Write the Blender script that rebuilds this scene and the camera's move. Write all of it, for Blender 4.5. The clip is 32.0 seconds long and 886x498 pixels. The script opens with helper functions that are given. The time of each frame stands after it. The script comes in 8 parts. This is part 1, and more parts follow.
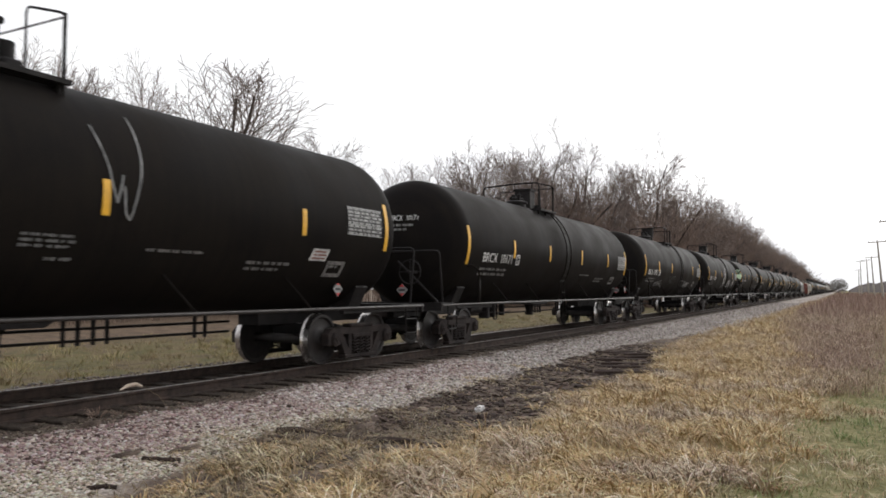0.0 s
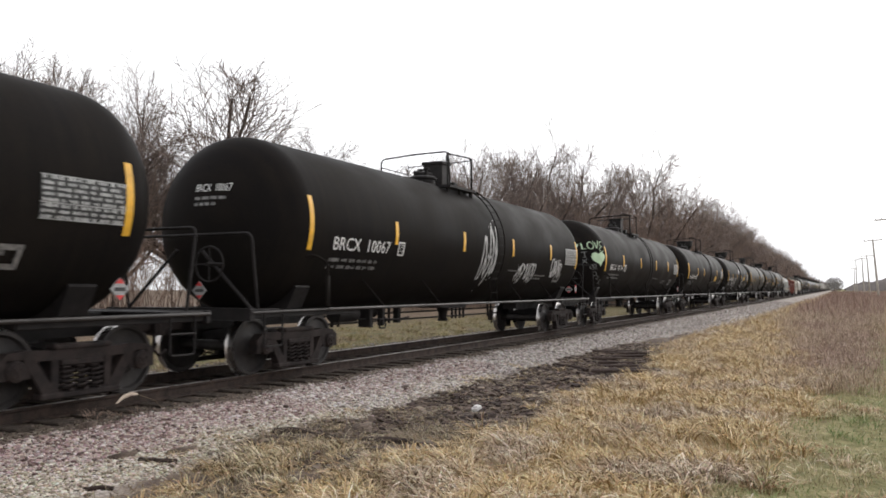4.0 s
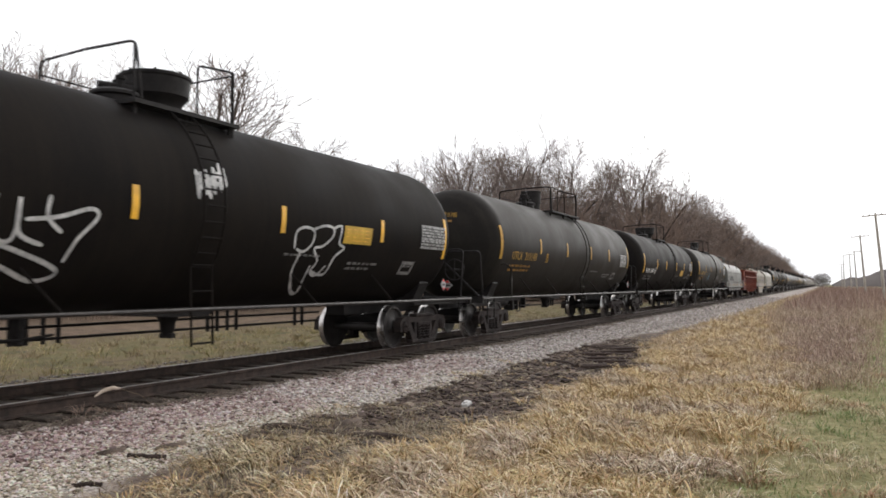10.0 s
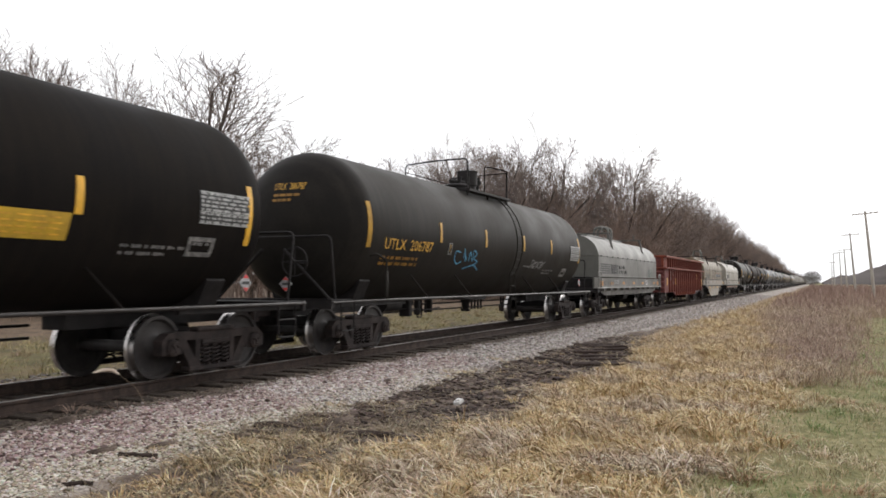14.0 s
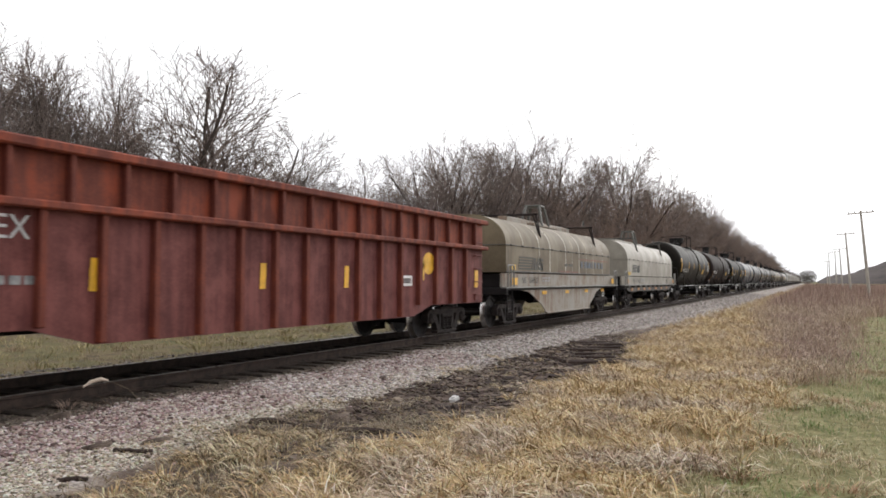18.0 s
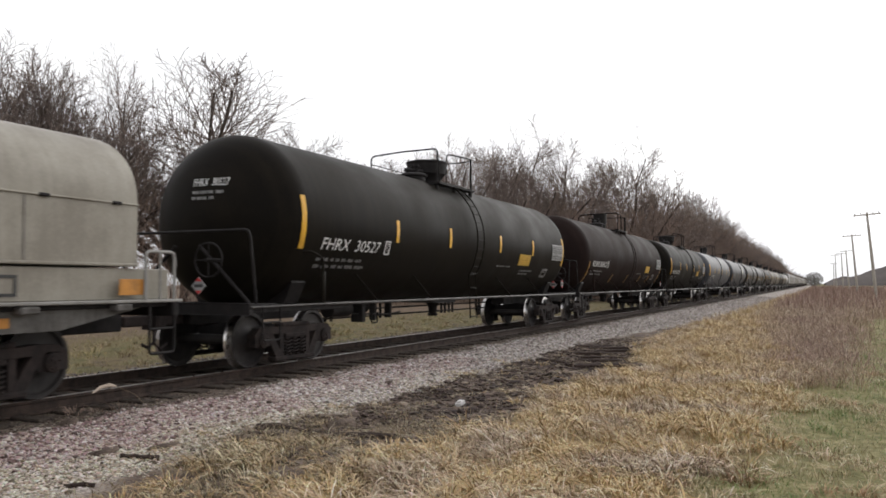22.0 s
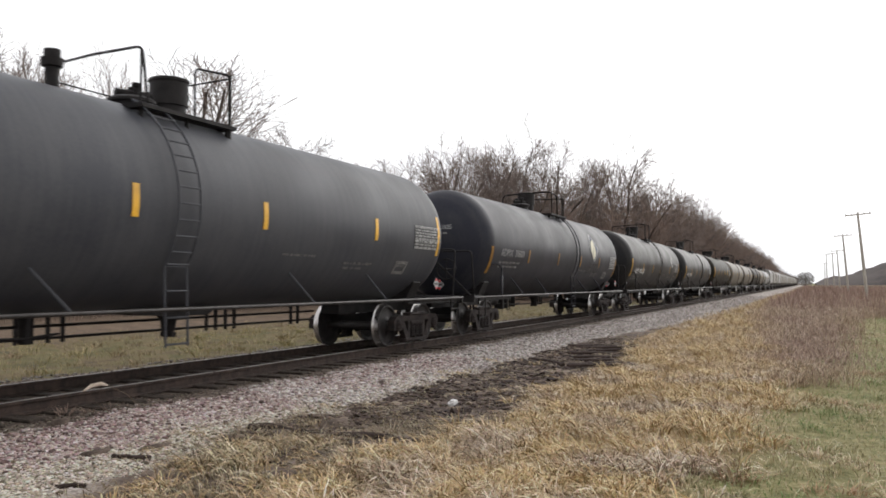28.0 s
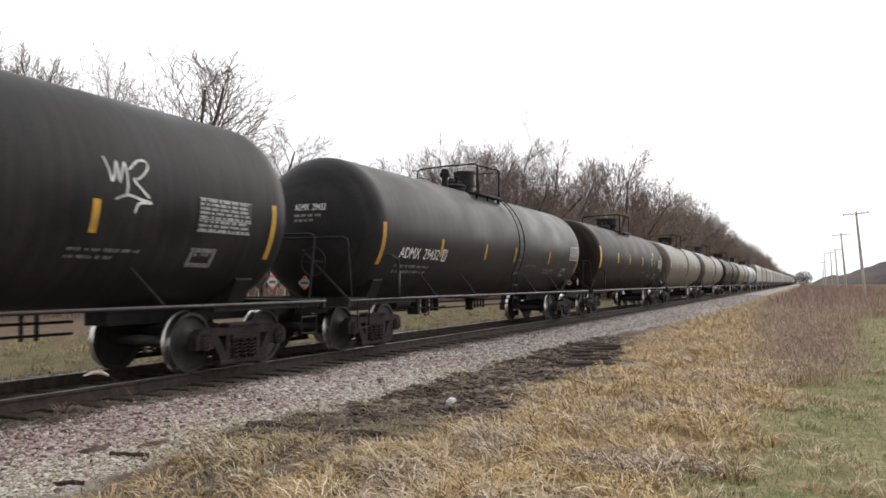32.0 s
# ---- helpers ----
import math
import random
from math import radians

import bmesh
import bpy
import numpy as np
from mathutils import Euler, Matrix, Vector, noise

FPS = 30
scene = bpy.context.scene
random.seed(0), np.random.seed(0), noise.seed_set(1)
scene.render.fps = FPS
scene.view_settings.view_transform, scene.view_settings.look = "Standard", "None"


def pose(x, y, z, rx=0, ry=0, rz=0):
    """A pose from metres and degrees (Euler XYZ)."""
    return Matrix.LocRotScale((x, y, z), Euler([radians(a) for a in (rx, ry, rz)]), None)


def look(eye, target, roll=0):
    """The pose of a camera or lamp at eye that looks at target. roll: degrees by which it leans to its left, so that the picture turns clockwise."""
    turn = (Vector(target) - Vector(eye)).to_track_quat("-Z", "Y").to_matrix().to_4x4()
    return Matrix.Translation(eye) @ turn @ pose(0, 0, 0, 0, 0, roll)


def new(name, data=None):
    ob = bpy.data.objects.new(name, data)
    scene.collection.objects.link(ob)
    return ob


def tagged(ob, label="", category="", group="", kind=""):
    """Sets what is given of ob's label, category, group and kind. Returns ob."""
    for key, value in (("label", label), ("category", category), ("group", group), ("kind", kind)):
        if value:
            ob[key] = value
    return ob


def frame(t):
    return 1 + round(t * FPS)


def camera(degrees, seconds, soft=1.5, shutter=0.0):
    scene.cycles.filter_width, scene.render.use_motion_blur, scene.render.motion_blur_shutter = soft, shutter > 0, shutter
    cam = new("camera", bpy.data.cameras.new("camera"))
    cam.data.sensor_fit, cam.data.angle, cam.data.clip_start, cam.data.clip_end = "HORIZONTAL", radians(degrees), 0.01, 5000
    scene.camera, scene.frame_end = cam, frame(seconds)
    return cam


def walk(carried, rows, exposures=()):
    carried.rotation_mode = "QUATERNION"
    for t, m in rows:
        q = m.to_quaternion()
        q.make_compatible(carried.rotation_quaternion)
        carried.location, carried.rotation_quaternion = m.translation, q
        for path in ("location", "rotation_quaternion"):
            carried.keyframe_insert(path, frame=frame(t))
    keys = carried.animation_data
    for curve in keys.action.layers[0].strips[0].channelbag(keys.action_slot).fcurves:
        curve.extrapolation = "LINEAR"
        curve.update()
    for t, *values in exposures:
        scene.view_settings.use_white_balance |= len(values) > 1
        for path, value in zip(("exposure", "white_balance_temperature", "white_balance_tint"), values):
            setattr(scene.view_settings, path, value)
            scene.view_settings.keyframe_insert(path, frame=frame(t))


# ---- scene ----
# Camera: hand-held on one spot beside the track. Rows: seconds, turn to the left of the track, tilt up, roll.
PATH = [
    (0, 26.643, 2.891, 0.145),
    (0.5, 26.690, 2.795, 0.115),
    (1, 26.657, 2.720, 0.038),
    (1.5, 26.520, 2.719, -0.042),
    (2, 26.404, 2.643, -0.058),
    (2.5, 26.400, 2.736, 0.124),
    (3, 26.484, 2.852, 0.039),
    (3.5, 26.442, 2.860, -0.000),
    (5.5, 26.162, 2.924, 0.002),
    (6, 26.151, 2.941, 0.098),
    (6.5, 26.102, 2.893, 0.065),
    (7, 25.976, 2.783, 0.159),
    (7.5, 25.766, 2.751, 0.104),
    (8, 25.727, 2.673, 0.039),
    (8.5, 25.665, 2.747, 0.070),
    (9, 25.524, 2.680, 0.000),
    (9.5, 25.480, 2.599, 0.115),
    (10, 25.669, 2.557, -0.024),
    (10.5, 25.407, 2.547, 0.002),
    (11, 25.408, 2.500, -0.020),
    (11.5, 25.444, 2.470, 0.026),
    (12, 25.349, 2.477, -0.001),
    (12.5, 25.118, 2.493, 0.070),
    (13, 25.221, 2.400, -0.048),
    (13.5, 24.966, 2.422, -0.062),
    (14, 25.099, 2.423, -0.044),
    (14.5, 25.024, 2.244, -0.116),
    (16.5, 24.854, 1.910, 0.151),
    (17, 24.953, 2.045, 0.203),
    (17.5, 24.843, 2.083, 0.248),
    (18, 24.837, 2.225, 0.223),
    (18.5, 24.733, 2.260, 0.155),
    (19, 24.832, 2.212, 0.235),
    (19.5, 24.894, 2.225, 0.221),
    (20, 25.021, 2.333, 0.153),
    (20.5, 25.132, 2.454, 0.144),
    (21, 25.231, 2.518, 0.059),
    (21.5, 25.295, 2.502, -0.029),
    (22, 25.206, 2.529, -0.091),
    (22.5, 25.111, 2.641, 0.003),
    (23, 24.989, 2.643, -0.109),
    (23.5, 24.952, 2.556, -0.156),
    (24, 24.894, 2.555, -0.156),
    (24.5, 24.940, 2.512, -0.173),
    (25, 25.024, 2.375, -0.162),
    (25.5, 25.151, 2.175, 0.168),
    (27.5, 24.842, 2.399, -0.073),
    (28, 24.686, 2.504, -0.104),
    (28.5, 24.640, 2.511, -0.009),
    (29, 24.654, 2.493, -0.064),
    (29.5, 24.710, 2.530, -0.051),
    (30, 24.792, 2.378, -0.075),
    (30.5, 24.684, 2.440, 0.010),
    (31, 24.619, 2.395, -0.001),
    (31.5, 24.571, 2.390, -0.004),
    (32, 24.587, 2.372, 0.031),
]

EYE = (9.27, 0.0, 1.37)


def aim(turn, tilt, roll):
    q = Euler((0, 0, radians(turn))).to_matrix().to_4x4() @ Euler((radians(90 + tilt), 0, 0)).to_matrix().to_4x4()
    return Matrix.Translation(EYE) @ q @ pose(0, 0, 0, 0, 0, roll)


cam = camera(58.15, 32.0, soft=1.7, shutter=0.14)
walk(cam, [(t, aim(a, b, c)) for t, a, b, c in PATH],
     [(0.0, 0.38), (0.5, 0.52), (1.2, 0.64), (3.0, 0.66), (14.0, 0.64), (18.0, 0.64), (20.0, 0.57), (22.0, 0.41), (25.0, 0.41), (27.8, 0.58), (29.0, 0.64), (32.0, 0.66)])

# ---- world and sun: bright overcast ----
world = bpy.data.worlds.new("overcast_sky")
scene.world = world
world.use_nodes = True
wn, wl = world.node_tree.nodes, world.node_tree.links
wn.clear()
w_out = wn.new("ShaderNodeOutputWorld")
w_bg = wn.new("ShaderNodeBackground")
w_sky = wn.new("ShaderNodeTexSky")
w_sky.sky_type = "NISHITA"
w_sky.sun_disc = False
w_sky.sun_elevation = radians(30)
w_sky.sun_rotation = radians(18)
w_sky.air_density = 1.0
w_sky.dust_density = 6.0
w_hsv = wn.new("ShaderNodeHueSaturation")
w_hsv.inputs["Saturation"].default_value = 0.10
w_map = wn.new("ShaderNodeMapping")
w_map.inputs["Scale"].default_value = (1.0, 1.0, 5.0)
w_tc = wn.new("ShaderNodeTexCoord")
w_noise = wn.new("ShaderNodeTexNoise")
w_noise.inputs["Scale"].default_value = 2.3
w_noise.inputs["Detail"].default_value = 5.0
w_ramp = wn.new("ShaderNodeValToRGB")
w_ramp.color_ramp.elements[0].position, w_ramp.color_ramp.elements[0].color = 0.36, (0.86, 0.86, 0.88, 1)
w_ramp.color_ramp.elements[1].position, w_ramp.color_ramp.elements[1].color = 0.60, (1, 1, 1, 1)
w_flat = wn.new("ShaderNodeMix")
w_flat.data_type = "RGBA"
w_flat.inputs["Factor"].default_value = 0.74
w_flat.inputs["B"].default_value = (9.2, 9.2, 9.4, 1)
w_mul = wn.new("ShaderNodeMix")
w_mul.data_type, w_mul.blend_type = "RGBA", "MULTIPLY"
w_mul.inputs["Factor"].default_value = 1.0
w_bg.inputs["Strength"].default_value = 0.115
wl.new(w_sky.outputs["Color"], w_hsv.inputs["Color"])
wl.new(w_hsv.outputs["Color"], w_flat.inputs["A"])
wl.new(w_tc.outputs["Generated"], w_map.inputs["Vector"])
wl.new(w_map.outputs["Vector"], w_noise.inputs["Vector"])
wl.new(w_noise.outputs["Fac"], w_ramp.inputs["Fac"])
wl.new(w_flat.outputs["Result"], w_mul.inputs["A"])
wl.new(w_ramp.outputs["Color"], w_mul.inputs["B"])
wl.new(w_mul.outputs["Result"], w_bg.inputs["Color"])
wl.new(w_bg.outputs["Background"], w_out.inputs["Surface"])

sun = new("sun", bpy.data.lights.new("sun", "SUN"))
sun.data.energy, sun.data.angle, sun.data.color = 0.45, radians(60), (1.0, 0.94, 0.85)
sun.matrix_world = look((16, 50, 30), (0, 0, 0))
scene.view_settings.exposure = 0.65

# ---- materials ----
MATS = {}


def nodes_of(mat):
    mat.use_nodes = True
    nt = mat.node_tree
    return nt, nt.nodes, nt.links, nt.nodes["Principled BSDF"]


def surface(name, base, dark, rough=0.6, metal=0.0, scale=3.0, fine=40.0, bump=0.1, spec=0.4, stretch=(1, 1, 1), island=0.0, mid=None, streak=0.0, shift=0.0):
    """Two-scale weathered surface: base to dark by coarse noise, fine grain in colour and relief."""
    if name in MATS:
        return MATS[name]
    mat = bpy.data.materials.new(name)
    nt, n, l, bsdf = nodes_of(mat)
    tc = n.new("ShaderNodeTexCoord")
    mp = n.new("ShaderNodeMapping")
    mp.inputs["Scale"].default_value = stretch
    l.new(tc.outputs["Object"], mp.inputs["Vector"])
    a = n.new("ShaderNodeTexNoise")
    a.inputs["Scale"].default_value, a.inputs["Detail"].default_value, a.inputs["Roughness"].default_value = scale, 6.0, 0.62
    b = n.new("ShaderNodeTexNoise")
    b.inputs["Scale"].default_value, b.inputs["Detail"].default_value = fine, 4.0
    l.new(mp.outputs["Vector"], a.inputs["Vector"])
    l.new(mp.outputs["Vector"], b.inputs["Vector"])
    ramp = n.new("ShaderNodeValToRGB")
    ramp.color_ramp.elements[0].position, ramp.color_ramp.elements[0].color = 0.34, (*dark, 1)
    ramp.color_ramp.elements[1].position, ramp.color_ramp.elements[1].color = 0.66, (*base, 1)
    if mid:
        e = ramp.color_ramp.elements.new(0.5)
        e.color = (*mid, 1)
    mixf = n.new("ShaderNodeMath")
    mixf.operation = "MULTIPLY_ADD"
    mixf.inputs[1].default_value, mixf.inputs[2].default_value = 0.35, -0.175 + shift
    l.new(b.outputs["Fac"], mixf.inputs[0])
    add = n.new("ShaderNodeMath")
    add.operation = "ADD"
    l.new(a.outputs["Fac"], add.inputs[0])
    l.new(mixf.outputs[0], add.inputs[1])
    last = add
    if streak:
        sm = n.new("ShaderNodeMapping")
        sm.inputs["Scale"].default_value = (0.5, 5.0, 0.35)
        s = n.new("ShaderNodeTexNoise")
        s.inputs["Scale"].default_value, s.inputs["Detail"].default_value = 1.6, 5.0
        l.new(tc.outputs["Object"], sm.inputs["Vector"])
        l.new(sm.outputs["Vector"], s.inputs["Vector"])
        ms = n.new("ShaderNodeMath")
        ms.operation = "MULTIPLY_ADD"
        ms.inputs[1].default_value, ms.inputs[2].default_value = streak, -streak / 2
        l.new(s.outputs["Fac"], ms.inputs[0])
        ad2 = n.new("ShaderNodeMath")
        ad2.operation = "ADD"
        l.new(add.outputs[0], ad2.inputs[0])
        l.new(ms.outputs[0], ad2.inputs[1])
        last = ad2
    if island:
        g = n.new("ShaderNodeNewGeometry")
        mi = n.new("ShaderNodeMath")
        mi.operation = "MULTIPLY_ADD"
        mi.inputs[1].default_value, mi.inputs[2].default_value = island, -island / 2
        l.new(g.outputs["Random Per Island"], mi.inputs[0])
        ad3 = n.new("ShaderNodeMath")
        ad3.operation = "ADD"
        l.new(last.outputs[0], ad3.inputs[0])
        l.new(mi.outputs[0], ad3.inputs[1])
        last = ad3
    l.new(last.outputs[0], ramp.inputs["Fac"])
    l.new(ramp.outputs["Color"], bsdf.inputs["Base Color"])
    rr = n.new("ShaderNodeMapRange")
    rr.inputs["From Min"].default_value, rr.inputs["From Max"].default_value = 0.3, 0.7
    rr.inputs["To Min"].default_value, rr.inputs["To Max"].default_value = min(1.0, rough + 0.1), max(0.05, rough - 0.08)
    l.new(a.outputs["Fac"], rr.inputs["Value"])
    l.new(rr.outputs["Result"], bsdf.inputs["Roughness"])
    bsdf.inputs["Metallic"].default_value = metal
    bsdf.inputs["Specular IOR Level"].default_value = spec
    if bump:
        bp = n.new("ShaderNodeBump")
        bp.inputs["Strength"].default_value, bp.inputs["Distance"].default_value = bump, 0.02
        l.new(b.outputs["Fac"], bp.inputs["Height"])
        l.new(bp.outputs["Normal"], bsdf.inputs["Normal"])
    MATS[name] = mat
    return mat


def tank_paint(name, base, dust, rough=0.42, graze_sheen=0.012, gloss=0.04):
    """Satin tank enamel under streaky road dust, with a tan sheen imitating sky reflected at grazing angles."""
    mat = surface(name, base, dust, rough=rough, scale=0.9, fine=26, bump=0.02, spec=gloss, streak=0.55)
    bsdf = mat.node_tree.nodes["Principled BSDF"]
    # tan sheen stands in for bright sky mirrored along the sides at grazing view
    bsdf.inputs["Sheen Weight"].default_value = graze_sheen
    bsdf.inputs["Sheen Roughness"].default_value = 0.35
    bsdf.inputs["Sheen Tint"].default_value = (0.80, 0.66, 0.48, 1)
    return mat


M_STEEL = surface("dirty_steel", (0.019, 0.0166, 0.0162), (0.0110, 0.0098, 0.0100), 0.62, 0.0, 4, 50, 0.12, 0.15)
M_TRUCK = surface("rusty_cast_steel", (0.034, 0.0250, 0.0225), (0.0135, 0.0112, 0.0112), 0.82, 0.0, 5, 60, 0.2, 0.2)
M_WHEEL = surface("wheel_steel", (0.028, 0.023, 0.021), (0.014, 0.012, 0.012), 0.65, 0.0, 6, 70, 0.1, 0.4)
M_TREAD = surface("polished_tread", (0.62, 0.60, 0.58), (0.36, 0.34, 0.33), 0.28, 1.0, 8, 90, 0.03, 0.5)
M_RAILTOP = surface("railhead_steel", (0.55, 0.53, 0.52), (0.30, 0.28, 0.27), 0.3, 1.0, 5, 90, 0.03, 0.5)
M_RAIL = surface("rusty_rail", (0.055, 0.036, 0.028), (0.022, 0.017, 0.015), 0.85, 0.0, 6, 60, 0.2, 0.25)
M_TIE = surface("creosoted_timber", (0.075, 0.058, 0.046), (0.022, 0.018, 0.015), 0.9, 0.0, 4, 40, 0.5, 0.2, (1, 8, 8))
M_YELLOW = surface("reflective_yellow", (0.78, 0.42, 0.02), (0.52, 0.28, 0.02), 0.45, 0.0, 5, 60, 0.03, 0.5)
M_YELLOW2 = surface("stencil_yellow", (0.72, 0.40, 0.04), (0.40, 0.22, 0.03), 0.5, 0.0, 9, 60, 0.02, 0.4)
M_WHITE = surface("stencil_white", (0.76, 0.75, 0.73), (0.56, 0.55, 0.54), 0.55, 0.0, 7, 60, 0.02, 0.4)
M_DIMWHITE = surface("faded_stencil", (0.24, 0.23, 0.22), (0.06, 0.06, 0.06), 0.6, 0.0, 14, 60, 0.02, 0.4)
M_GREYPANEL = surface("data_panel_grey", (0.324, 0.324, 0.324), (0.198, 0.198, 0.198), 0.55, 0.0, 9, 60, 0.02, 0.4)
M_RED = surface("placard_red", (0.62, 0.04, 0.04), (0.40, 0.03, 0.03), 0.45, 0.0, 9, 60, 0.02, 0.4)
M_BLACKP = surface("panel_black", (0.012, 0.012, 0.012), (0.02, 0.02, 0.02), 0.5, 0.0, 9, 60, 0.02, 0.4)
M_GRAFF = surface("spray_white", (0.62, 0.61, 0.60), (0.24, 0.24, 0.24), 0.6, 0.0, 5, 60, 0.0, 0.3)
M_PANELDIM = surface("spray_faint", (0.11, 0.11, 0.11), (0.035, 0.035, 0.035), 0.6, 0.0, 5, 60, 0.0, 0.3)
M_GRAFFDIM = surface("spray_grey", (0.26, 0.26, 0.26), (0.08, 0.08, 0.08), 0.6, 0.0, 5, 60, 0.0, 0.3)
M_GREEN = surface("spray_pale_green", (0.52, 0.66, 0.46), (0.38, 0.50, 0.34), 0.6, 0.0, 5, 60, 0.0, 0.3)
M_BLUE = surface("spray_blue", (0.10, 0.34, 0.52), (0.05, 0.14, 0.24), 0.6, 0.0, 6, 60, 0.0, 0.3)
M_DKGREY = surface("mark_dark_grey", (0.032, 0.032, 0.034), (0.055, 0.055, 0.053), 0.6, 0.0, 6, 60, 0.0, 0.3)
M_CREAMBAND = surface("worn_band", (0.42, 0.38, 0.30), (0.20, 0.17, 0.13), 0.6, 0.0, 2, 30, 0.0, 0.3)
M_BAND = surface("white_band", (0.56, 0.53, 0.46), (0.36, 0.33, 0.27), 0.6, 0.0, 3, 30, 0.0, 0.3)
M_FADEDBLUE = surface("faded_blue", (0.060, 0.085, 0.125), (0.12, 0.105, 0.085), 0.6, 0.0, 3, 30, 0.0, 0.3)
M_FADEDRED = surface("faded_red", (0.24, 0.045, 0.03), (0.14, 0.09, 0.065), 0.6, 0.0, 2, 30, 0.0, 0.3)
M_FADEDINK = surface("faded_ink", (0.050, 0.047, 0.042), (0.085, 0.074, 0.056), 0.6, 0.0, 4, 30, 0.0, 0.3)
M_DIMYELLOW = surface("dirty_yellow", (0.30, 0.15, 0.02), (0.16, 0.085, 0.02), 0.5, 0.0, 5, 60, 0.03, 0.3)
M_NOTICE = surface("notice_yellow", (0.52, 0.33, 0.03), (0.34, 0.21, 0.03), 0.5, 0.0, 5, 60, 0.03, 0.3)
M_SOILED = surface("soiled_yellow", (0.50, 0.28, 0.03), (0.28, 0.16, 0.03), 0.5, 0.0, 5, 60, 0.03, 0.3)
M_CREAM = surface("emblem_cream", (0.62, 0.60, 0.44), (0.48, 0.46, 0.34), 0.55, 0.0, 6, 60, 0.0, 0.3)
M_NAVY = surface("emblem_navy", (0.030, 0.040, 0.070), (0.05, 0.06, 0.08), 0.55, 0.0, 6, 60, 0.0, 0.3)
M_ORANGE = surface("reflective_orange", (0.50, 0.215, 0.035), (0.30, 0.135, 0.03), 0.5, 0.0, 6, 60, 0.0, 0.4)
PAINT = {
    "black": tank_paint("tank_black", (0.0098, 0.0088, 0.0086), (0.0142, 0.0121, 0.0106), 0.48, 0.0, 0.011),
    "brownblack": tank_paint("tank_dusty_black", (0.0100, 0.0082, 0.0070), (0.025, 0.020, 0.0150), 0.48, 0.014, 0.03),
    # far cars: grazing sky sheen is put into this lifted tan
    "tan": tank_paint("tank_grazing_tan", (0.050, 0.043, 0.034), (0.105, 0.090, 0.070), 0.5, 0.06, 0.15),
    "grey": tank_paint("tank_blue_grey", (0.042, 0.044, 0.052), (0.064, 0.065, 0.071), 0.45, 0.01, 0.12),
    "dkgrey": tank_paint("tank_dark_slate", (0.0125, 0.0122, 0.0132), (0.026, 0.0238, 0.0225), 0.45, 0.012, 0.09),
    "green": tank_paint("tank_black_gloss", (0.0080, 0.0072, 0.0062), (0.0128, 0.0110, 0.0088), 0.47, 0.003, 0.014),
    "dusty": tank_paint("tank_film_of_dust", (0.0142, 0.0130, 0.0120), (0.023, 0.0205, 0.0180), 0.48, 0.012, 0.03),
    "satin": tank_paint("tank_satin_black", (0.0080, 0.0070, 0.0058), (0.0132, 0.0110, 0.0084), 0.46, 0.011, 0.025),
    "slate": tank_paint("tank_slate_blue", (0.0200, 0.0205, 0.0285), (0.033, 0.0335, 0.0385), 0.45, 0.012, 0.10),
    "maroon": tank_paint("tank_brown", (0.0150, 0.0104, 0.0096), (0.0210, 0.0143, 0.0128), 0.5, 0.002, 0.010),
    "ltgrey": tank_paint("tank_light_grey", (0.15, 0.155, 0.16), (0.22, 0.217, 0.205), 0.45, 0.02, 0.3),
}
M_GOND = surface("gondola_oxide_red", (0.215, 0.043, 0.019), (0.095, 0.021, 0.0135), 0.72, 0.0, 1.6, 30, 0.1, 0.3, streak=0.8, mid=(0.135, 0.032, 0.0185))
M_GONDLOW = surface("gondola_faded_maroon", (0.165, 0.052, 0.046), (0.080, 0.022, 0.0195), 0.75, 0.0, 2.0, 30, 0.1, 0.3, streak=0.7)
M_COILGREY = surface("hood_grey_green", (0.120, 0.117, 0.106), (0.092, 0.090, 0.080), 0.5, 0.0, 1.0, 30, 0.04, 0.3, streak=0.3)
M_COILTAN = surface("hood_tan", (0.158, 0.125, 0.076), (0.100, 0.076, 0.046), 0.6, 0.0, 1.0, 30, 0.05, 0.35, streak=0.6)
M_COILWHITE = surface("hood_off_white", (0.285, 0.265, 0.222), (0.200, 0.180, 0.148), 0.5, 0.0, 1.0, 30, 0.04, 0.3, streak=0.35)
M_SILLGREY = surface("sill_dirty_grey", (0.11, 0.105, 0.0975), (0.05, 0.045, 0.04), 0.65, 0.0, 2.0, 30, 0.08, 0.35, streak=0.9)
M_SILLTAN = surface("sill_rust_stained", (0.262, 0.242, 0.208), (0.165, 0.095, 0.056), 0.62, 0.0, 1.6, 30, 0.08, 0.35, streak=1.0, shift=0.10)
M_HOPPER = surface("hopper_light_grey", (0.252, 0.245, 0.231), (0.175, 0.168, 0.154), 0.55, 0.0, 1.0, 30, 0.04, 0.4, streak=0.6)
M_HOPPER2 = surface("hopper_tan_grey", (0.203, 0.1855, 0.161), (0.14, 0.1225, 0.105), 0.6, 0.0, 1.0, 30, 0.04, 0.4, streak=0.6)
M_BARK = surface("grey_brown_bark", (0.115, 0.094, 0.082), (0.055, 0.045, 0.040), 0.9, 0.0, 3, 30, 0.3, 0.2)
M_TWIG = surface("bare_twigs", (0.25, 0.198, 0.172), (0.125, 0.098, 0.086), 0.9, 0.0, 0.6, 8, 0.0, 0.2, island=0.35)
M_BRUSH = surface("brown_brush", (0.30, 0.215, 0.170), (0.185, 0.135, 0.110), 0.95, 0.0, 0.4, 6, 0.0, 0.2, island=0.5)
M_POLE = surface("weathered_pole", (0.437, 0.399, 0.361), (0.247, 0.2185, 0.19), 0.9, 0.0, 3, 40, 0.2, 0.2, (6, 6, 0.5))

# ---- mesh building ----
CACHE = {}


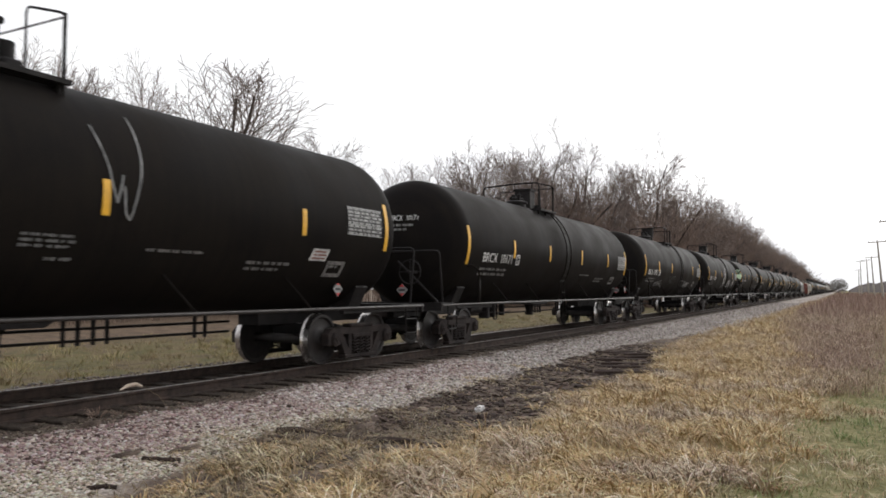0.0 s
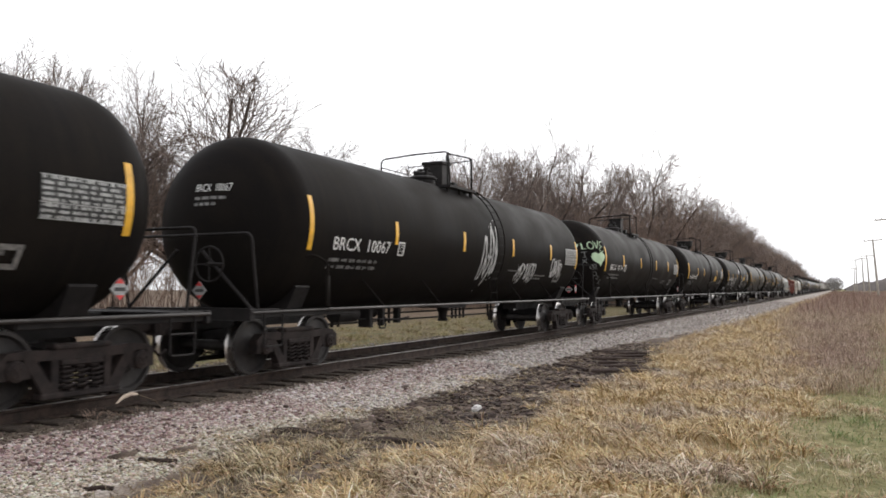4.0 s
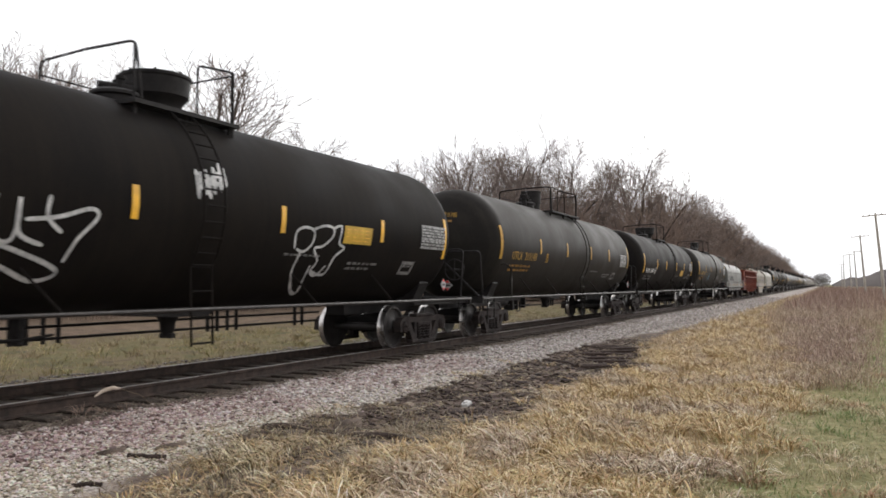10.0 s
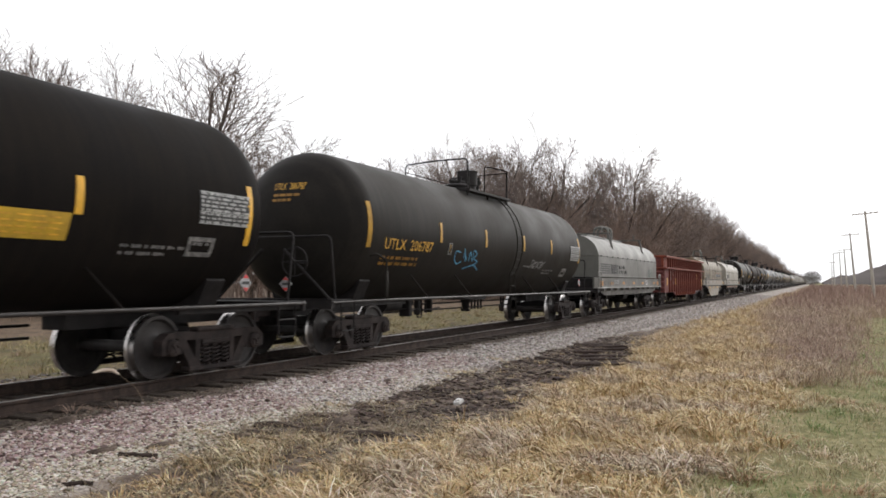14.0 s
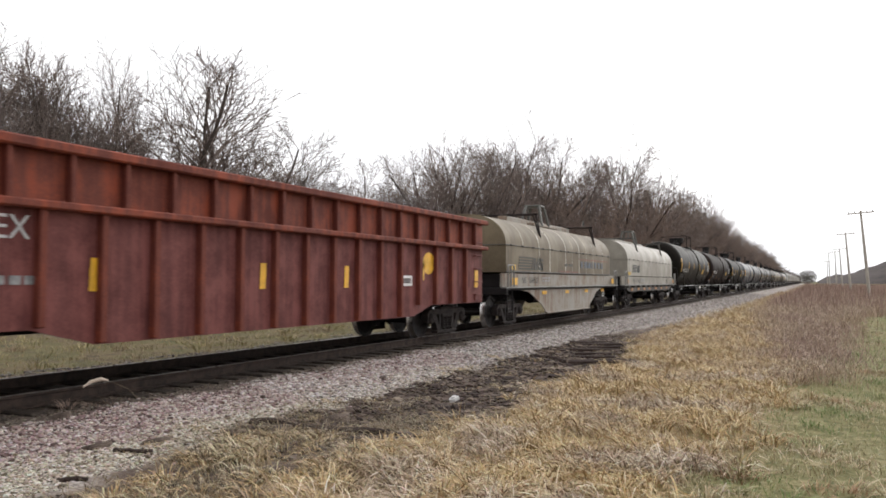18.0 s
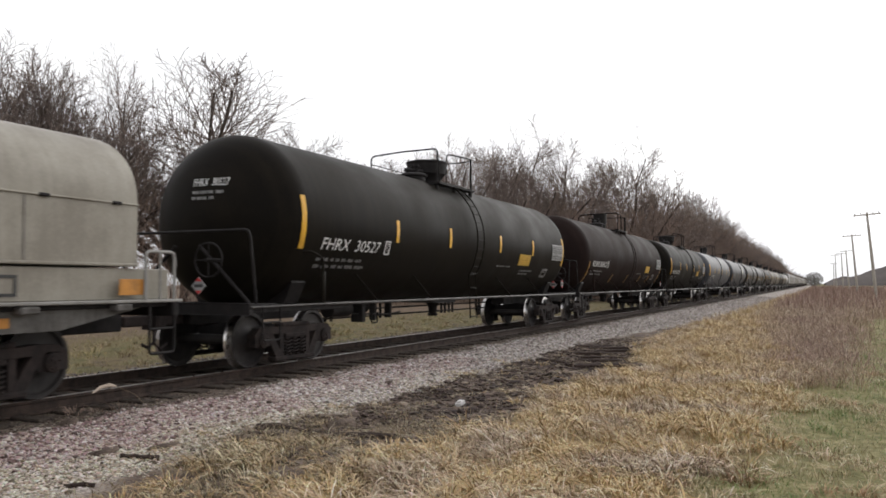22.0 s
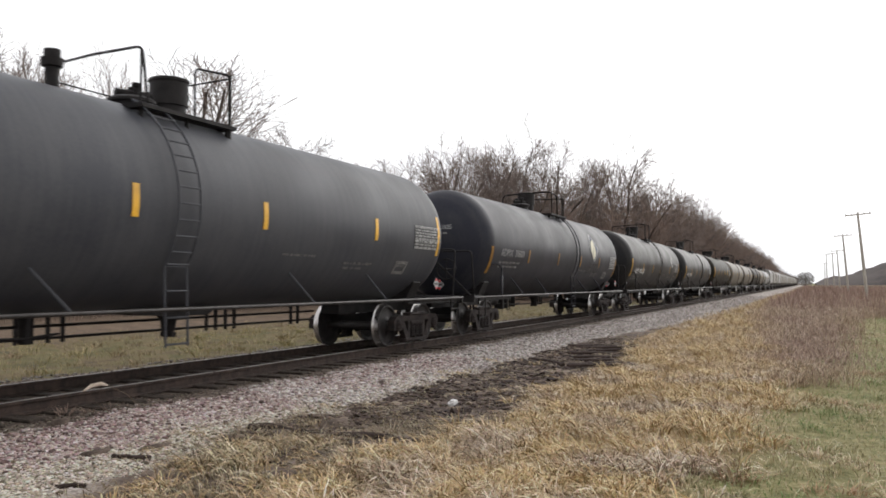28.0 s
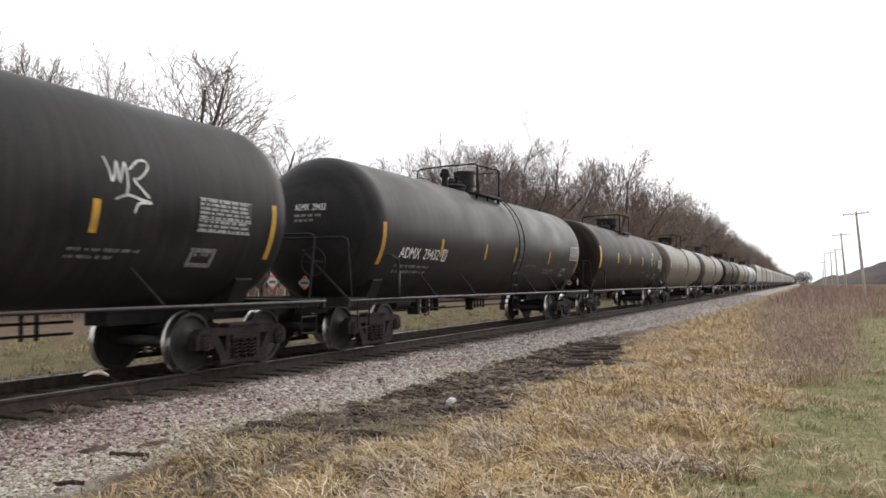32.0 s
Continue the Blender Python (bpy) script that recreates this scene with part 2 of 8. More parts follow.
class Build:
    """Collects plain geometry, then makes one mesh of it."""

    def __init__(self):
        self.v, self.f, self.m = [], [], []
        self.slot = 0

    def add(self, verts, faces):
        o = len(self.v)
        self.v.extend(verts)
        self.f.extend(tuple(i + o for i in f) for f in faces)
        self.m.extend([self.slot] * len(faces))
        return self

    def box(self, x0, x1, y0, y1, z0, z1, c=0.01):
        """A box with chamfered edges."""
        c = min(c, abs(x1 - x0) * 0.3, abs(y1 - y0) * 0.3, abs(z1 - z0) * 0.3)
        vs, idx = [], {}
        for i, (x, dx) in enumerate(((x0, c), (x1, -c))):
            for j, (y, dy) in enumerate(((y0, c), (y1, -c))):
                for k, (z, dz) in enumerate(((z0, c), (z1, -c))):
                    for a, p in enumerate(((x, y + dy, z + dz), (x + dx, y, z + dz), (x + dx, y + dy, z))):
                        idx[i, j, k, a] = len(vs)
                        vs.append(p)
        fs = []
        for s in (0, 1):
            q = [idx[s, 0, 0, 0], idx[s, 1, 0, 0], idx[s, 1, 1, 0], idx[s, 0, 1, 0]]
            fs.append(q if s else q[::-1])
            q = [idx[0, s, 0, 1], idx[1, s, 0, 1], idx[1, s, 1, 1], idx[0, s, 1, 1]]
            fs.append(q[::-1] if s else q)
            q = [idx[0, 0, s, 2], idx[1, 0, s, 2], idx[1, 1, s, 2], idx[0, 1, s, 2]]
            fs.append(q if s else q[::-1])
        for i in (0, 1):
            for j in (0, 1):
                fs.append([idx[i, j, 0, 0], idx[i, j, 0, 1], idx[i, j, 1, 1], idx[i, j, 1, 0]])
                fs.append([idx[i, 0, j, 0], idx[i, 0, j, 2], idx[i, 1, j, 2], idx[i, 1, j, 0]])
                fs.append([idx[0, i, j, 1], idx[0, i, j, 2], idx[1, i, j, 2], idx[1, i, j, 1]])
                for k in (0, 1):
                    fs.append([idx[i, j, k, 0], idx[i, j, k, 1], idx[i, j, k, 2]])
        return self.add(vs, fs)

    def tube(self, pts, r, n=8, closed_ends=True):
        """A round bar along points; r is one radius or one for each point."""
        pts = [Vector(p) for p in pts]
        rs = r if isinstance(r, (list, tuple)) else [r] * len(pts)
        vs, fs = [], []
        ref = Vector((0.31, 0.17, 0.93))
        for i, p in enumerate(pts):
            d = (pts[min(i + 1, len(pts) - 1)] - pts[max(i - 1, 0)]).normalized()
            if abs(d.dot(ref)) > 0.98:
                ref = Vector((0.9, 0.3, 0.1))
            a = d.cross(ref).normalized()
            b = d.cross(a)
            for k in range(n):
                t = 2 * math.pi * k / n
                vs.append(p + rs[i] * (math.cos(t) * a + math.sin(t) * b))
        for i in range(len(pts) - 1):
            for k in range(n):
                fs.append((i * n + k, i * n + (k + 1) % n, (i + 1) * n + (k + 1) % n, (i + 1) * n + k))
        if closed_ends:
            fs.append(tuple(range(n - 1, -1, -1)))
            fs.append(tuple((len(pts) - 1) * n + k for k in range(n)))
        return self.add(vs, fs)

    def lathe(self, profile, n=32, axis="y", at=(0, 0, 0), caps=True):
        """Turns (along, radius) points about an axis."""
        vs, fs = [], []
        for a, r in profile:
            for k in range(n):
                t = 2 * math.pi * k / n
                c, s = r * math.cos(t), r * math.sin(t)
                p = {"y": (c, a, s), "x": (a, c, s), "z": (c, s, a)}[axis]
                vs.append((p[0] + at[0], p[1] + at[1], p[2] + at[2]))
        for i in range(len(profile) - 1):
            for k in range(n):
                fs.append((i * n + k, i * n + (k + 1) % n, (i + 1) * n + (k + 1) % n, (i + 1) * n + k))
        if caps:
            fs.append(tuple(range(n - 1, -1, -1)))
            fs.append(tuple((len(profile) - 1) * n + k for k in range(n)))
        return self.add(vs, fs)

    def plate(self, outline, x0, x1, axis="x"):
        """An outline of (a, b) points given thickness between two planes."""
        n = len(outline)
        put = {"x": lambda t, a, b: (t, a, b), "y": lambda t, a, b: (a, t, b), "z": lambda t, a, b: (a, b, t)}[axis]
        vs = [put(x0, a, b) for a, b in outline] + [put(x1, a, b) for a, b in outline]
        fs = [tuple(range(n))[::-1], tuple(range(n, 2 * n))]
        fs += [(i, (i + 1) % n, n + (i + 1) % n, n + i) for i in range(n)]
        return self.add(vs, fs)

    def mesh(self, name, mats, smooth=35):
        me = bpy.data.meshes.new(name)
        me.from_pydata([tuple(v) for v in self.v], [], self.f)
        bm = bmesh.new()
        bm.from_mesh(me)
        bmesh.ops.recalc_face_normals(bm, faces=bm.faces)
        bm.to_mesh(me)
        bm.free()
        for m in mats if isinstance(mats, (list, tuple)) else [mats]:
            me.materials.append(m)
        me.polygons.foreach_set("material_index", self.m)
        if smooth:
            me.polygons.foreach_set("use_smooth", [True] * len(me.polygons))
            me.set_sharp_from_angle(angle=radians(smooth))
        me.update()
        return me


def part(name, made, material, parent, label="", at=None, smooth=35):
    """Links a Build (or a ready mesh) as one mesh object under a thing or a part."""
    me = made if isinstance(made, bpy.types.Mesh) else made.mesh(name, material, smooth)
    ob = new(name, me)
    ob.parent = parent
    if at is not None:
        ob.matrix_basis = at
    if label:
        tagged(ob, label)
    return ob


def cached(key, make):
    if key not in CACHE:
        CACHE[key] = make()
    return CACHE[key]


def thing(name, label, category, group="", kind="", at=None):
    ob = new(name)
    ob.empty_display_size = 0.3
    if at is not None:
        ob.matrix_basis = at
    return tagged(ob, label, category, group, kind)


# ---- the tank's skin, on which marks lie ----
RAD, MIDZ, HALF, HEAD = 1.52, 2.48, 7.42, 0.98


def skin(y, z, lift=0.008):
    """The point of the near side of a tank at y along it and z above the rail."""
    r = RAD + lift
    if abs(y) > HALF:
        k = (abs(y) - HALF) / (HEAD + lift)
        r *= math.sqrt(max(0.0, 1 - k * k))
    return (math.sqrt(max(0.0004, r * r - (z - MIDZ) ** 2)), y, z)


def front_skin(x, z, lift=0.008):
    """The point of a tank's leading head at x across and z above the rail."""
    k = ((x * x + (z - MIDZ) ** 2) / (RAD + lift) ** 2)
    return (x, -HALF - (HEAD + lift) * math.sqrt(max(0.0, 1 - k)), z)


def quad_patch(b, fn, a0, a1, b0, b1, na=1, nb=4, lean=0.0):
    """A thin patch on a skin, bent with it."""
    vs, fs = [], []
    for lift in (0.002, 0.009):
        for i in range(na + 1):
            for j in range(nb + 1):
                t = b0 + (b1 - b0) * j / nb
                vs.append(fn(a0 + (a1 - a0) * i / na + lean * (t - b0), t, lift))
    w = nb + 1
    o = (na + 1) * w
    for i in range(na):
        for j in range(nb):
            q = (i * w + j, (i + 1) * w + j, (i + 1) * w + j + 1, i * w + j + 1)
            fs.append(tuple(k + o for k in q))
    for j in range(nb):
        fs.append((j, j + 1, o + j + 1, o + j))
        fs.append((na * w + j, na * w + j + 1, o + na * w + j + 1, o + na * w + j))
    return b.add(vs, fs)


def lettering(words, height, width=None, slant=0.0):
    """Outline letters as a flat list of points and faces, starting at 0, 0."""
    cu = bpy.data.curves.new("letters", "FONT")
    cu.body, cu.size, cu.resolution_u, cu.shear = words, 1.0, 2, slant
    ob = bpy.data.objects.new("letters", cu)
    scene.collection.objects.link(ob)
    dg = bpy.context.evaluated_depsgraph_get()
    me = bpy.data.meshes.new_from_object(ob.evaluated_get(dg))
    pts = [tuple(v.co[:2]) for v in me.vertices]
    fcs = [tuple(p.vertices) for p in me.polygons]
    bpy.data.objects.remove(ob)
    bpy.data.curves.remove(cu)
    bpy.data.meshes.remove(me)
    x0, x1 = min(p[0] for p in pts), max(p[0] for p in pts)
    y0, y1 = min(p[1] for p in pts), max(p[1] for p in pts)
    sy = height / (y1 - y0)
    sx = width / (x1 - x0) if width else sy
    return [((p[0] - x0) * sx, (p[1] - y0) * sy) for p in pts], fcs


def write(name, words, height, width, at, parent, mat, fn=skin, label="", slant=0.0, lift=0.011):
    pts, fcs = lettering(words, height, width, slant)
    # the letters before the wide gap and the digits after it are two stencils
    xs = sorted(p[0] for p in pts)
    gap, cut = max((c - a, (a + c) / 2) for a, c in zip(xs, xs[1:]))
    sides = [(name, lambda x: True)] if "  " not in words else [("reporting_mark", lambda x: x < cut), (name, lambda x: x > cut)]
    for key, keep in sides:
        b = Build()
        own = [i for i, p in enumerate(pts) if keep(p[0])]
        at_index = {i: k for k, i in enumerate(own)}
        b.add([fn(at[0] + pts[i][0], at[1] + pts[i][1], lift) for i in own], [tuple(at_index[i] for i in f) for f in fcs if f[0] in at_index])
        part(key, b, mat, parent, label, smooth=0)


def flat_side(x):
    return lambda y, z, lift=0.008: (x + lift, y, z)


def bars(b, fn, a0, a1, z, h, rnd, words=4):
    """Unreadable writing: a row of bars of its size."""
    a = a0
    step = (a1 - a0) / words
    for i in range(words):
        w = step * rnd.uniform(0.6, 0.9)
        quad_patch(b, fn, a, a + w, z, z + h, 1, 1)
        a += step


def letters(b, fn, a0, a1, z, h, rnd):
    """A row of small unreadable writing: words of narrow bars, ragged in height."""
    a = a0
    while a < a1 - h:
        for _ in range(rnd.randint(2, 7)):
            if a > a1:
                break
            w, cut = h * rnd.uniform(0.35, 0.6), rnd.choice((0.0, 0.0, 0.3))
            quad_patch(b, fn, a, a + w, z + h * cut * rnd.random(), z + h * (1 - cut * rnd.random()), 1, 1)
            a += h * 0.75
        a += h * 1.1


def spray(name, strokes, w, parent, mat, label, fn=None):
    """A spray-paint tag of smooth strokes through a few (y, z) points each."""
    b = Build()
    for pts in strokes:
        p = [pts[0], *pts, pts[-1]]
        run = []
        for i in range(1, len(p) - 2):
            for k in range(5):
                t = k / 5
                run.append(tuple(0.5 * (2 * p[i][c] + (p[i + 1][c] - p[i - 1][c]) * t + (2 * p[i - 1][c] - 5 * p[i][c] + 4 * p[i + 1][c] - p[i + 2][c]) * t * t
                                        + (3 * p[i][c] - p[i - 1][c] - 3 * p[i + 1][c] + p[i + 2][c]) * t ** 3) for c in (0, 1)))
        ribbon(b, fn or skin, run + [pts[-1]], w)
    return tagged(part(name, b, mat, parent, label, smooth=0), kind="stuff")


def ribbon(b, fn, pts, w):
    """A spray-paint stroke of width w through (a, z) points."""
    vs, fs = [], []
    for i, p in enumerate(pts):
        q0, q1 = pts[max(i - 1, 0)], pts[min(i + 1, len(pts) - 1)]
        d = Vector((q1[0] - q0[0], q1[1] - q0[1]))
        d = d.normalized() if d.length > 1e-6 else Vector((1, 0))
        ww = w * (0.6 if i in (0, len(pts) - 1) else 1.0)
        vs.append(fn(p[0] - d.y * ww / 2, p[1] + d.x * ww / 2, 0.009))
        vs.append(fn(p[0] + d.y * ww / 2, p[1] - d.x * ww / 2, 0.009))
    for i in range(len(pts) - 1):
        fs.append((2 * i, 2 * i + 1, 2 * i + 3, 2 * i + 2))
    return b.add(vs, fs)


def scribble(name, fn, a0, a1, z0, z1, w, seed, parent, mat, label, strokes=6):
    """Looping spray-paint tag that cannot be read."""
    rnd = random.Random(seed)
    b = Build()
    step = (a1 - a0) / strokes
    for s in range(strokes):
        cx, cz = a0 + step * (s + 0.5), (z0 + z1) / 2 + rnd.uniform(-0.1, 0.1) * (z1 - z0)
        rx, rz = step * rnd.uniform(0.45, 0.8), (z1 - z0) * rnd.uniform(0.3, 0.5)
        t0, turn, bend = rnd.uniform(0, 6.28), rnd.choice((-1, 1)) * rnd.uniform(3.2, 6.0), rnd.uniform(0.4, 1.6)
        pts = []
        for i in range(15):
            t = t0 + turn * i / 14
            pts.append((cx + rx * math.cos(t) + 0.25 * rx * math.sin(2.3 * t * bend), cz + rz * math.sin(t * (1 + 0.3 * bend))))
        ribbon(b, fn, pts, w)
        if rnd.random() < 0.6:
            ribbon(b, fn, [(cx - rx * 0.5, cz + rz * 1.1), (cx + rx * 0.2, cz), (cx + rx * rnd.uniform(-0.5, 0.6), cz - rz * 1.2)], w)
    return tagged(part(name, b, mat, parent, label, smooth=0), kind="stuff")


# ---- running gear ----
AXLE, WHEEL_R = 0.889, 0.457


def wheelset_mesh():
    """Axle and both wheels turned from one profile; the treads and flanges are bright."""
    side = [(1.14, 0.085), (0.85, 0.085), (0.85, 0.13), (0.80, 0.16), (0.765, 0.22), (0.785, 0.375), (0.822, 0.40), (0.822, 0.445), (0.815, 0.453),
            (0.715, 0.459), (0.704, 0.468), (0.690, 0.485), (0.678, 0.482), (0.676, 0.42), (0.690, 0.40), (0.676, 0.33), (0.676, 0.10), (0.66, 0.085)]
    prof = side + [(-x, r) for x, r in side[::-1]]
    b = Build()
    n = 28
    b.lathe(prof, n, "x")
    for i in range(len(prof) - 1):
        x = abs(prof[i][0] + prof[i + 1][0]) / 2
        if prof[i][1] > 0.45 and prof[i + 1][1] > 0.45 and x < 0.82:
            b.m[i * n:(i + 1) * n] = [1] * n
    return b.mesh("wheelset", [M_WHEEL, M_TREAD], 40)


def side_frame_mesh():
    """Cast side frame: arched top, two windows, spring opening in the middle."""
    b = Build()
    top = [(-1.10, 0.36), (-1.10, 0.56), (-0.98, 0.66), (-0.72, 0.68), (-0.45, 0.66), (0.45, 0.66), (0.72, 0.68), (0.98, 0.66), (1.10, 0.56), (1.10, 0.36)]
    under = [(0.99, 0.36), (0.97, 0.50), (0.85, 0.56), (0.66, 0.55), (0.36, 0.545), (-0.36, 0.545), (-0.66, 0.55), (-0.85, 0.56), (-0.97, 0.50), (-0.99, 0.36)]
    b.plate(top + under, 0.94, 1.10)
    for s in (-1, 1):
        b.plate([(s * 0.78, 0.56), (s * 0.62, 0.56), (s * 0.40, 0.24), (s * 0.36, 0.14), (s * 0.52, 0.14)], 0.95, 1.09)
        b.plate([(s * 0.42, 0.56), (s * 0.32, 0.56), (s * 0.32, 0.14), (s * 0.42, 0.14)], 0.955, 1.085)
        b.plate([(s * 0.79, 0.60), (s * 0.69, 0.60), (s * 0.69, 0.36), (s * 0.79, 0.36)], 0.955, 1.085)
    b.box(0.93, 1.11, -0.56, 0.56, 0.09, 0.17, 0.02)
    b.box(0.92, 1.12, -0.40, 0.40, 0.66, 0.73, 0.02)
    return b.mesh("side_frame", M_TRUCK, 30)


def spring_mesh():
    pts = [(0.052 * math.cos(t * 1.0472), 0.08 * math.sin(t * 1.0472), 0.18 + 0.0094 * t) for t in range(31)]
    return Build().tube(pts, 0.016, 5).mesh("spring", M_TRUCK, 60)


def spring_seat_mesh():
    return Build().box(0.93, 1.11, -0.30, 0.30, 0.47, 0.545, 0.015).mesh("spring_seat", M_TRUCK, 30)


def bearing_mesh():
    b = Build()
    b.lathe([(1.00, 0.12), (1.11, 0.125), (1.13, 0.115), (1.135, 0.09), (1.15, 0.085), (1.15, 0.03), (1.165, 0.03), (1.165, 0.01)], 18, "x")
    for k in range(3):
        t = k * 2.0944 + 0.5
        b.lathe([(1.14, 0.018), (1.168, 0.018)], 6, "x", (0, 0.055 * math.cos(t), 0.055 * math.sin(t)))
    b.box(0.99, 1.10, -0.13, 0.13, 0.09, 0.14, 0.02)
    return b.mesh("bearing", M_TRUCK, 40)


def bolster_mesh():
    b = Build()
    b.plate([(-0.95, 0.46), (-0.6, 0.30), (0.6, 0.30), (0.95, 0.46), (0.95, 0.60), (0.3, 0.70), (-0.3, 0.70), (-0.95, 0.60)], -0.2, 0.2, "y")
    b.lathe([(0.68, 0.22), (0.86, 0.20)], 20, "z")
    for s in (-1, 1):
        b.box(-0.85, 0.85, s * 0.42 - 0.04, s * 0.42 + 0.04, 0.33, 0.43, 0.01)
        for q in (-1, 1):
            b.box(q * 0.75 - 0.06, q * 0.75 + 0.06, s * 0.42 - 0.03, s * 0.42 + 0.05, 0.22, 0.55, 0.02)
    return b.mesh("bolster", M_STEEL, 30)


MOVING_WHEELS = []


def add_truck(car, y, simple=False):
    tr = part("truck", cached("bolster", bolster_mesh), None, car, "rusty cast-steel four-wheel truck", pose(0, y, 0))
    for s in (-1, 1):
        ws = part("wheelset", cached("wheelset", wheelset_mesh), None, tr, "steel wheels with bright treads on an axle", pose(0, s * AXLE, WHEEL_R))
        MOVING_WHEELS.append(ws)
    for turn in (0, 180):
        part("side_frame", cached("sideframe", side_frame_mesh), None, tr, at=pose(0, 0, 0, 0, 0, turn))
        if simple:
            continue
        part("spring_seat", cached("springseat", spring_seat_mesh), None, tr, at=pose(0, 0, 0, 0, 0, turn))
        for y in (-0.2, 0.0, 0.2):
            for x in ((0.97, 1.07) if turn == 0 else (1.07,)):
                part("spring", cached("spring", spring_mesh), None, tr, at=pose(x if turn == 0 else -x, y, 0))
        for s in (-1, 1):
            part("bearing", cached("bearing", bearing_mesh), None, tr, at=pose(0, s * AXLE, WHEEL_R, 0, 0, turn))
    return tr


def coupler_mesh():
    b = Build()
    b.box(-0.07, 0.07, -0.55, 0.0, 0.74, 0.90, 0.02)
    b.plate([(-0.13, -0.02), (0.16, -0.02), (0.17, 0.16), (0.08, 0.22), (0.05, 0.12), (-0.05, 0.10), (-0.14, 0.24), (-0.19, 0.20)], 0.68, 0.97, "z")
    b.tube([(0.15, 0.0, 0.70), (0.19, -0.1, 0.50), (0.17, 0.06, 0.38), (0.14, 0.22, 0.45)], 0.025, 8)
    return b.mesh("coupler", M_TRUCK, 35)


def add_couplers(car, half, inset):
    """Knuckles meet the neighbours' at half; the shank reaches back to the end sill."""
    me = cached("coupler", coupler_mesh)
    part("coupler", me, None, car, "rusty knuckle coupler with air hose", pose(0, half - 0.10, 0))
    part("coupler", me, None, car, "rusty knuckle coupler with air hose", pose(0, -half + 0.10, 0, 0, 0, 180))


def add_end_sill(car, s):
    """Stub sill, end platform, side channels and saddles at one end of a tank car."""
    sill = part("end_sill", cached(("sill", s), lambda: Build().plate([(s * 5.2, 0.74), (s * 8.75, 0.74), (s * 8.75, 1.06), (s * 7.5, 1.06), (s * 7.4, 1.28), (s * 6.8, 1.28), (s * 6.6, 1.06), (s * 5.2, 1.06)], -0.22, 0.22).mesh("end_sill", M_STEEL, 30)), None, car)
    part("platform", cached(("platf", s), lambda: Build().box(-1.45, 1.45, s * 8.15, s * 8.80, 1.00, 1.07, 0.008).mesh("platform", M_STEEL, 30)), None, sill)
    part("striker_beam", cached(("striker", s), lambda: Build().box(-1.50, 1.50, s * 8.80, s * 8.88, 0.90, 1.08, 0.01).mesh("striker_beam", M_STEEL, 30)), None, sill)
    for x in (-1, 1):
        part("side_channel", cached(("sidech", s, x), lambda: Build().box(x * 1.35, x * 1.45, s * 6.0, s * 8.80, 0.93, 1.05, 0.01).mesh("side_channel", M_STEEL, 30)), None, sill)
        part("saddle", cached(("saddle", s, x), lambda: Build().plate([(x * 0.2, 0.95), (x * 0.95, 1.05), (x * 1.12, 1.40), (x * 1.08, 1.48), (x * 0.8, 1.28), (x * 0.2, 1.2)], s * 6.9, s * 7.3, "y").mesh("saddle", M_STEEL, 30)), None, sill)


def add_ladder(car, y, paint, bottom=0.52):
    """Side ladder that follows the barrel from under the sill to the top walk."""
    n = 12
    arc = []
    for i in range(n + 1):
        a = radians(-32 + (62 + 32) * i / n)
        arc.append(((RAD + 0.13) * math.cos(a), MIDZ + (RAD + 0.13) * math.sin(a)))
    line = [(arc[0][0] + 0.04, bottom)] + arc
    side = cached(("ladderside", paint), lambda: Build().tube([(x, 0, z) for x, z in line], 0.018, 6).mesh("ladder", PAINT[paint], 50))
    rung = cached(("rung", paint), lambda: Build().tube([(0, -0.21, 0), (0, 0.21, 0)], 0.014, 6).mesh("rung", PAINT[paint], 50))
    lad = part("ladder", side, None, car, at=pose(0, y - 0.21, 0))
    part("ladder_rail", side, None, lad, at=pose(0, 0.42, 0))
    for x, z in [(line[0][0], bottom + 0.04 + 0.36 * k) for k in range(int((arc[0][1] - bottom) / 0.36) + 1)] + arc:
        part("rung", rung, None, lad, at=pose(x, 0.21, z))


def bent(points, r=0.14, n=4):
    """Rounds the corners of a path of bars."""
    out = [Vector(points[0])]
    for i in range(1, len(points) - 1):
        p, a, c = Vector(points[i]), Vector(points[i - 1]), Vector(points[i + 1])
        da, dc = (a - p), (c - p)
        ra, rc = min(r, da.length * 0.45), min(r, dc.length * 0.45)
        s, e = p + da.normalized() * ra, p + dc.normalized() * rc
        for k in range(n + 1):
            t = k / n
            out.append((1 - t) ** 2 * s + 2 * t * (1 - t) * p + t * t * e)
    out.append(Vector(points[-1]))
    return out


# ---- tank cars ----
def tank_mesh(paint, seed):
    b = Build()
    prof = [(-HALF - HEAD, 0.02)]
    for i in range(1, 13):
        t = i / 12 * math.pi / 2
        prof.append((-HALF - HEAD * math.cos(t), RAD * math.sin(t)))
    rings = (-7.38, -5.25, -5.235, -2.62, -2.605, 0.0, 0.015, 2.62, 2.635, 5.25, 5.265, 7.36)
    for i, y in enumerate(rings):
        prof.append((y, RAD + (0.0007 if i % 2 else 0.0)))
    for i in range(12, 0, -1):
        t = i / 12 * math.pi / 2
        prof.append((HALF + HEAD * math.cos(t), RAD * math.sin(t)))
    prof.append((HALF + HEAD, 0.02))
    b.lathe(prof, 72, "y", (0, 0, MIDZ))
    return b.mesh("tank", paint, 50)


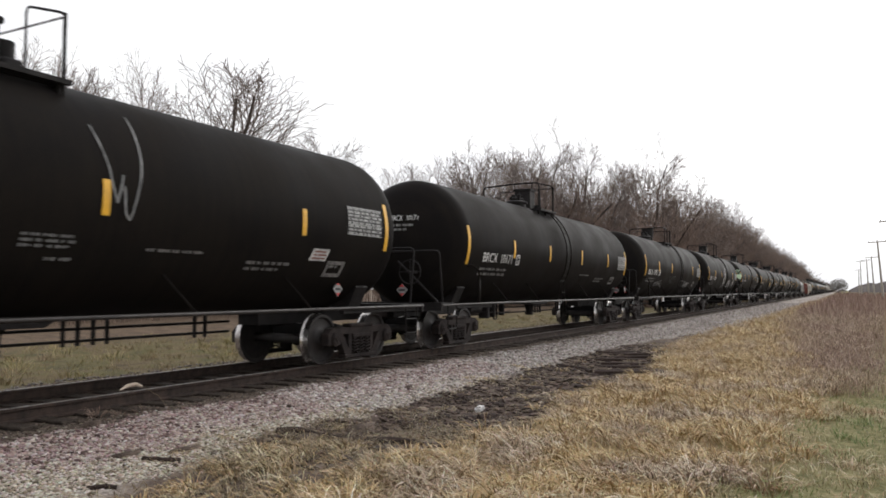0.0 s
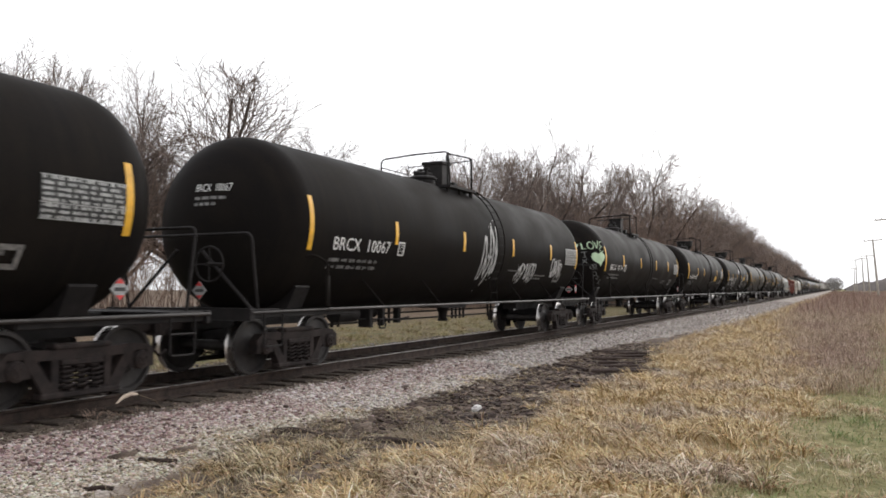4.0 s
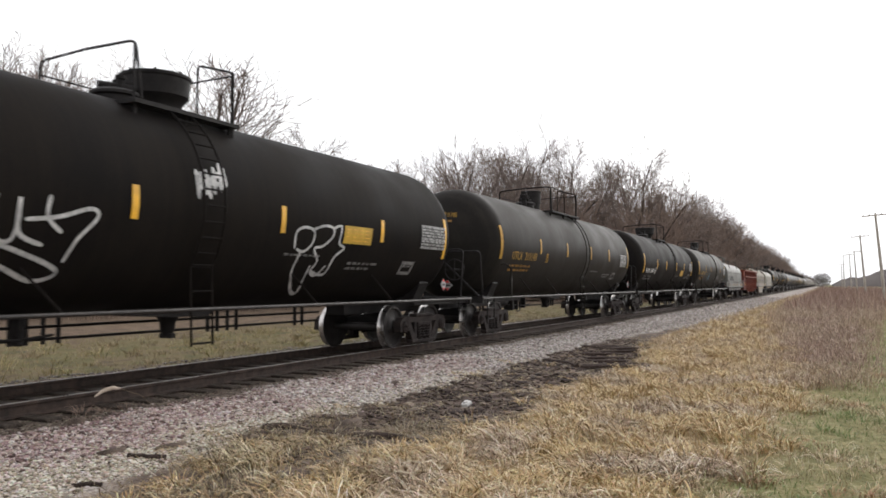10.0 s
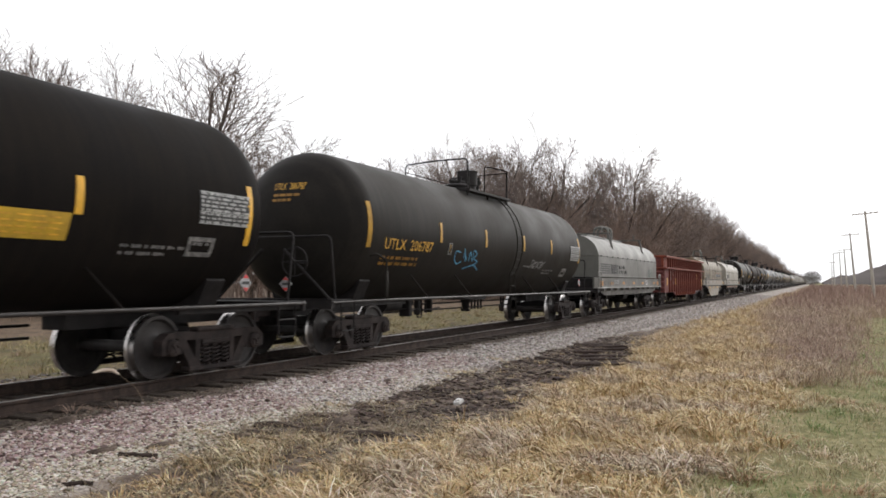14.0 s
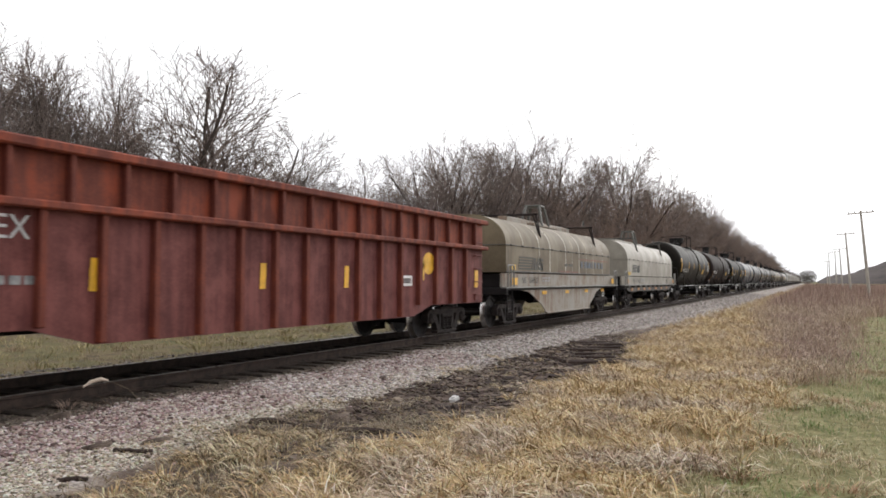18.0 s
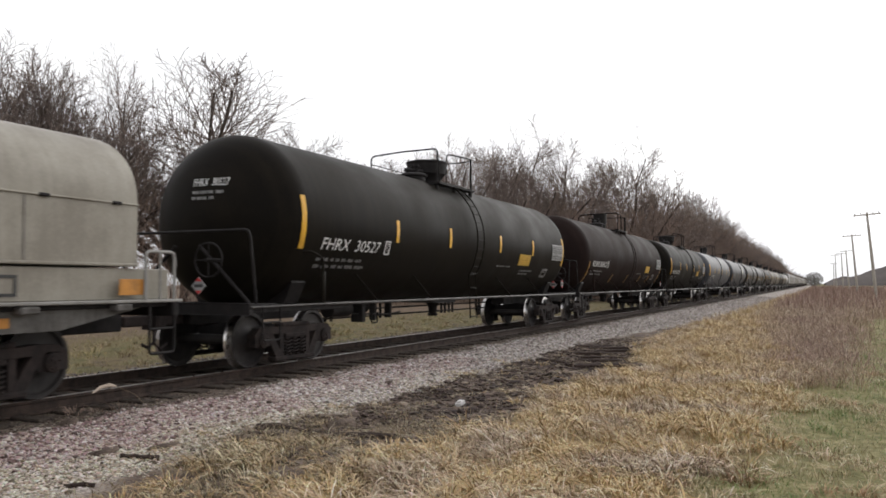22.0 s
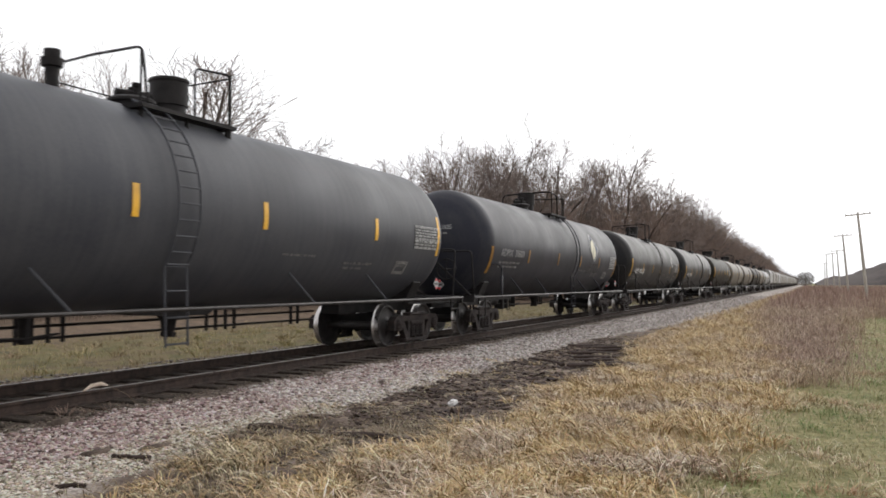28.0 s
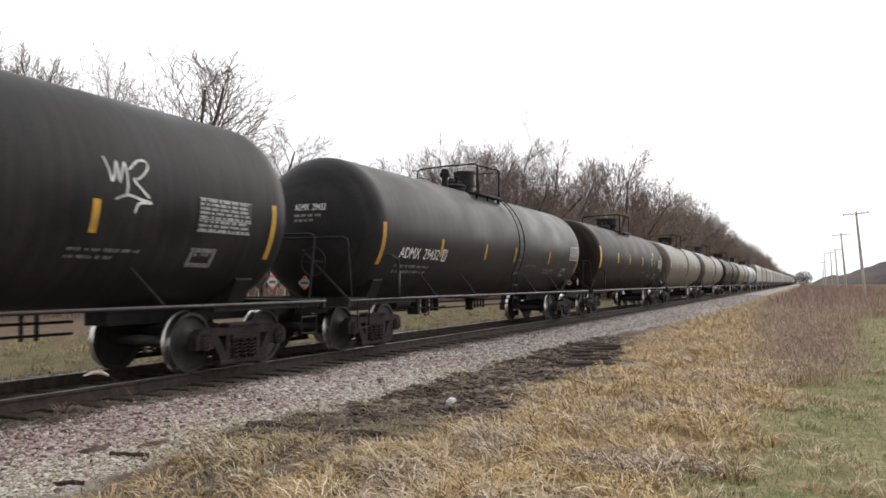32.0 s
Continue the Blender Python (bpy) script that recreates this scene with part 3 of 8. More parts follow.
def top_walk_mesh(y0, y1):
    """The frame of the walk round the dome: one rim."""
    b = Build()
    o = [(-1.02, y0 - 0.05), (1.02, y0 - 0.05), (1.02, y1 + 0.05), (-1.02, y1 + 0.05)]
    i = [(-0.97, y0 + 0.05), (0.97, y0 + 0.05), (0.97, y1 - 0.05), (-0.97, y1 - 0.05)]
    vs = [(x, y, z) for z in (3.81, 3.87) for ring in (o, i) for x, y in ring]
    fs = []
    for k in range(4):
        n = (k + 1) % 4
        fs += [(k, n, 4 + n, 4 + k), (8 + k, 8 + n, 12 + n, 12 + k), (k, n, 8 + n, 8 + k), (4 + k, 4 + n, 12 + n, 12 + k)]
    b.add(vs, fs)
    return b.mesh("top_walk", M_STEEL, 30)


def walk_plank_mesh(y0, y1):
    return Build().box(-0.030, 0.030, y0, y1, 3.835, 3.868, 0.006).mesh("plank", M_STEEL, 30)


def walk_leg_mesh():
    return Build().box(-0.03, 0.03, -0.02, 0.02, 3.58, 3.83, 0.006).mesh("walk_leg", M_STEEL, 30)


def hoop_mesh(which, y0, y1):
    """Guard rails of the top walk: one hoop across each end, the near side open at the ladder."""
    b = Build()
    if which == "lead":
        b.tube(bent([(-0.92, y0, 3.85), (-0.92, y0, 4.60), (0.0, y0, 4.66), (0.92, y0 + 0.04, 4.68), (0.92, y0 + 0.16, 3.85)], 0.12), 0.021, 8)
        b.tube([(0.92, y0 + 0.02, 3.85), (0.92, y0 + 0.02, 4.62)], 0.020, 8)
        b.tube([(-0.92, y0, 4.40), (-0.92, y1, 4.40)], 0.014, 6)
        if y1 - y0 > 3.0:
            b.tube(bent([(0.92, y0 + 0.1, 4.67), (0.92, y1 - 1.5, 4.66), (0.92, y1 - 1.42, 3.85)], 0.1), 0.018, 8)
    elif which == "long":
        c = y0 - 0.92
        b.tube(bent([(-0.92, c + 0.18, 3.85), (-0.92, c + 0.18, 4.60), (0.92, c, 4.64), (0.92, y0, 4.58), (0.92, y0 + 0.02, 3.85)], 0.20), 0.024, 8)
        b.tube([(0.92, c + 0.26, 3.88), (0.92, c + 0.26, 4.63)], 0.018, 8)
    elif which == "pin":
        b.tube(bent([(0.92, y1 - 0.20, 3.78), (0.92, y1 - 0.20, 4.56), (0.92, y1 - 0.02, 4.56), (0.92, y1 - 0.02, 3.72)], 0.07), 0.020, 8)
        b.tube([(0.92, y1 - 0.10, 4.54), (-0.92, y1 + 0.10, 4.60), (-0.92, y1 + 0.10, 3.85)], 0.018, 8)
    else:
        b.tube(bent([(0.20, y1, 3.85), (0.20, y1, 4.90), (0.92, y1, 4.70), (0.92, y1, 3.72)], 0.10), 0.018, 8)
        b.tube([(0.92, y1, 3.66), (0.92, y1, 4.70)], 0.026, 8)
        b.tube([(0.92, y1 - 0.02, 4.64), (-0.92, y1, 4.60), (-0.92, y1, 3.85)], 0.014, 6)
    return b.mesh("guard_rail", M_STEEL, 60)


def dome_mesh(kind):
    b = Build()
    if kind == "bowl":
        b.lathe([(3.9, 0.36), (4.06, 0.36), (4.16, 0.42), (4.24, 0.50), (4.50, 0.52), (4.52, 0.54), (4.56, 0.54), (4.58, 0.50), (4.60, 0.2)], 24, "z")
        for k in range(8):
            t = k * 0.785
            b.tube([(0.50 * math.cos(t), 0.50 * math.sin(t), 4.46), (0.50 * math.cos(t), 0.50 * math.sin(t), 4.60)], 0.020, 6)
    elif kind == "box":
        b.box(-0.27, 0.27, -0.24, 0.24, 3.92, 4.60, 0.03)
        b.box(-0.30, 0.30, -0.27, 0.27, 4.55, 4.64, 0.02)
        b.box(-0.40, 0.40, 0.20, 0.46, 3.95, 4.14, 0.03)
        b.lathe([(3.95, 0.16), (4.42, 0.16), (4.44, 0.05)], 14, "z", (0.0, 0.42, 0))
    else:
        b.lathe([(3.92, 0.27), (4.20, 0.27), (4.21, 0.30), (4.58, 0.30), (4.59, 0.32), (4.63, 0.32), (4.65, 0.28), (4.66, 0.1)], 24, "z")
        b.box(-0.06, 0.06, 0.28, 0.42, 4.36, 4.48, 0.02)
    return b.mesh("dome", M_STEEL, 40)


def fitting_mesh():
    b = Build()
    b.lathe([(3.88, 0.32), (4.10, 0.32), (4.12, 0.36), (4.16, 0.36), (4.20, 0.30), (4.23, 0.05)], 20, "z", (0, -0.72, 0))
    return b.mesh("manway", M_STEEL, 45)


def valve_mesh():
    return Build().tube([(-0.1, -0.95, 4.27), (0.12, -0.45, 4.27)], 0.06, 10).mesh("valve", M_STEEL, 45)


def plug_mesh():
    return Build().lathe([(4.18, 0.05), (4.36, 0.05), (4.37, 0.075), (4.42, 0.075), (4.43, 0.02)], 10, "z").mesh("plug", M_STEEL, 45)


def vent_mesh():
    b = Build()
    b.lathe([(4.00, 0.09), (4.28, 0.09), (4.29, 0.14), (4.40, 0.15), (4.41, 0.11), (4.52, 0.11), (4.53, 0.03)], 16, "z")
    return b.mesh("vent", M_STEEL, 40)


def running_rail_mesh():
    b = Build()
    b.tube([(1.50, -6.9, 1.03), (1.50, 8.85, 1.03)], 0.030, 8)
    b.tube([(1.50, -8.85, 1.02), (1.50, -6.9, 1.03)], 0.022, 8)
    return b.mesh("side_rail", M_RAILPAINT, 60)


def strut_mesh(paint):
    b = Build()
    b.tube([(1.20, -0.34, 1.56), (1.50, 0.0, 1.03)], 0.020, 6)
    return b.mesh("rail_bracket", PAINT[paint], 60)


def brake_rod_mesh():
    return Build().tube([(-0.35, -5.1, 0), (-0.35, 5.1, 0)], 0.022, 6).mesh("brake_rod", M_STEEL, 60)


def hanger_mesh():
    b = Build()
    for y in (-0.12, 0.12):
        b.box(-0.38, -0.32, y - 0.02, y + 0.02, 0.56, 1.12, 0.006)
    return b.mesh("rod_hanger", M_STEEL, 30)


def brake_gear_mesh():
    """Air reservoir, cylinder and levers below the leading half."""
    b = Build()
    b.tube([(0.15, -4.75, 0.86), (0.15, -4.0, 0.86)], 0.17, 14)
    b.tube([(-0.3, -3.0, 0.86), (-0.3, -2.5, 0.86)], 0.14, 14)
    b.box(0.0, 0.3, -3.6, -3.45, 0.55, 1.1, 0.02)
    b.tube([(0.2, -3.9, 0.74), (0.2, -2.2, 0.68), (0.2, -1.7, 0.72)], 0.018, 6)
    b.box(0.05, 0.2, -2.9, -2.8, 0.56, 1.08, 0.02)
    b.box(0.05, 0.2, -2.2, -2.1, 0.60, 1.08, 0.02)
    b.tube(bent([(0.3, -3.2, 0.75), (0.3, -3.2, 0.52), (0.3, -2.95, 0.52), (0.3, -2.95, 0.75)], 0.05), 0.018, 6)
    return b.mesh("brake_gear", M_STEEL, 35)


def outlet_mesh():
    b = Build()
    b.plate([(-1.9, 1.10), (-0.95, 0.92), (-0.3, 0.88), (0.4, 0.88), (0.7, 1.05), (0.5, 1.2), (-1.6, 1.2)], -0.45, 0.45)
    b.lathe([(0.58, 0.07), (0.66, 0.11), (0.78, 0.12), (0.92, 0.20), (1.0, 0.22)], 16, "z")
    b.box(-0.12, 0.12, -0.06, 0.06, 0.54, 0.62, 0.01)
    return b.mesh("bottom_outlet", M_STEEL, 35)


def end_rail_mesh():
    b = Build()
    b.tube(bent([(1.36, -8.55, 1.05), (1.36, -8.72, 2.22), (-1.36, -8.72, 2.22), (-1.36, -8.55, 1.05)], 0.12), 0.022, 8)
    return b.mesh("end_rail", M_STEEL, 60)


def grab_mesh(paint):
    b = Build()
    b.tube(bent([(1.52, -6.95, 1.08), (1.54, -6.98, 1.82), (1.50, -7.30, 1.94), (1.36, -7.42, 1.90)], 0.10), 0.024, 8)
    b.box(1.50, 1.55, -7.0, -6.9, 1.08, 1.6, 0.008)
    return b.mesh("corner_grab", PAINT[paint], 60)


def step_mesh():
    b = Build()
    b.tube(bent([(1.50, -0.22, 1.05), (1.50, -0.22, 0.50), (1.50, 0.22, 0.50), (1.50, 0.22, 1.05)], 0.06), 0.016, 6)
    b.tube([(1.50, -0.22, 0.78), (1.50, 0.22, 0.78)], 0.014, 6)
    return b.mesh("stirrup_step", M_STEEL, 60)


def brake_wheel_mesh():
    b = Build()
    for k in range(20):
        t, u = 2 * math.pi * k / 20, 2 * math.pi * (k + 1) / 20
        b.tube([(0.27 * math.cos(t), 0, 0.27 * math.sin(t)), (0.27 * math.cos(u), 0, 0.27 * math.sin(u))], 0.016, 5, False)
    for k in range(4):
        t = k * math.pi / 2
        b.tube([(0, 0, 0), (0.27 * math.cos(t), 0, 0.27 * math.sin(t))], 0.012, 5)
    b.tube([(0, -0.06, 0), (0, 0.3, 0)], 0.03, 8)
    return b.mesh("brake_wheel", M_STEEL, 60)


def placard_mesh(side):
    """Diamond plate: white field with red corners above and below, dark bar where the writing cannot be read."""
    b = Build()
    r = 0.140
    b.slot = 1
    b.plate([(-r, 0), (0, r), (r, 0), (0, -r)], 0, 0.012, side)
    b.slot = 0
    b.plate([(-0.065, 0.070), (0, 0.133), (0.065, 0.070)], 0, 0.016, side)
    b.plate([(-0.060, -0.072), (0, -0.132), (0.060, -0.072)], 0, 0.016, side)
    b.slot = 2
    b.plate([(-0.085, -0.024), (0.085, -0.024), (0.085, 0.022), (-0.085, 0.022)], 0, 0.016, side)
    return b.mesh("placard", [M_RED, M_GREYPANEL, M_DKGREY], 0)


M_PANELTEXT = surface("panel_writing", (0.46, 0.46, 0.45), (0.26, 0.26, 0.26), 0.55, 0.0, 9, 60, 0.02, 0.4)
M_RAILPAINT = surface("painted_pipe", (0.020, 0.0150, 0.0130), (0.010, 0.0080, 0.0072), 0.5, 0.0, 5, 50, 0.05, 0.45)


def data_panel(car, fn, a0, a1, z0, z1, seed):
    """Test and capacity panel: thin light rows of small writing on black."""
    rnd = random.Random(seed)
    b = Build()
    quad_patch(b, fn, a0, a1, z0, z1, 1, 4)
    p = part("data_panel", b, M_BLACKP, car, "black data panel full of small white writing", smooth=0)
    b = Build()
    rows = 8
    fn2 = lambda y, zz, lift: fn(y, zz, lift + 0.006)
    for i in range(rows):
        z = z0 + (z1 - z0) * (i + 0.18) / rows
        letters(b, fn2, a0 + 0.02, a1 - 0.03, z, (z1 - z0) / rows * 0.62, rnd)
    for z in (z0, z0 + (z1 - z0) * 0.36, z1 - 0.012):
        quad_patch(b, fn2, a0, a1, z, z + 0.012, 1, 1)
    tagged(part("writing", b, M_PANELTEXT, p, smooth=0), kind="stuff")


def outline_box(car, fn, a0, a1, z0, z1, mat, name="stencil_box"):
    b = Build()
    w = (a1 - a0) * 0.12
    quad_patch(b, fn, a0, a1, z0, z0 + w, 1, 1)
    quad_patch(b, fn, a0, a1, z1 - w, z1, 1, 1)
    quad_patch(b, fn, a0, a0 + w, z0 + w, z1 - w, 1, 2)
    quad_patch(b, fn, a1 - w, a1, z0 + w, z1 - w, 1, 2)
    return part(name, b, mat, car, smooth=0)


# reflective strips: places along the tank, heights of the long ones at the heads and of the short ones
STRIPES = {
    "brown": ((-7.48, -4.60, -1.72, 1.50, 4.77, 7.40), (1.96, 2.86), (2.20, 2.66)),
    "tagged": ((-7.40, -4.57, -1.40, 1.70, 4.79, 7.42), (2.02, 2.92), (2.24, 2.69)),
    "heart": ((-7.40, -4.65, -1.48, 1.77, 4.68, 7.42), (2.04, 2.95), (2.26, 2.71)),
    "notice": ((-7.50, -4.22, -1.63, 1.61, 4.30, 7.38), (1.97, 2.87), (2.22, 2.67)),
    "sprayed": ((-7.39, -4.69, -1.60, 1.42, 4.55, 7.38), (1.95, 2.84), (2.19, 2.62)),
    "plain": ((-7.35, -4.12, -1.56, 1.62, 4.30, 7.38), (1.93, 2.83), (2.17, 2.62)),
    "yellow": ((-7.55, -4.36, -1.61, 1.36, 4.02, 7.33), (2.06, 2.95), (2.29, 2.74)),
    "low": ((-7.37, -3.10, -0.13, 2.73, 4.82, 7.42), (1.45, 2.22), (1.44, 1.78)),
    "panel": ((-7.60, -4.74, -1.68, 0.99, 4.53, 7.40), (2.01, 2.90), (2.23, 2.66)),
    "leaf": ((-7.55, -4.45, -1.29, 1.60, 4.47, 7.39), (1.66, 2.39), (2.00, 2.40)),
    "mid": ((-7.52, -4.70, -1.89, 0.45, 3.83, 7.32), (1.73, 2.59), (1.96, 2.37)),
    "scraped": ((-7.45, -4.60, -1.60, 0.87, 4.75, 7.33), (2.09, 2.98), (2.23, 2.66)),
}


def tank_car(y0, label, paint, mark="", mark_mat=None, ladder_y=-0.6, dome="bowl", dome_y=0.0, vent=None, box_on=True, yellow_note=False,
             panel_bg=False, stripe="notice", seed=1, far=False, slant=0.0, span=(-1.2, 1.0), hoop=None, num=(-6.92, 1.98, 2.05, 0.21), box=(-4.69, -4.49),
             head=(-0.10, 2.95), note=(3.20, 1.91), panel=(6.20, 7.36, 2.14, 2.64), strip=None, plac=7.3, stencil=(5.60, 1.58), fine=(3.55, 1.74), pin=False):
    car = thing("tank_car", label, "tank car", "cars of the train", at=pose(0, y0, 0))
    rnd = random.Random(seed)
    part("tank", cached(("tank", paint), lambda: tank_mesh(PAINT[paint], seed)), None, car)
    for s in (-1, 1):
        add_truck(car, s * 7.1425, far)
        add_end_sill(car, s)
    add_couplers(car, 9.28, 0.5)
    part("side_rail", cached("siderail", running_rail_mesh), None, car)
    part("dome", cached(("dome", dome), lambda: dome_mesh(dome)), None, car, "", pose(0, dome_y, 0))
    y_a, y_b = span
    tw = part("top_walk", cached(("topwalk", span), lambda: top_walk_mesh(y_a, y_b)), None, car)
    for s in (-1, 1):
        for k in range(0, 4, 1 if not far else 3):
            part("plank", cached(("walkplank", span), lambda: walk_plank_mesh(y_a, y_b)), None, tw, at=pose(s * (0.68 + 0.085 * k), 0, 0))
        for y in (y_a + 0.05, (y_a + y_b) / 2, y_b - 0.05):
            part("walk_leg", cached("walkleg", walk_leg_mesh), None, tw, at=pose(s * 0.90, y, 0))
    part("guard_rail", cached(("hoop1", span, hoop, pin), lambda: hoop_mesh("long" if pin else "lead", y_a if hoop is None else hoop, y_b)), None, car)
    part("guard_rail", cached(("hoop2", span, pin), lambda: hoop_mesh("pin" if pin else "trail", y_a, y_b)), None, car)
    mw = part("manway", cached("manway", fitting_mesh), None, car, at=pose(0, dome_y - 0.05, -0.02))
    part("valve", cached("valve", valve_mesh), None, mw)
    for x, y in ((0.1, -0.72), (-0.15, -0.55)):
        part("plug", cached("plug", plug_mesh), None, mw, at=pose(x, y, 0))
    for z in (0.80, 0.63):
        part("brake_rod", cached("rods", brake_rod_mesh), None, car, at=pose(0, 0, z))
    part("bottom_outlet", cached("outlet", outlet_mesh), None, car, at=pose(0, 0.5, 0))
    if ladder_y is not None:
        add_ladder(car, ladder_y, paint)
    if vent is not None:
        part("vent", cached("vent", vent_mesh), None, car, at=pose(0.1, vent, 0))
    part("end_rail", cached("endrail", end_rail_mesh), None, car)
    part("end_rail", cached("endrail", end_rail_mesh), None, car, at=pose(0, 0, 0, 0, 0, 180))
    for x in (-1, 1):
        part("rail_brace", cached(("brace", x), lambda: Build().tube([(x * 1.30, -8.62, 1.06), (x * 0.25, -8.60, 2.0)], 0.028, 6).mesh("rail_brace", M_STEEL, 50)), None, car)
    if far:
        b = Build()
        for y in (-7.45, -4.72, -1.55, 1.7, 4.8, 7.75):
            quad_patch(b, skin, y - 0.05, y + 0.05, 2.28, 2.68, 1, 2)
        tagged(part("reflectors", b, M_YELLOW, car, "row of small yellow reflective strips", smooth=0), kind="stuff")
        return car
    part("brake_gear", cached("brakegear", brake_gear_mesh), None, car)
    part("brake_wheel", cached("brakewheel", brake_wheel_mesh), None, car, at=pose(0.75, -8.95, 1.75))
    for y in (-4.6, -3.95, -1.8, -1.3, 1.9, 2.4, 4.4):
        part("rod_hanger", cached("hanger", hanger_mesh), None, car, at=pose(0, y, 0))
    for y in (-5.0, -2.6, 2.4, 5.0):
        part("rail_bracket", cached(("strut", paint), lambda: strut_mesh(paint)), None, car, at=pose(0, y, 0))
    for turn in (0, 180):
        part("corner_grab", cached(("grab", paint), lambda: grab_mesh(paint)), None, car, at=pose(0, 0, 0, 0, 0, turn))
    for y in (-8.35, 8.35):
        part("stirrup_step", cached("step", step_mesh), None, car, at=pose(0, y, 0))
    part("placard", cached(("plac", "x"), lambda: placard_mesh("x")), None, car, "red and white diamond hazard placard", pose(1.50 if plac > 6.5 else 1.12, plac, 1.37))
    part("placard", cached(("plac", "y"), lambda: placard_mesh("y")), None, car, "red and white diamond hazard placard", pose(0.54, -8.92, 1.35, 0, 0, 180))
    # reflective strips along the near side: long ones at the heads
    ys, zl, zm = STRIPES[stripe]
    for i, y in enumerate(ys):
        z0, z1 = zl if i in (0, 5) else zm
        b = Build()
        quad_patch(b, skin, y - 0.055, y + 0.055, z0, z1, 1, 6)
        part("reflector", b, strip or M_YELLOW, car, "yellow reflective strip", smooth=0)
    mm = mark_mat or M_WHITE
    faint = M_DIMWHITE if mm in (M_WHITE, M_GREYPANEL) else M_DIMYELLOW
    if mark:
        yl, zt, wide, high = num
        if panel_bg:
            for y0p, y1p in ((yl - 0.02, yl + 0.40 * wide), (yl + 0.53 * wide, yl + wide + 0.14)):
                b = Build()
                quad_patch(b, lambda y, z, lift: skin(y, z, lift - 0.003), y0p, y1p, zt - 0.06, zt + 0.26, 1, 3)
                part("number_panel", b, M_BLACKP, car, "black painted panel behind the number", smooth=0)
        write("number", mark, high, wide, (yl, zt), car, mm, skin, "stencilled car number", slant)
        hx, hz = head
        write("number", mark, 0.13, 0.68, (hx, hz), car, mm, front_skin, "small stencilled number on the tank head")
        b = Build()
        for k in range(2):
            bars(b, front_skin, hx, hx + (0.62, 0.45)[k], hz - 0.13 - 0.10 * k, 0.05, rnd, 4)
        tagged(part("small_writing", b, faint, car, smooth=0), kind="stuff")
        b = Build()
        for k in range(2):
            letters(b, skin, yl - 0.03, yl + 1.62, zt - 0.20 - 0.12 * k, 0.062, rnd)
        tagged(part("small_writing", b, faint, car, smooth=0), kind="stuff")
        if box_on:
            bx = outline_box(car, skin, box[0], box[1], zt - 0.02, zt + 0.25, mm if mm is not M_YELLOW2 else M_DIMWHITE)
            pts, fcs = lettering("C", 0.11)
            b = Build()
            b.add([skin((box[0] + box[1]) / 2 - 0.045 + p[0] * 0.8, zt + 0.05 + p[1], 0.011) for p in pts], fcs)
            b.add([skin((box[0] + box[1]) / 2 + dy, zt + dz, 0.011) for dy, dz in ((-0.05, 0.185), (0.05, 0.185), (0.05, 0.20), (-0.05, 0.20))], [(0, 1, 2, 3)])
            part("stencil_letter", b, mm, bx, smooth=0)
    data_panel(car, skin, *panel, seed)
    b = Build()
    letters(b, skin, fine[0], fine[0] + 1.1, fine[1], 0.045, rnd)
    letters(b, skin, fine[0], fine[0] + 0.8, fine[1] - 0.09, 0.045, rnd)
    letters(b, skin, 1.6, 2.6, 1.84, 0.04, rnd)
    tagged(part("small_writing", b, M_DIMWHITE, car, smooth=0), kind="stuff")
    sy, sz = stencil
    sb = outline_box(car, skin, sy, sy + 0.52, sz, sz + 0.27, M_DIMWHITE)
    b = Build()
    letters(b, skin, sy + 0.10, sy + 0.40, sz + 0.15, 0.05, rnd)
    tagged(part("writing", b, M_DIMWHITE, sb, smooth=0), kind="stuff")
    if yellow_note:
        b = Build()
        quad_patch(b, skin, note[0], note[0] + 0.95, note[1], note[1] + 0.32, 1, 3, 0.05)
        nt = part("notice", b, M_NOTICE, car, "yellow notice panel of small writing", smooth=0)
        b = Build()
        for k in range(4):
            bars(b, lambda y, z, lift: skin(y, z, lift + 0.006), note[0] + 0.07, note[0] + 0.90, note[1] + 0.05 + 0.065 * k, 0.022, rnd, 4)
        tagged(part("writing", b, M_YELLOW2, nt, smooth=0), kind="stuff")
    return car


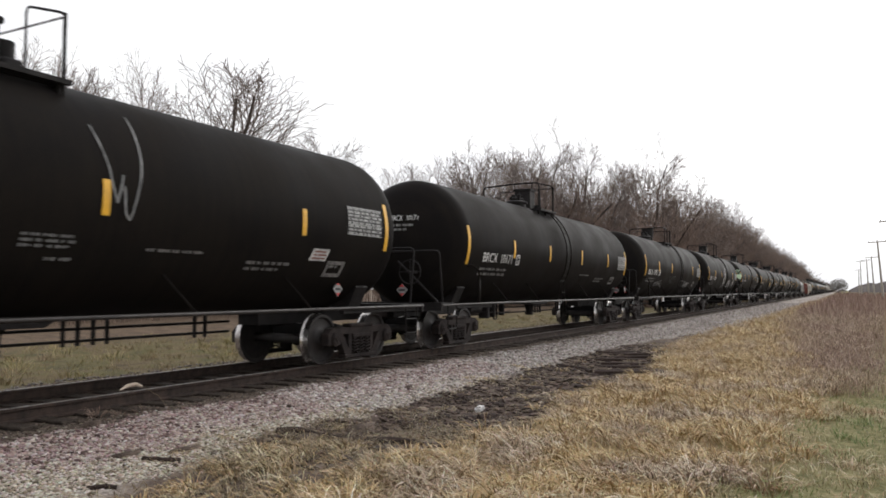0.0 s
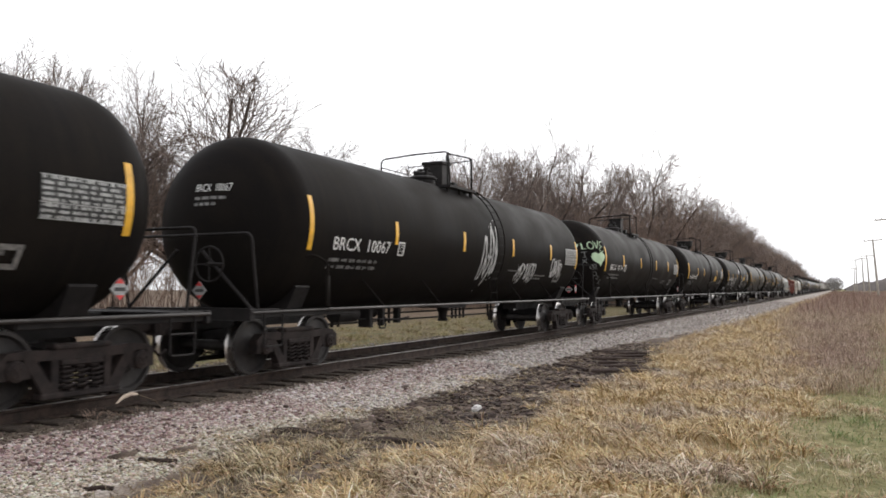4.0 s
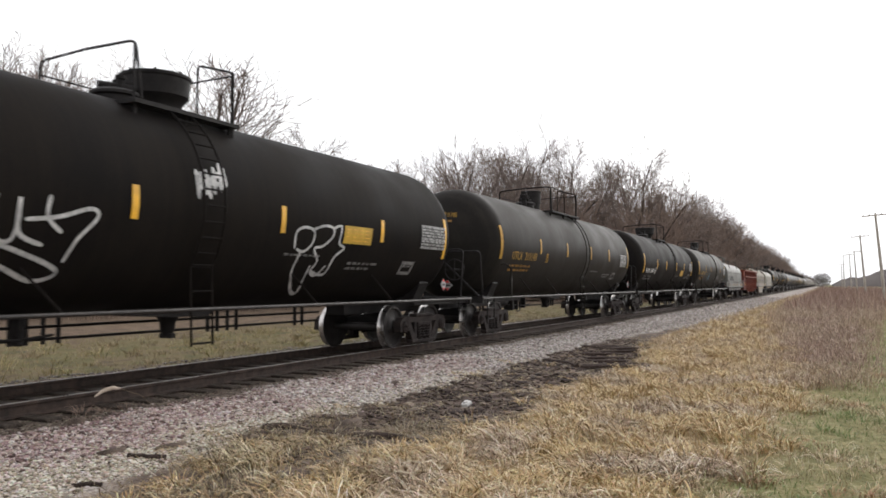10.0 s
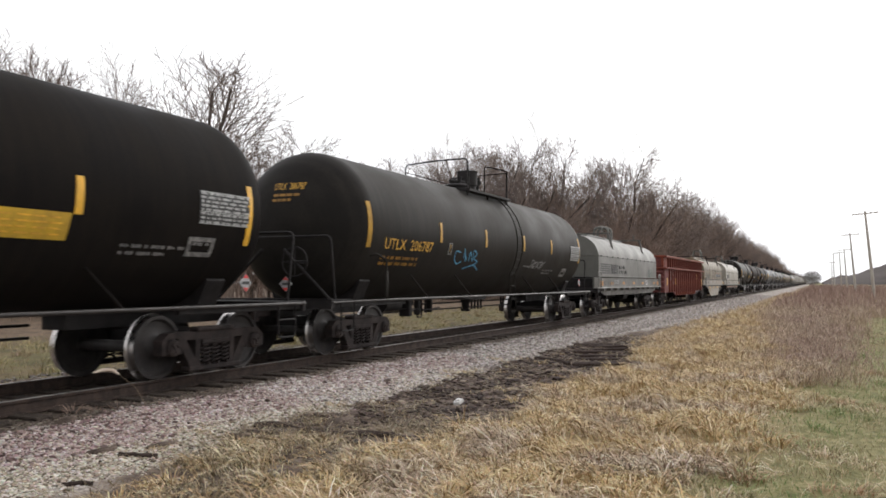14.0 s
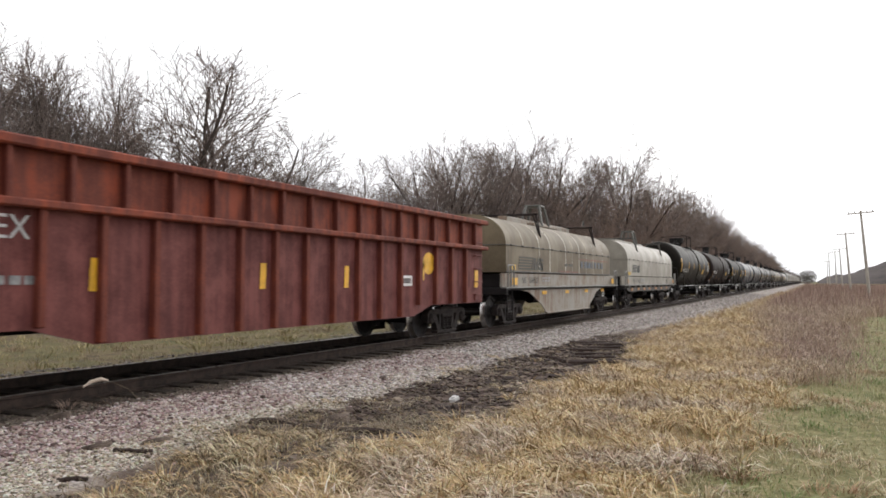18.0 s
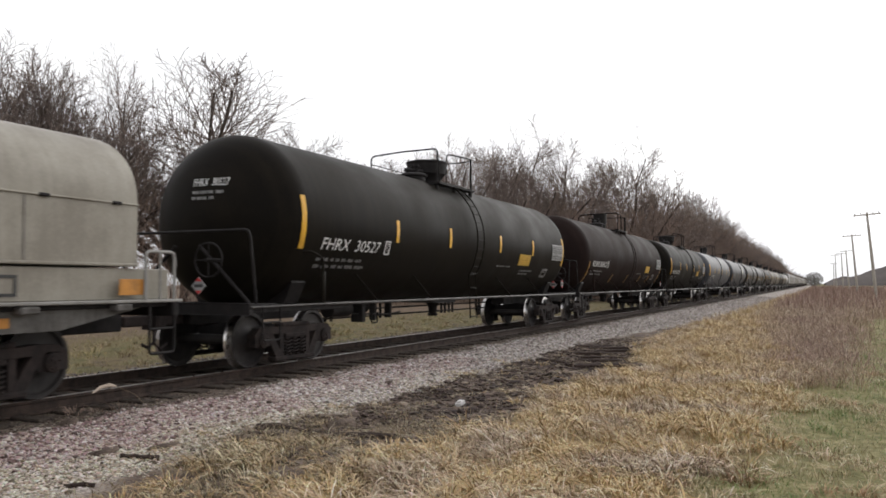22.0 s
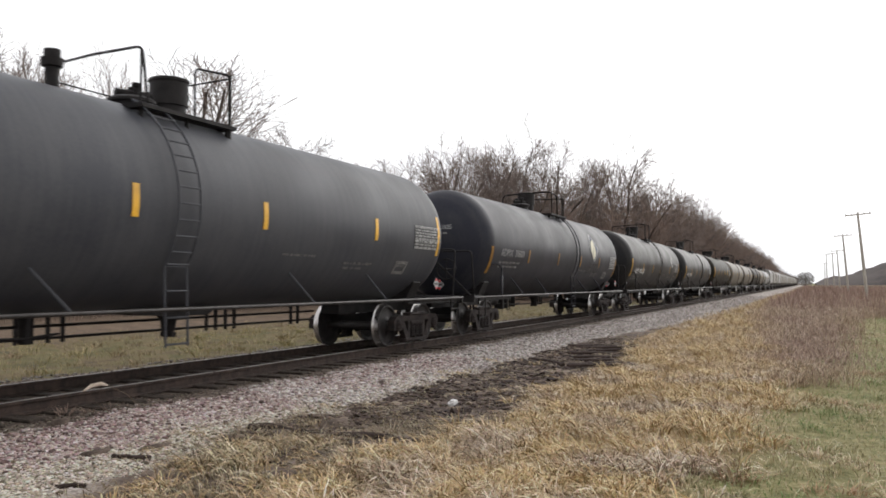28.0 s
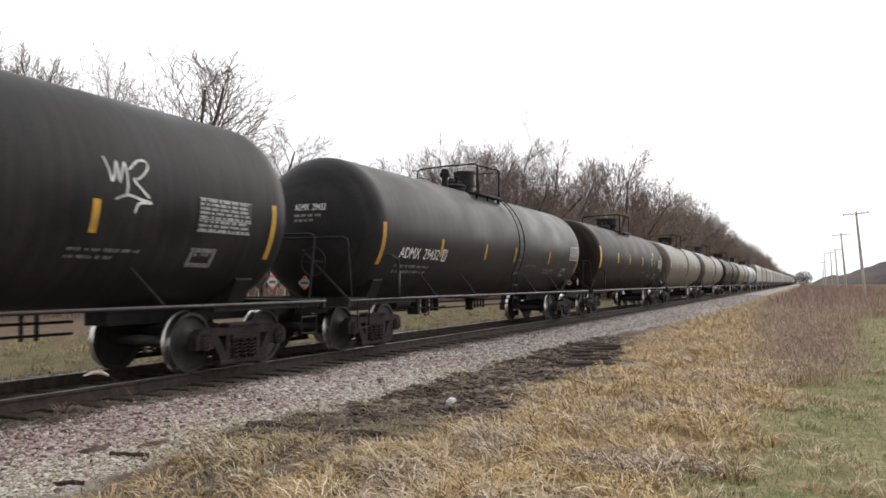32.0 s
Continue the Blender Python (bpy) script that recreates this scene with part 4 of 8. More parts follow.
# ---- gondola ----
def gondola(y0):
    car = thing("gondola_car", "long oxide-red steel gondola with ribbed rusty sides", "gondola car", "cars of the train", at=pose(0, y0, 0))
    H0, H1 = -8.12, 8.14
    b = Build()
    for s in (-1, 1):
        o = [(H0, 0.80), (-5.1, 0.80), (-4.2, 0.58), (4.2, 0.58), (5.1, 0.80), (H1, 0.80), (H1, 2.16), (H0, 2.16)]
        b.plate(o, s * 1.42, s * 1.46)
    part("lower_side", b, M_GONDLOW, car)
    b = Build()
    for s in (-1, 1):
        b.box(s * 1.40, s * 1.44, H0, H1, 2.16, 2.84, 0.005)
    part("upper_side", b, M_GOND, car)
    for z, h, d in ((2.14, 0.10, 0.17), (2.80, 0.12, 0.15)):
        b = Build()
        for s in (-1, 1):
            b.box(s * 1.41, s * (1.45 + d), H0 - 0.06, H1 + 0.06, z, z + h, 0.02)
        b.box(-1.60, 1.60, H0 - 0.12, H0 + 0.02, z, z + h, 0.02)
        b.box(-1.60, 1.60, H1 - 0.02, H1 + 0.12, z, z + h, 0.02)
        part("top_chord" if z > 2.5 else "belt_rail", b, M_GOND, car)
    rib = Build().box(-0.02, 0.10, -0.05, 0.05, 0.82, 2.16, 0.015).mesh("rib", M_GOND, 30)
    ribd = Build().box(-0.02, 0.10, -0.05, 0.05, 0.60, 2.16, 0.015).mesh("rib", M_GOND, 30)
    ribs = Build().box(-0.02, 0.09, -0.04, 0.04, 2.22, 2.82, 0.015).mesh("rib", M_GOND, 30)
    for i in range(17):
        y = -6.72 + 0.853 * i
        part("rib", ribd if abs(y) < 4.25 else rib, None, car, at=pose(1.46, y, 0))
    for i in range(19):
        part("rib", ribs, None, car, at=pose(1.45, -7.05 + 0.811 * i, 0))
    for s in (H0, H1):
        sg = -1 if s < 0 else 1
        part("end_wall", Build().box(-1.42, 1.42, s - 0.03, s + 0.03, 0.80, 2.84, 0.01), M_GONDLOW, car)
        for z in (1.05, 1.35, 1.65, 1.95):
            part("end_rib", Build().tube([(-1.40, s + sg * 0.04, z), (1.40, s + sg * 0.04, z)], 0.085, 8), M_GONDLOW, car)
        for x in (-1.36, -0.82, -0.28, 0.28, 0.82, 1.36):
            part("end_post", Build().box(x - 0.06, x + 0.06, s + sg * 0.02, s + sg * 0.13, 2.24, 2.80, 0.01), M_GOND, car)
    b = Build()
    b.box(-1.42, 1.42, H0, H1, 0.82, 0.90, 0.01)
    b.box(-0.25, 0.25, -8.6, 8.6, 0.66, 0.98, 0.02)
    part("floor", b, M_STEEL, car)
    b = Build()
    for i in range(60):
        rnd = random.Random(i)
        x, y = rnd.uniform(-1.2, 1.2), rnd.uniform(-7.6, 7.6)
        b.tube([(x, y, 2.5), (x + rnd.uniform(-0.3, 0.3), y + rnd.uniform(-0.6, 0.6), 2.82)], 0.05, 5)
    part("scrap_load", b, M_TRUCK, car, "rusty scrap just showing over the rim")
    fn = flat_side(1.462)
    for y in (-7.30, -4.25, -1.02, 1.45, 7.72):
        b = Build()
        w = 0.11 if abs(y) > 7 else 0.07
        quad_patch(b, fn, y - w, y + w, 1.18 if y > 7 else 1.22, 1.62, 1, 1, 0.05)
        part("reflector", b, M_YELLOW, car, "yellow reflective strip", smooth=0)
    b = Build()
    pts = [(4.93 + 0.30 * math.cos(k * 0.5236), 1.74 + 0.25 * math.sin(k * 0.5236)) for k in range(12)]
    b.add([fn(a, z, 0.009) for a, z in pts], [tuple(range(12))])
    ribbon(b, fn, [(4.70, 1.80), (4.68, 1.55), (4.67, 1.36)], 0.09)
    part("painted_patch", b, M_YELLOW, car, "worn yellow paint patch", smooth=0)
    write("number", "AM", 0.26, 0.50, (-6.50, 1.80), car, M_GRAFF, fn, "worn white stencilled letters")
    write("number", "EX", 0.26, 0.42, (-5.55, 1.80), car, M_GRAFF, fn, "worn white stencilled letters")
    rnd = random.Random(3)
    b = Build()
    bars(b, fn, -6.4, -5.9, 1.50, 0.20, rnd, 2)
    bars(b, fn, -5.55, -5.0, 1.30, 0.10, rnd, 3)
    bars(b, fn, 3.74, 4.04, 1.30, 0.10, rnd, 3)
    tagged(part("small_writing", b, M_GRAFFDIM, car, smooth=0), kind="stuff")
    outline_box(car, fn, 3.66, 4.12, 1.24, 1.46, M_WHITE)
    b = Build()
    bars(b, lambda a, z, lift: (a, H0 - 0.135 - lift, z), 0.62, 1.02, 2.62, 0.10, rnd, 4)
    tagged(part("small_writing", b, M_DIMWHITE, car, smooth=0), kind="stuff")
    for s in (-1, 1):
        add_truck(car, s * 6.75)
    part("placard_board", Build().box(1.40, 1.50, 7.6, 7.9, 0.86, 1.0, 0.01), M_GONDLOW, car)
    for k in range(5):
        part("ladder_rung", Build().tube(bent([(1.46, 7.55, 1.0 + 0.33 * k), (1.54, 7.55, 1.0 + 0.33 * k), (1.54, 8.0, 1.0 + 0.33 * k), (1.46, 8.0, 1.0 + 0.33 * k)], 0.03), 0.014, 6), M_GONDLOW, car)
    add_couplers(car, 8.95, 0.5)
    return car


# ---- covered coil cars ----
def hood_outline(w=1.38, z0=1.60, z1=2.36, top=3.36, n=11):
    """Half-barrel hood section: upright skirt, rounded crown."""
    o = [(w, z0), (w, z1)]
    for i in range(1, n):
        t = i / n * math.pi / 2
        o.append((w * math.cos(t) ** 0.82, z1 + (top - z1) * math.sin(t) ** 0.92))
    o.append((0.0, top))
    return o + [(-x, z) for x, z in o[-2::-1]]


def coil_car(y0, label, hood_mat, sill_mat, half_hood, half_sill, tc, half, number, style, seed, hood_y=0.0, marks=()):
    car = thing("coil_car", label, "coil car", "cars of the train", at=pose(0, y0, 0))
    rnd = random.Random(seed)
    o = hood_outline(top=3.30 if style == "belly" else 3.37)
    b = Build()
    b.plate(o, hood_y - half_hood, hood_y + half_hood, "y")
    hood = part("hood", b, hood_mat, car, "rounded steel hood", smooth=25)
    # seam bead with its row of latches, bands and joints
    h0, h1 = hood_y - half_hood, hood_y + half_hood
    b = Build()
    bead = 2.445 if style == "grey" else 2.375
    b.box(1.37, 1.402, h0 - 0.01, h1 + 0.01, bead, bead + 0.025, 0.008)
    b.box(-1.2, 1.38, h0 - 0.02, h0, bead, bead + 0.025, 0.004)
    b.box(1.37, 1.40, h0 - 0.01, h1 + 0.01, 1.60, 1.64, 0.01)
    part("seam_bead", b, M_SILLGREY if style == "belly" else hood_mat, car)
    latch = Build().box(1.38, 1.42, -0.07, 0.07, bead - 0.01, bead + 0.033, 0.012).mesh("latch", M_STEEL, 30)
    for i in range(13):
        part("latch", latch, None, car, at=pose(0, h0 + 0.35 + (2 * half_hood - 0.7) * i / 12, 0))
    sec = [q for q in o if q[0] >= -0.2]
    whole, upper, lower = sec, sec[1:], sec[:2]
    if style == "belly":
        bands = [(-5.30, 0.026, M_CREAMBAND, upper)] + [(v, 0.032, M_BAND, whole) for v in (-3.72, -2.57, -0.72, 1.09)] + [(v, 0.018, M_CREAMBAND, whole) for v in (0.15, 2.12, 3.21, 4.75)] + [(v, 0.007, M_SILLGREY, lower) for v in (-5.30, -1.6)]
    else:
        bands = [(v, 0.008, M_SILLGREY, lower) for v in (-5.9, -3.4, -1.2, 0.9, 3.0, 5.2)] + [(v, 0.006, M_SILLGREY, upper) for v in (-3.4, 3.6)] + ([(v, 0.012, M_SILLTAN, whole) for v in (-3.32, 3.63)] if style == "white" else [])
    for y, wide, mat, arc in bands:
        jb = Build()
        vs = [(x * 1.004 + 0.003, y + d, z + 0.005) for x, z in arc for d in (-wide, wide)]
        jb.add(vs, [(2 * k, 2 * k + 1, 2 * k + 3, 2 * k + 2) for k in range(len(arc) - 1)])
        part("hood_band", jb, mat, car, smooth=0)
    # spine beam, lifting loop and brackets on top
    b = Build()
    lifts = {"grey": (-3.35, 3.28), "belly": (-3.25, 3.90), "white": (-3.25, 3.82)}[style]
    b.box(-0.16, 0.16, lifts[0] - 0.15, lifts[1] + 0.15, 3.28, 3.50, 0.015)
    part("spine_beam", b, hood_mat if style != "belly" else M_SILLTAN, car)
    for y in lifts:
        br = part("lift_bracket", Build().box(-1.18, 1.18, y - 0.06, y + 0.06, 3.49, 3.55, 0.012), M_TRUCK if style == "belly" else M_SILLGREY, car, "steel bar across the hood on slanted posts")
        for s in (-1, 1):
            for dy in (-0.17, 0.17):
                part("post", Build().tube([(s * 1.08, y + dy, 3.50), (s * 1.28, y + dy * 0.15, 2.70)], 0.030, 6), M_TRUCK if style == "belly" else M_SILLGREY, br)
        part("ring", Build().tube([(0.80, y - 0.16, 3.54), (0.80, y, 3.80), (0.80, y + 0.16, 3.54)], 0.022, 6), M_COILGREY, br)
    y = {"grey": 0.05, "belly": 0.0, "white": 0.5}[style]
    if style == "grey":
        for dy in (-0.38, 0.28):
            part("lifting_loop", Build().tube(bent([(0.34, y + dy, 3.40), (0.34, y + dy, 4.0), (-0.34, y + dy, 4.0), (-0.34, y + dy, 3.40)], 0.30), 0.065, 8), M_COILGREY, car, "grey arched lifting loop on the hood")
    else:
        lp = part("lifting_loop", Build().box(-0.30, 0.30, y - 0.30, y + 0.30, 4.05, 4.13, 0.02), M_COILGREY, car, "grey four-legged lifting frame on the hood")
        for sx in (-1, 1):
            for sy in (-1, 1):
                part("leg", Build().tube(bent([(sx * 0.24, y + sy * 0.25, 4.09), (sx * 0.30, y + sy * 0.32, 3.90), (sx * 0.42, y + sy * 0.42, 3.34)], 0.12), 0.05, 6), M_COILGREY, lp)
    part("saddle_plate", Build().box(-0.42, 0.42, y - 1.3, y + 1.5, 3.30, 3.40, 0.02), hood_mat if style != "belly" else M_SILLTAN, car)
    b = Build()
    fe = lambda a, z, lift=0.008: (a, hood_y - half_hood - lift - 0.004, z)
    for x in (-0.28, 0.12):
        quad_patch(b, fe, x, x + 0.22, 2.62, 2.90, 1, 1)
    part("road_mark", b, M_DKGREY, car, "two dark heavy initials as bars", smooth=0)
    # side sills
    b = Build()
    for s in (-1, 1):
        b.box(s * 1.27, s * 1.35, -half_sill, half_sill, 1.18, 1.575, 0.01)
    part("side_sill", b, hood_mat if style != "belly" else sill_mat, car)
    b = Build()
    for s in (-1, 1):
        b.box(s * 1.34, s * 1.52, -half_sill - 0.1, half_sill + 0.1, 1.14, 1.18, 0.01)
    part("sill_flange", b, M_HOPPER, car)
    b = Build()
    for s in (-1, 1):
        if style == "belly":
            b.plate([(-5.9, 1.13), (-4.75, 1.02), (-4.3, 0.90), (-3.3, 0.55), (-3.08, 0.44), (-2.95, 0.31), (2.55, 0.31), (2.75, 0.45), (3.9, 0.96), (5.2, 1.13)], s * 1.34, s * 1.37)
            b.box(s * 1.32, s * 1.43, -2.95, 2.55, 0.29, 0.34, 0.01)
        else:
            b.plate([(-half_sill + 0.2, 1.13), (-half_sill + 1.7, 0.84), (half_sill - 1.7, 0.84), (half_sill - 0.2, 1.13)], s * 1.32, s * 1.36)
    part("lower_sill", b, sill_mat, car)
    if style != "belly":
        blk = Build().box(1.38, 1.54, -0.12, 0.12, 1.04, 1.13, 0.02).mesh("bracket", M_SILLGREY, 30)
        for i in range(11):
            part("bracket", blk, None, car, at=pose(0, -half_sill + 0.9 + (2 * half_sill - 1.8) * i / 10, 0))
    b = Build()
    b.box(-0.25, 0.25, -half_sill - 0.25, half_sill + 0.25, 0.70, 1.02, 0.02)
    b.box(-1.40, 1.40, -half_sill, half_sill, 1.08, 1.16, 0.01)
    for s in (-1, 1):
        b.box(-1.50, 1.50, s * half_sill - 0.06, s * half_sill + 0.06, 0.95, 1.16, 0.02)
        b.box(-1.30, 1.30, s * (half_sill - 0.35) - 0.04, s * (half_sill - 0.35) + 0.04, 1.16, 1.56, 0.02)
    b.tube([(0.4, -1.8, 0.76), (0.4, -0.9, 0.76)], 0.18, 14)
    b.tube([(0.6, 0.8, 0.74), (0.6, 1.8, 0.74)], 0.20, 14)
    b.tube([(0.3, -4.0, 0.72), (0.3, 4.0, 0.70)], 0.022, 6)
    part("underframe", b, M_STEEL, car)
    for s in (-1, 1):
        b = Build()
        b.tube(bent([(1.50, s * (half_sill - 0.55), 1.16), (1.50, s * (half_sill - 0.55), 1.80), (1.50, s * (half_sill - 0.05), 1.80), (1.50, s * (half_sill - 0.05), 1.16)], 0.08), 0.022, 6)
        b.tube([(1.50, s * (half_sill - 0.30), 1.16), (1.50, s * (half_sill - 0.30), 1.80)], 0.018, 6)
        part("corner_grab", b, M_HOPPER, car)
        b = Build()
        b.tube(bent([(1.48, s * (half_sill - 0.45), 1.10), (1.48, s * (half_sill - 0.45), 0.48), (1.48, s * (half_sill - 0.02), 0.48), (1.48, s * (half_sill - 0.02), 1.10)], 0.05), 0.02, 6)
        b.tube([(1.48, s * (half_sill - 0.45), 0.8), (1.48, s * (half_sill - 0.02), 0.8)], 0.016, 6)
        part("stirrup_step", b, M_STEEL, car)
        b = Build()
        b.box(1.46, 1.475, s * (half_sill - 0.72) - 0.22, s * (half_sill - 0.72) + 0.22, 1.24, 1.44, 0.004)
        part("reflector", b, M_ORANGE if style != "belly" else M_YELLOW, car)
        add_truck(car, s * tc / 2)
    part("brake_wheel", cached("brakewheel", brake_wheel_mesh), None, car, at=pose(-0.4, -half_sill - 0.25, 1.75))
    add_couplers(car, half, 0.4)
    sill = flat_side(1.352)
    skirt = flat_side(1.382)
    ln, wide, zn, hn = {"grey": (-5.46, 1.78, 1.25, 0.20), "belly": (-5.31, 1.61, 1.28, 0.19), "white": (-4.88, 1.86, 1.26, 0.19)}[style]
    write("number", "NS  " + number, hn, wide, (ln, zn), car, M_BLACKP, sill, "dark stencilled car number")
    b = Build()
    bars(b, sill, ln + 2.0, ln + 2.9, 1.42, 0.05, rnd, 3)
    bars(b, sill, ln + 2.0, ln + 2.8, 1.33, 0.05, rnd, 3)
    tagged(part("small_writing", b, M_GREYPANEL, car, smooth=0), kind="stuff")
    if style == "grey":
        b = Build()
        quad_patch(b, sill, 3.40, 3.80, 1.26, 1.48, 1, 1)
        board = part("notice", b, M_BLACKP, car, "small black notice with a white frame", smooth=0)
        outline_box(board, flat_side(1.362), 3.41, 3.79, 1.27, 1.47, M_WHITE)
        spots = [(y, 1.29, sill) for y in (-4.2, -1.9, 0.3, 2.45, 5.5)]
    elif style == "white":
        outline_box(car, sill, half_sill - 2.55, half_sill - 2.25, 1.24, 1.48, M_DKGREY)
        spots = [(y, 0.90, flat_side(1.362)) for y in (-5.4, -3.8, -2.25, -0.80, 1.05, 2.88, 4.6)]
    else:
        outline_box(car, flat_side(1.372), half_sill - 2.25, half_sill - 1.95, 0.72, 1.0, M_WHITE)
        spots = [(-half_sill + 3.6 + k * (2 * half_sill - 6.0) / 3, 0.92, flat_side(1.372)) for k in range(4)]
    for y, z, face in spots:
        b = Build()
        quad_patch(b, face, y, y + 0.46, z, z + 0.11, 1, 1)
        part("reflector", b, M_ORANGE if style != "belly" else M_YELLOW, car, smooth=0)
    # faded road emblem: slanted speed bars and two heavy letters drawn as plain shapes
    y, y1, n0, n1 = {"grey": (-6.05, -4.40, -4.22, -2.94), "belly": (-5.69, -4.42, -4.43, -3.29), "white": (-5.15, -4.17, -4.05, -3.37)}[style]
    lo, hi = (1.78, 2.12) if style == "white" else (1.69, 2.07) if style == "belly" else (1.74, 2.14)
    b = Build()
    for i in range(5):
        z = lo + (hi - lo) * i / 4.5
        quad_patch(b, skirt, y + 0.008 * i, y1 - (0.0 if style == "white" else -0.03 * i), z, z + 0.055, 1, 1)
    w = n1 - n0
    high = hi - lo
    quad_patch(b, skirt, n0 - 0.04 * w, n0 + 0.13 * w, lo, hi, 1, 2, 0.30)
    quad_patch(b, skirt, n0 + 0.20 * w, n0 + 0.38 * w, lo, hi, 1, 2, -0.12)
    quad_patch(b, skirt, n0 + 0.34 * w, n0 + 0.50 * w, lo, hi, 1, 2, 0.30)
    for k in range(3):
        quad_patch(b, skirt, n0 + (0.55 + 0.035 * k) * w, n1 - (0.07 - 0.035 * k) * w, lo + high * 0.37 * k, lo + high * (0.37 * k + 0.26), 1, 1, 0.1)
    quad_patch(b, skirt, n0 + 0.60 * w, n0 + 0.74 * w, lo + high * 0.5, hi, 1, 1, 0.1)
    quad_patch(b, skirt, n1 - 0.20 * w, n1 - 0.05 * w, lo, lo + high * 0.5, 1, 1, 0.1)
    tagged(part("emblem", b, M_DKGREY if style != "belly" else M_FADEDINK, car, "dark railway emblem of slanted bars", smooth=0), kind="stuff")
    if style == "grey":
        b = Build()
        letters(b, skirt, -2.74, -1.25, 1.97, 0.15, rnd)
        letters(b, skirt, -2.76, -1.07, 1.76, 0.15, rnd)
        part("emblem", b, M_DKGREY, car, "two dark bars of railway lettering", smooth=0)
        tag = [[(3.90, 1.72), (3.98, 1.95), (4.08, 2.02), (4.12, 1.74)], [(3.93, 1.84), (4.14, 1.86)], [(4.34, 1.95), (4.22, 1.98), (4.17, 1.86), (4.30, 1.85), (4.18, 1.76), (4.28, 1.70), (4.38, 1.76)], [(4.42, 1.66), (4.45, 1.98), (4.58, 2.00), (4.60, 1.88), (4.45, 1.84)],
               [(4.70, 1.74), (4.64, 1.90), (4.74, 2.04), (4.86, 1.96), (4.84, 1.78), (4.70, 1.74)], [(4.78, 1.78), (4.98, 1.76), (4.88, 1.86), (5.02, 1.92)], [(3.92, 1.68), (4.30, 1.65), (4.80, 1.68)]]
        spray("graffiti", tag, 0.042, car, surface("spray_dull_green", (0.022, 0.050, 0.036), (0.045, 0.075, 0.058), 0.6), "small dark green spray tag", skirt)
    if style != "grey":
        b = Build()
        a0, a1, z0 = (-6.12, -5.56, 1.64) if style == "white" else (-6.28, -5.92, 1.68)
        quad_patch(b, skirt, a0, a1, z0, z0 + 0.15, 1, 1)
        part("notice", b, M_NOTICE, car, "faded yellow notice on the hood", smooth=0)
    if style == "belly":
        b = Build()
        bars(b, skirt, -0.84, 0.30, 1.86, 0.10, rnd, 2)
        tagged(part("lettering", b, M_FADEDINK, car, "faded dark lettering", smooth=0), kind="stuff")
        b = Build()
        bars(b, skirt, 1.29, 4.9, 1.84, 0.24, rnd, 7)
        tagged(part("lettering", b, M_FADEDBLUE, car, "faded blue lettering on the hood", smooth=0), kind="stuff")
        for a0, a1, z in ((-1.6, 0.9, 1.66), (1.05, 5.6, 2.14)):
            part("painted_line", quad_patch(Build(), skirt, a0, a1, z, z + 0.03, 1, 1), M_FADEDRED, car, "thin faded red line", smooth=0)
    return car


# ---- covered hoppers at the far end of the train ----
def hopper_mesh(mat):
    b = Build()
    o = [(1.52, 1.5)]
    for i in range(9):
        t = i / 8 * math.pi / 2
        o.append((1.52 * math.cos(t) ** 0.6, 3.4 + 1.05 * math.sin(t)))
    o = o + [(-x, z) for x, z in o[-2::-1]]
    b.plate(o, -7.4, 7.4, "y")
    for y in (-4.9, 0.0, 4.9):
        vs = []
        for x, dy, z in ((-1.4, -2.3, 1.5), (1.4, -2.3, 1.5), (1.4, 2.3, 1.5), (-1.4, 2.3, 1.5), (-0.4, -0.5, 0.55), (0.4, -0.5, 0.55), (0.4, 0.5, 0.55), (-0.4, 0.5, 0.55)):
            vs.append((x, y + dy, z))
        b.add(vs, [(3, 2, 1, 0), (4, 5, 6, 7), (0, 1, 5, 4), (1, 2, 6, 5), (2, 3, 7, 6), (3, 0, 4, 7)])
    return b.mesh("body", mat, 35)


def hopper(y0, light):
    car = thing("hopper_car", "light grey covered hopper car with curved sides" if light else "tan-grey covered hopper car with curved sides", "hopper car", "cars of the train", at=pose(0, y0, 0))
    part("body", cached(("hopper", light), lambda: hopper_mesh(M_HOPPER if light else M_HOPPER2)), None, car)
    part("running_board", cached("hoprun", lambda: Build().box(-0.45, 0.45, -7.6, 7.6, 4.48, 4.54, 0.01).mesh("running_board", M_SILLGREY, 30)), None, car)
    part("underframe", cached("hopsill", lambda: Build().box(-0.25, 0.25, -8.4, 8.4, 0.72, 1.05, 0.02).box(-1.45, 1.45, -8.3, -7.4, 1.0, 1.1, 0.01).box(-1.45, 1.45, 7.4, 8.3, 1.0, 1.1, 0.01).mesh("underframe", M_STEEL, 30)), None, car)
    for s in (-1, 1):
        add_truck(car, s * 6.3, True)
    add_couplers(car, 8.85, 0.4)
    return car


# ---- the train, from its head to its tail; places along the track at the start ----
TRAIN = []


